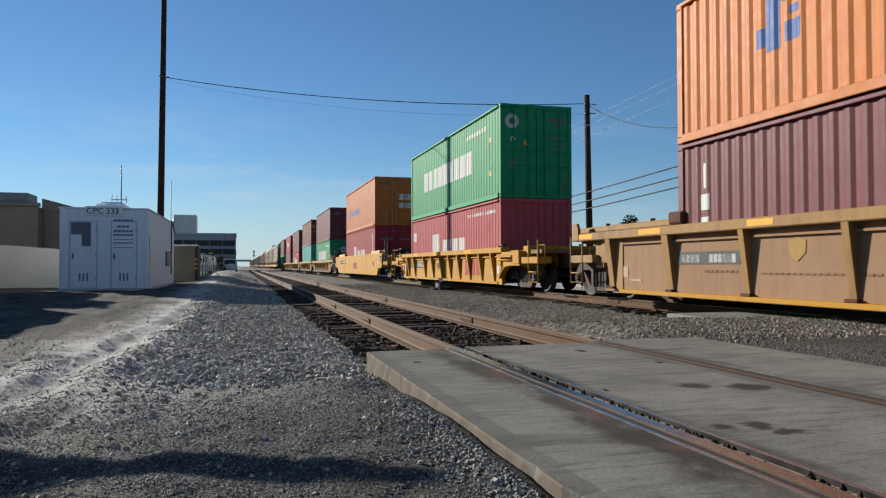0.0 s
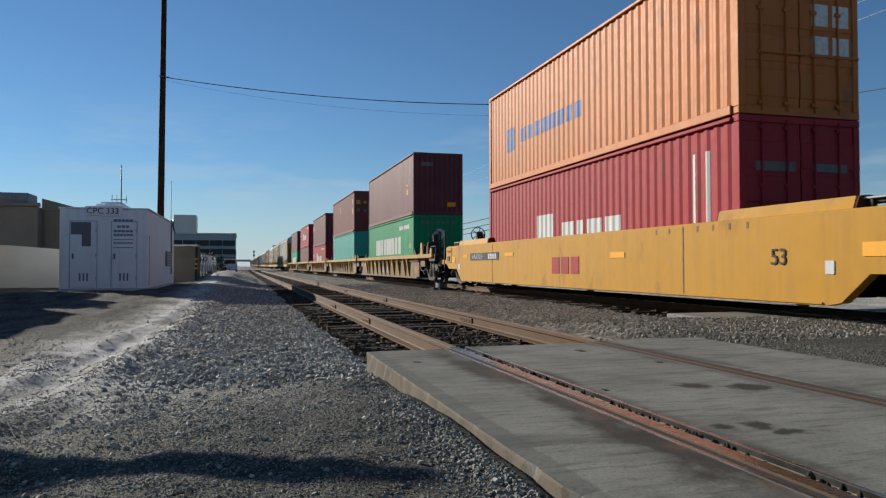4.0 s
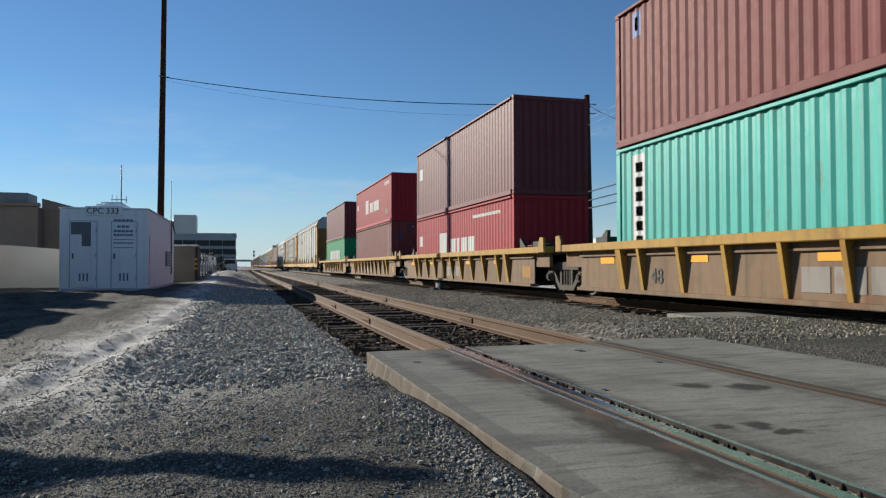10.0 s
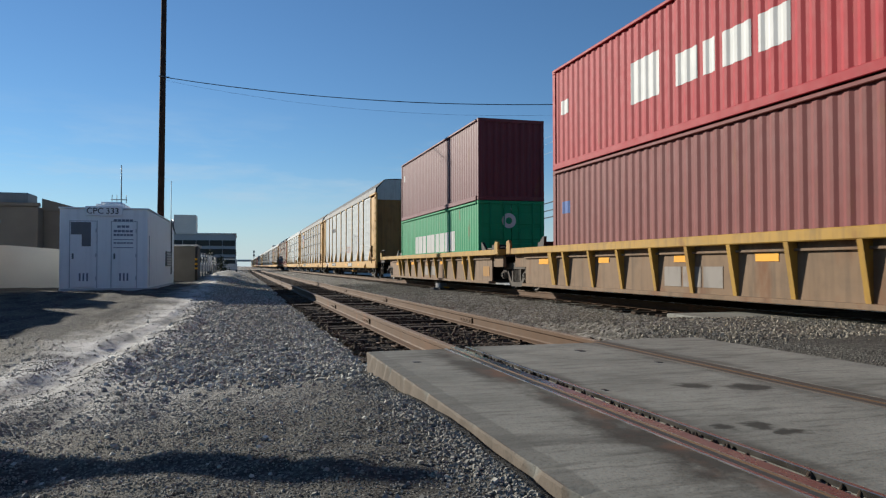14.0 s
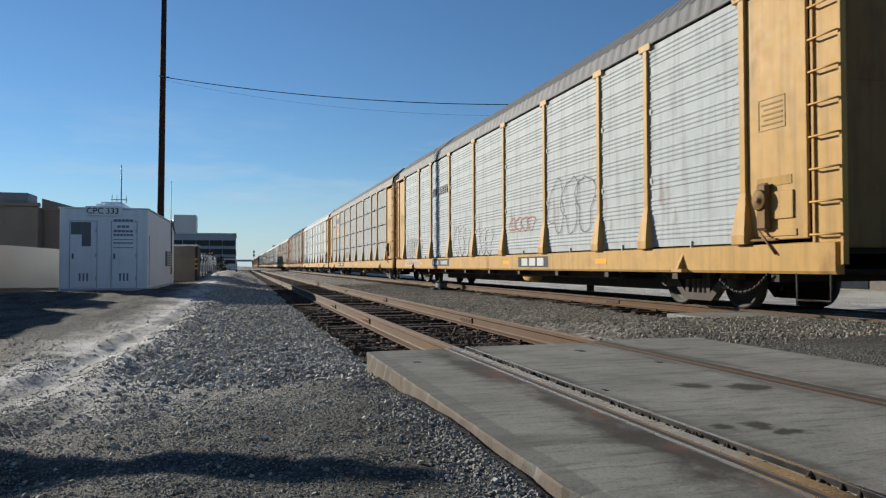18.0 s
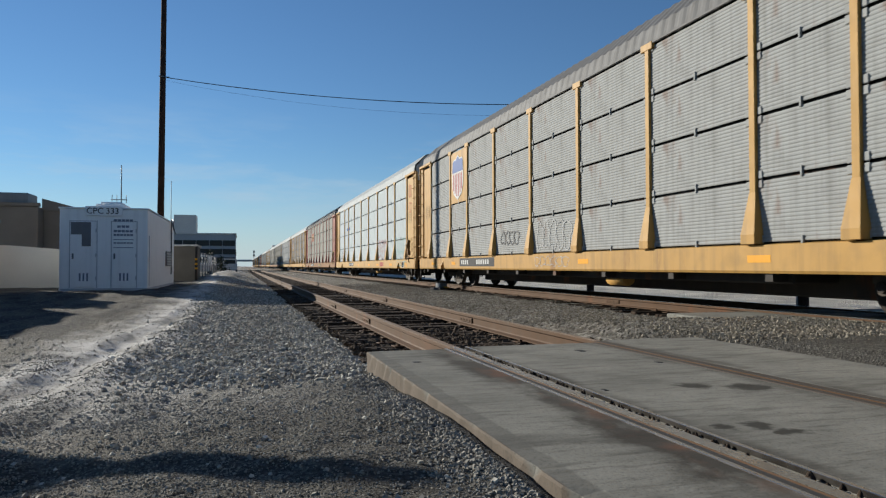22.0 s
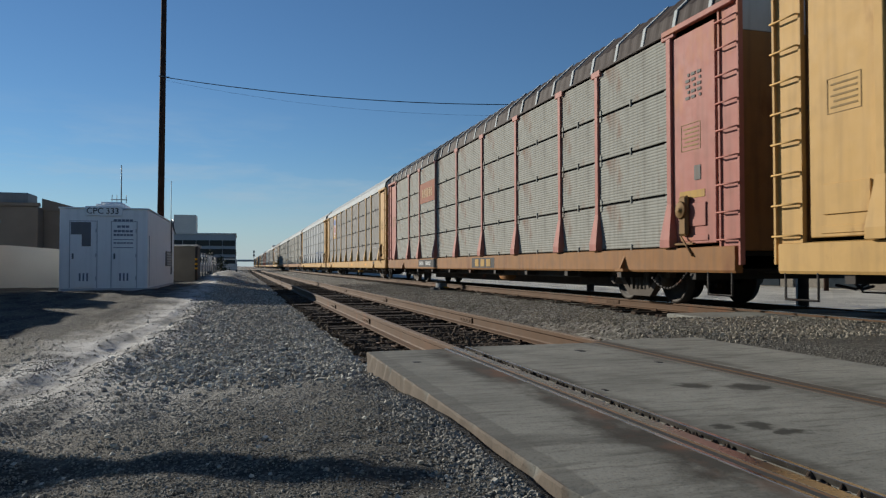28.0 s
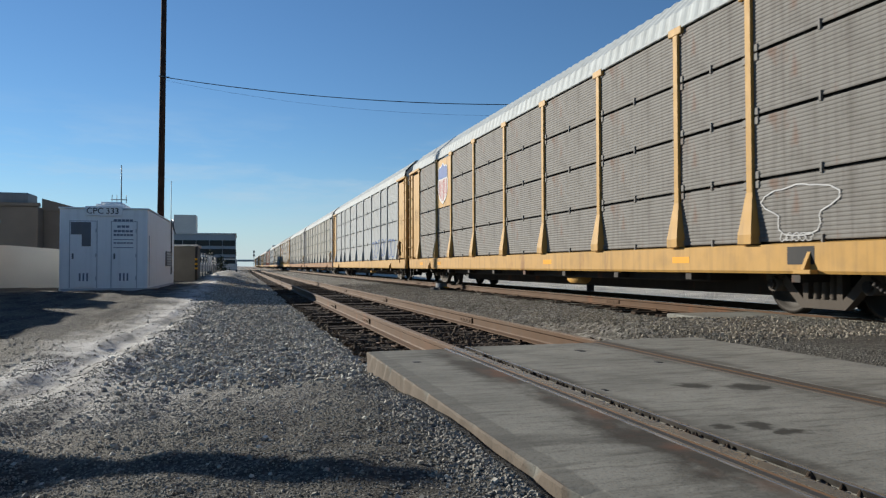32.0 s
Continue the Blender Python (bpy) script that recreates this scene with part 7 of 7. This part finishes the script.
def scrawl(car, y0, y1, z0, z1, n, mat, label, seed, w=0.035, x=-1.553):
    """Unreadable spray-painted loops, one bulb after another."""
    r = random.Random(seed)
    step = (y1 - y0) / n
    for k in range(n):
        b = Build()
        cy, cz = y0 + step * (k + 0.5), (z0 + z1) / 2
        ry, rz = step * 0.55, (z1 - z0) / 2
        ph = r.uniform(0, 6)
        pts = []
        for i in range(27):
            a = ph + i * 2 * math.pi / 26
            q = 1 + 0.22 * math.sin(3 * a + k) + 0.12 * math.sin(5 * a + 2 * k)
            pts.append((cy + ry * q * math.cos(a), cz + rz * min(1.0, q * 0.9) * math.sin(a)))
        ribbon(b, pts, w, x)
        part("spray_paint", b, mat, car, label)


def shield(car, yc=8.2, x=-1.572):
    """A shield emblem: white field, blue head, red stripes."""
    def outline(k):
        pts = [(-0.62, 4.52), (-0.45, 4.6), (-0.25, 4.58), (0, 4.72), (0.25, 4.58), (0.45, 4.6), (0.62, 4.52), (0.68, 4.0), (0.66, 3.6), (0.45, 3.3), (0, 3.1), (-0.45, 3.3), (-0.66, 3.6), (-0.68, 4.0)]
        return [(yc + a * k, 3.95 + (z - 3.95) * k) for a, z in pts]
    b = Build()
    b.poly([(x, a, z) for a, z in outline(1.0)])
    part("emblem_field", b, "white", car, "white shield field")
    b = Build()
    b.poly([(x - 0.004, yc + a, z) for a, z in ((-0.6, 4.48), (-0.45, 4.55), (-0.25, 4.53), (0, 4.66), (0.25, 4.53), (0.45, 4.55), (0.6, 4.48), (0.63, 4.1), (-0.63, 4.1))])
    part("emblem_head", b, "blue", car, "blue shield head")
    for k in range(6):
        a = -0.55 + k * 0.2
        low = 3.18 + abs(a + 0.05) * 0.55
        b = Build()
        b.poly([(x - 0.004, yc + a, low), (x - 0.004, yc + a + 0.09, low), (x - 0.004, yc + a + 0.09, 4.05), (x - 0.004, yc + a, 4.05)])
        part("emblem_stripe", b, "red", car, "red shield stripe")


def racks():
    tt = "white marking bar in the place of a name"
    sillmarks = lambda *r: ("black", list(r), "dark lettering board", 0.053)
    REFL = ("reflector", [(11.2, 11.7, 0.78, 0.89), (8.4, 8.85, 0.78, 0.89), (-1.9, -1.4, 0.78, 0.89), (-7.6, -7.1, 0.78, 0.89)], "amber reflective sticker", 0.053)
    specs = [
        ("silver corrugated car carrier with yellow posts", "silver", "rack_yellow", "rack_yellow", "roof_grey", 1,
         [sillmarks((4.3, 6.75, 0.74, 1.0), (-4.6, -2.6, 0.7, 0.98)), ("white", letters(4.5, 5.45, 0.79, 0.94, 6, 0.35) + letters(5.75, 6.55, 0.79, 0.94, 4, 0.35) + letters(-4.4, -2.8, 0.74, 0.94, 3), tt, 0.06),
          REFL, ("spray_grey", letters(4.65, 7.05, 3.52, 3.82, 8, 0.5), "dark marking bar in the place of a name", 0.004)]),
        ("grey screened car carrier with yellow posts and a shield emblem", "grey_panel", "rack_yellow", "rack_yellow", "roof_grey", 4,
         [sillmarks((4.25, 7.85, 0.72, 1.0)), ("white", letters(4.7, 6.0, 0.79, 0.94, 6, 0.35) + letters(6.8, 7.65, 0.79, 0.94, 4, 0.35), tt, 0.06), REFL,
          ("rack_yellow", [(7.1, 9.3, 3.0, 4.85)], "yellow emblem board", 0.0)]),
        ("bright silver car carrier with pale yellow posts", "bright_panel", "pale_yellow", "pale_yellow", "roof_white", 4,
         [("red", letters(-6.4, -5.2, 0.72, 0.94, 3), "red marking bar", 0.053), ("white", [(-11.4, -10.95, 0.66, 0.94)], "white poster sticker", 0.053), ("dark_glass", [(-11.36, -11.19, 0.78, 0.91), (-11.16, -10.99, 0.78, 0.91), (-11.36, -10.99, 0.69, 0.76)], "dark picture on the sticker", 0.06),
          ("reflector", [(-12.08, -11.65, 0.7, 0.88), (-8.6, -8.0, 0.76, 0.86), (-4.9, -4.3, 0.76, 0.86), (-2.0, -1.5, 0.76, 0.86), (2.0, 2.5, 0.76, 0.86)], "amber reflective sticker", 0.053), sillmarks((4.5, 6.5, 0.74, 0.98)), ("white", letters(4.6, 5.4, 0.79, 0.93, 6, 0.35) + letters(5.7, 6.4, 0.79, 0.93, 4, 0.35), tt, 0.06), ("blue", letters(6.5, 8.0, 3.3, 3.5, 5), "dark blue marking bar", 0.004)]),
        ("grey screened car carrier with rusty red posts and a dark roof", "rusty_panel", "rust_red", "rust_sill", "roof_dark", 4,
         [sillmarks((-2.6, -0.4, 0.68, 0.99)), ("old_yellow", letters(-2.35, -0.65, 0.72, 0.95, 3, 0.35), "faded yellow marking bar", 0.06), sillmarks((4.25, 7.1, 0.7, 1.0)), ("white", letters(5.0, 5.85, 0.77, 0.93, 6, 0.35) + letters(6.2, 6.9, 0.77, 0.93, 4, 0.35), tt, 0.06),
          ("rust_board", [(4.5, 7.02, 3.4, 4.25)], "faded rusty name board", 0.0), ("tan", letters(4.95, 6.65, 3.62, 3.98, 6, 0.3), "faded marking bar", 0.006)]),
        ("dark grey screened car carrier with yellow posts and a white roof", "dark_panel", "rack_yellow", "rack_yellow", "roof_white", 4,
         [("rack_yellow", [(7.1, 9.3, 3.0, 4.85)], "yellow emblem board", 0.0),
          ("black", [(-10.4, -9.9, 0.75, 1.0)], "dark sill pocket", 0.053), REFL]),
        ("dull silver car carrier with yellow ends and spray paint", "dull_silver", "dull_silver", "rack_yellow", "roof_white", 4, []),
        ("weathered grey car carrier with plain grey posts", "rusty_panel", "grey_panel", "rust_sill", "roof_white", 4, []),
    ]
    made = []
    for k, (label, panel, post, sill, roof, splits, marks) in enumerate(specs):
        made.append(auto_rack(RACK0 + PITCH * k, label, panel, post, sill, roof, splits, marks, roof == "roof_dark"))
    for car in (made[1], made[4]):
        shield(car)
    g = "pale spray-painted loop"
    scrawl(made[0], 2.1, 3.9, 1.1, 2.2, 3, "spray_white", g, 1, 0.06)
    scrawl(made[0], -0.2, 1.5, 1.1, 2.0, 3, "spray_white", g, 2, 0.05)
    scrawl(made[0], 8.7, 11.6, 1.1, 2.05, 6, "spray_white", g, 3, 0.07)
    scrawl(made[0], 8.7, 11.6, 0.72, 1.0, 5, "spray_white", g, 35, 0.05, -1.616)
    scrawl(made[0], 8.8, 11.5, 1.2, 1.95, 6, "spray_grey", "grey spray-painted loop", 31, 0.02, -1.556)
    scrawl(made[0], -3.6, -1.8, 1.7, 2.1, 4, "rust_red", "faint red spray-painted loop", 4)
    scrawl(made[0], -6.9, -4.6, 1.5, 2.9, 3, "spray_grey", "grey spray-painted loop", 5, 0.024)
    scrawl(made[1], -0.9, 1.1, 1.12, 1.9, 5, "spray_white", g, 6, 0.024)
    scrawl(made[1], -0.9, 1.1, 0.72, 0.98, 6, "spray_white", g, 26, 0.014, -1.616)
    scrawl(made[1], 2.4, 3.8, 1.35, 1.75, 4, "spray_grey", "grey spray-painted loop", 7)
    scrawl(made[2], -6.9, -4.5, 1.1, 2.1, 4, "pink", "faint pink spray-painted loop", 8, 0.025)
    scrawl(made[2], -6.8, -4.6, 1.5, 2.2, 3, "pink", "faint pink spray-painted loop", 28, 0.02, -1.556)
    scrawl(made[2], -11.6, -9.3, 1.3, 2.15, 5, "pale_teal", "faint teal spray-painted loop", 29, 0.022)
    scrawl(made[2], -11.5, -9.2, 1.0, 1.5, 4, "pale_teal", "faint teal spray-painted loop", 30, 0.022, -1.556)
    scrawl(made[2], -11.9, -9.8, 0.72, 0.98, 5, "pale_teal", "faint teal spray-painted loop", 33, 0.02, -1.616)
    scrawl(made[2], 8.5, 11.5, 1.2, 1.9, 5, "spray_grey", "grey spray-painted loop", 9)
    for k in range(5):                             # stencilled data on the red end panel
        for j in range(3):
            y0 = -12.75 + 0.16 * j
            part("data_line", Build().box(-1.552, -1.546, y0, y0 + (0.05 if (j + k) % 3 == 0 else 0.11), 3.62 + 0.1 * k, 3.67 + 0.1 * k), "dim_white", made[3], "worn white line of unreadable data")
    part("data_line", Build().box(-1.552, -1.546, -12.72, -12.55, 2.2, 2.45), "dim_white", made[3], "worn white sticker")
    scrawl(made[2], -12.75, -12.15, 3.9, 4.5, 3, "spray_red", "thin red spray-painted loop", 41, 0.03, -1.55)
    scrawl(made[2], -12.75, -12.2, 3.2, 3.7, 2, "spray_red", "thin red spray-painted loop", 42, 0.03, -1.55)
    scrawl(made[4], -10.6, -9.5, 1.15, 1.95, 1, "spray_white", g, 11, 0.022)
    scrawl(made[4], -10.3, -9.7, 1.08, 1.2, 5, "spray_white", g, 12, 0.014)
    scrawl(made[5], -11.0, -4.5, 1.2, 2.2, 7, "blue", "violet-blue spray-painted loop", 13, 0.06)
    order = [6, 1, 6, 5, 3, 6, 4, 6, 1, 5, 6, 4]
    for j, k in enumerate(order):
        o = copy_thing(made[k], Matrix.Identity(4))
        MOVERS.append((o, RACK0 + PITCH * (7 + j), 0.0))


racks()


def motions():
    """The whole train rolls towards the camera's right at a steady speed; its wheels turn with it."""
    for ob, s, z in MOVERS:
        walk(ob, [(t, pose(TX, s - V * t, z)) for t in (0, 8, 16, 24, CLIP)])
    step = 2 / FPS
    count = round(CLIP / step)
    for ws, y in WHEELSETS:
        walk(ws, [(k * step, pose(0, y, 0.457, math.degrees(V * k * step / 0.457), 0, 0)) for k in range(count + 1)])


motions()
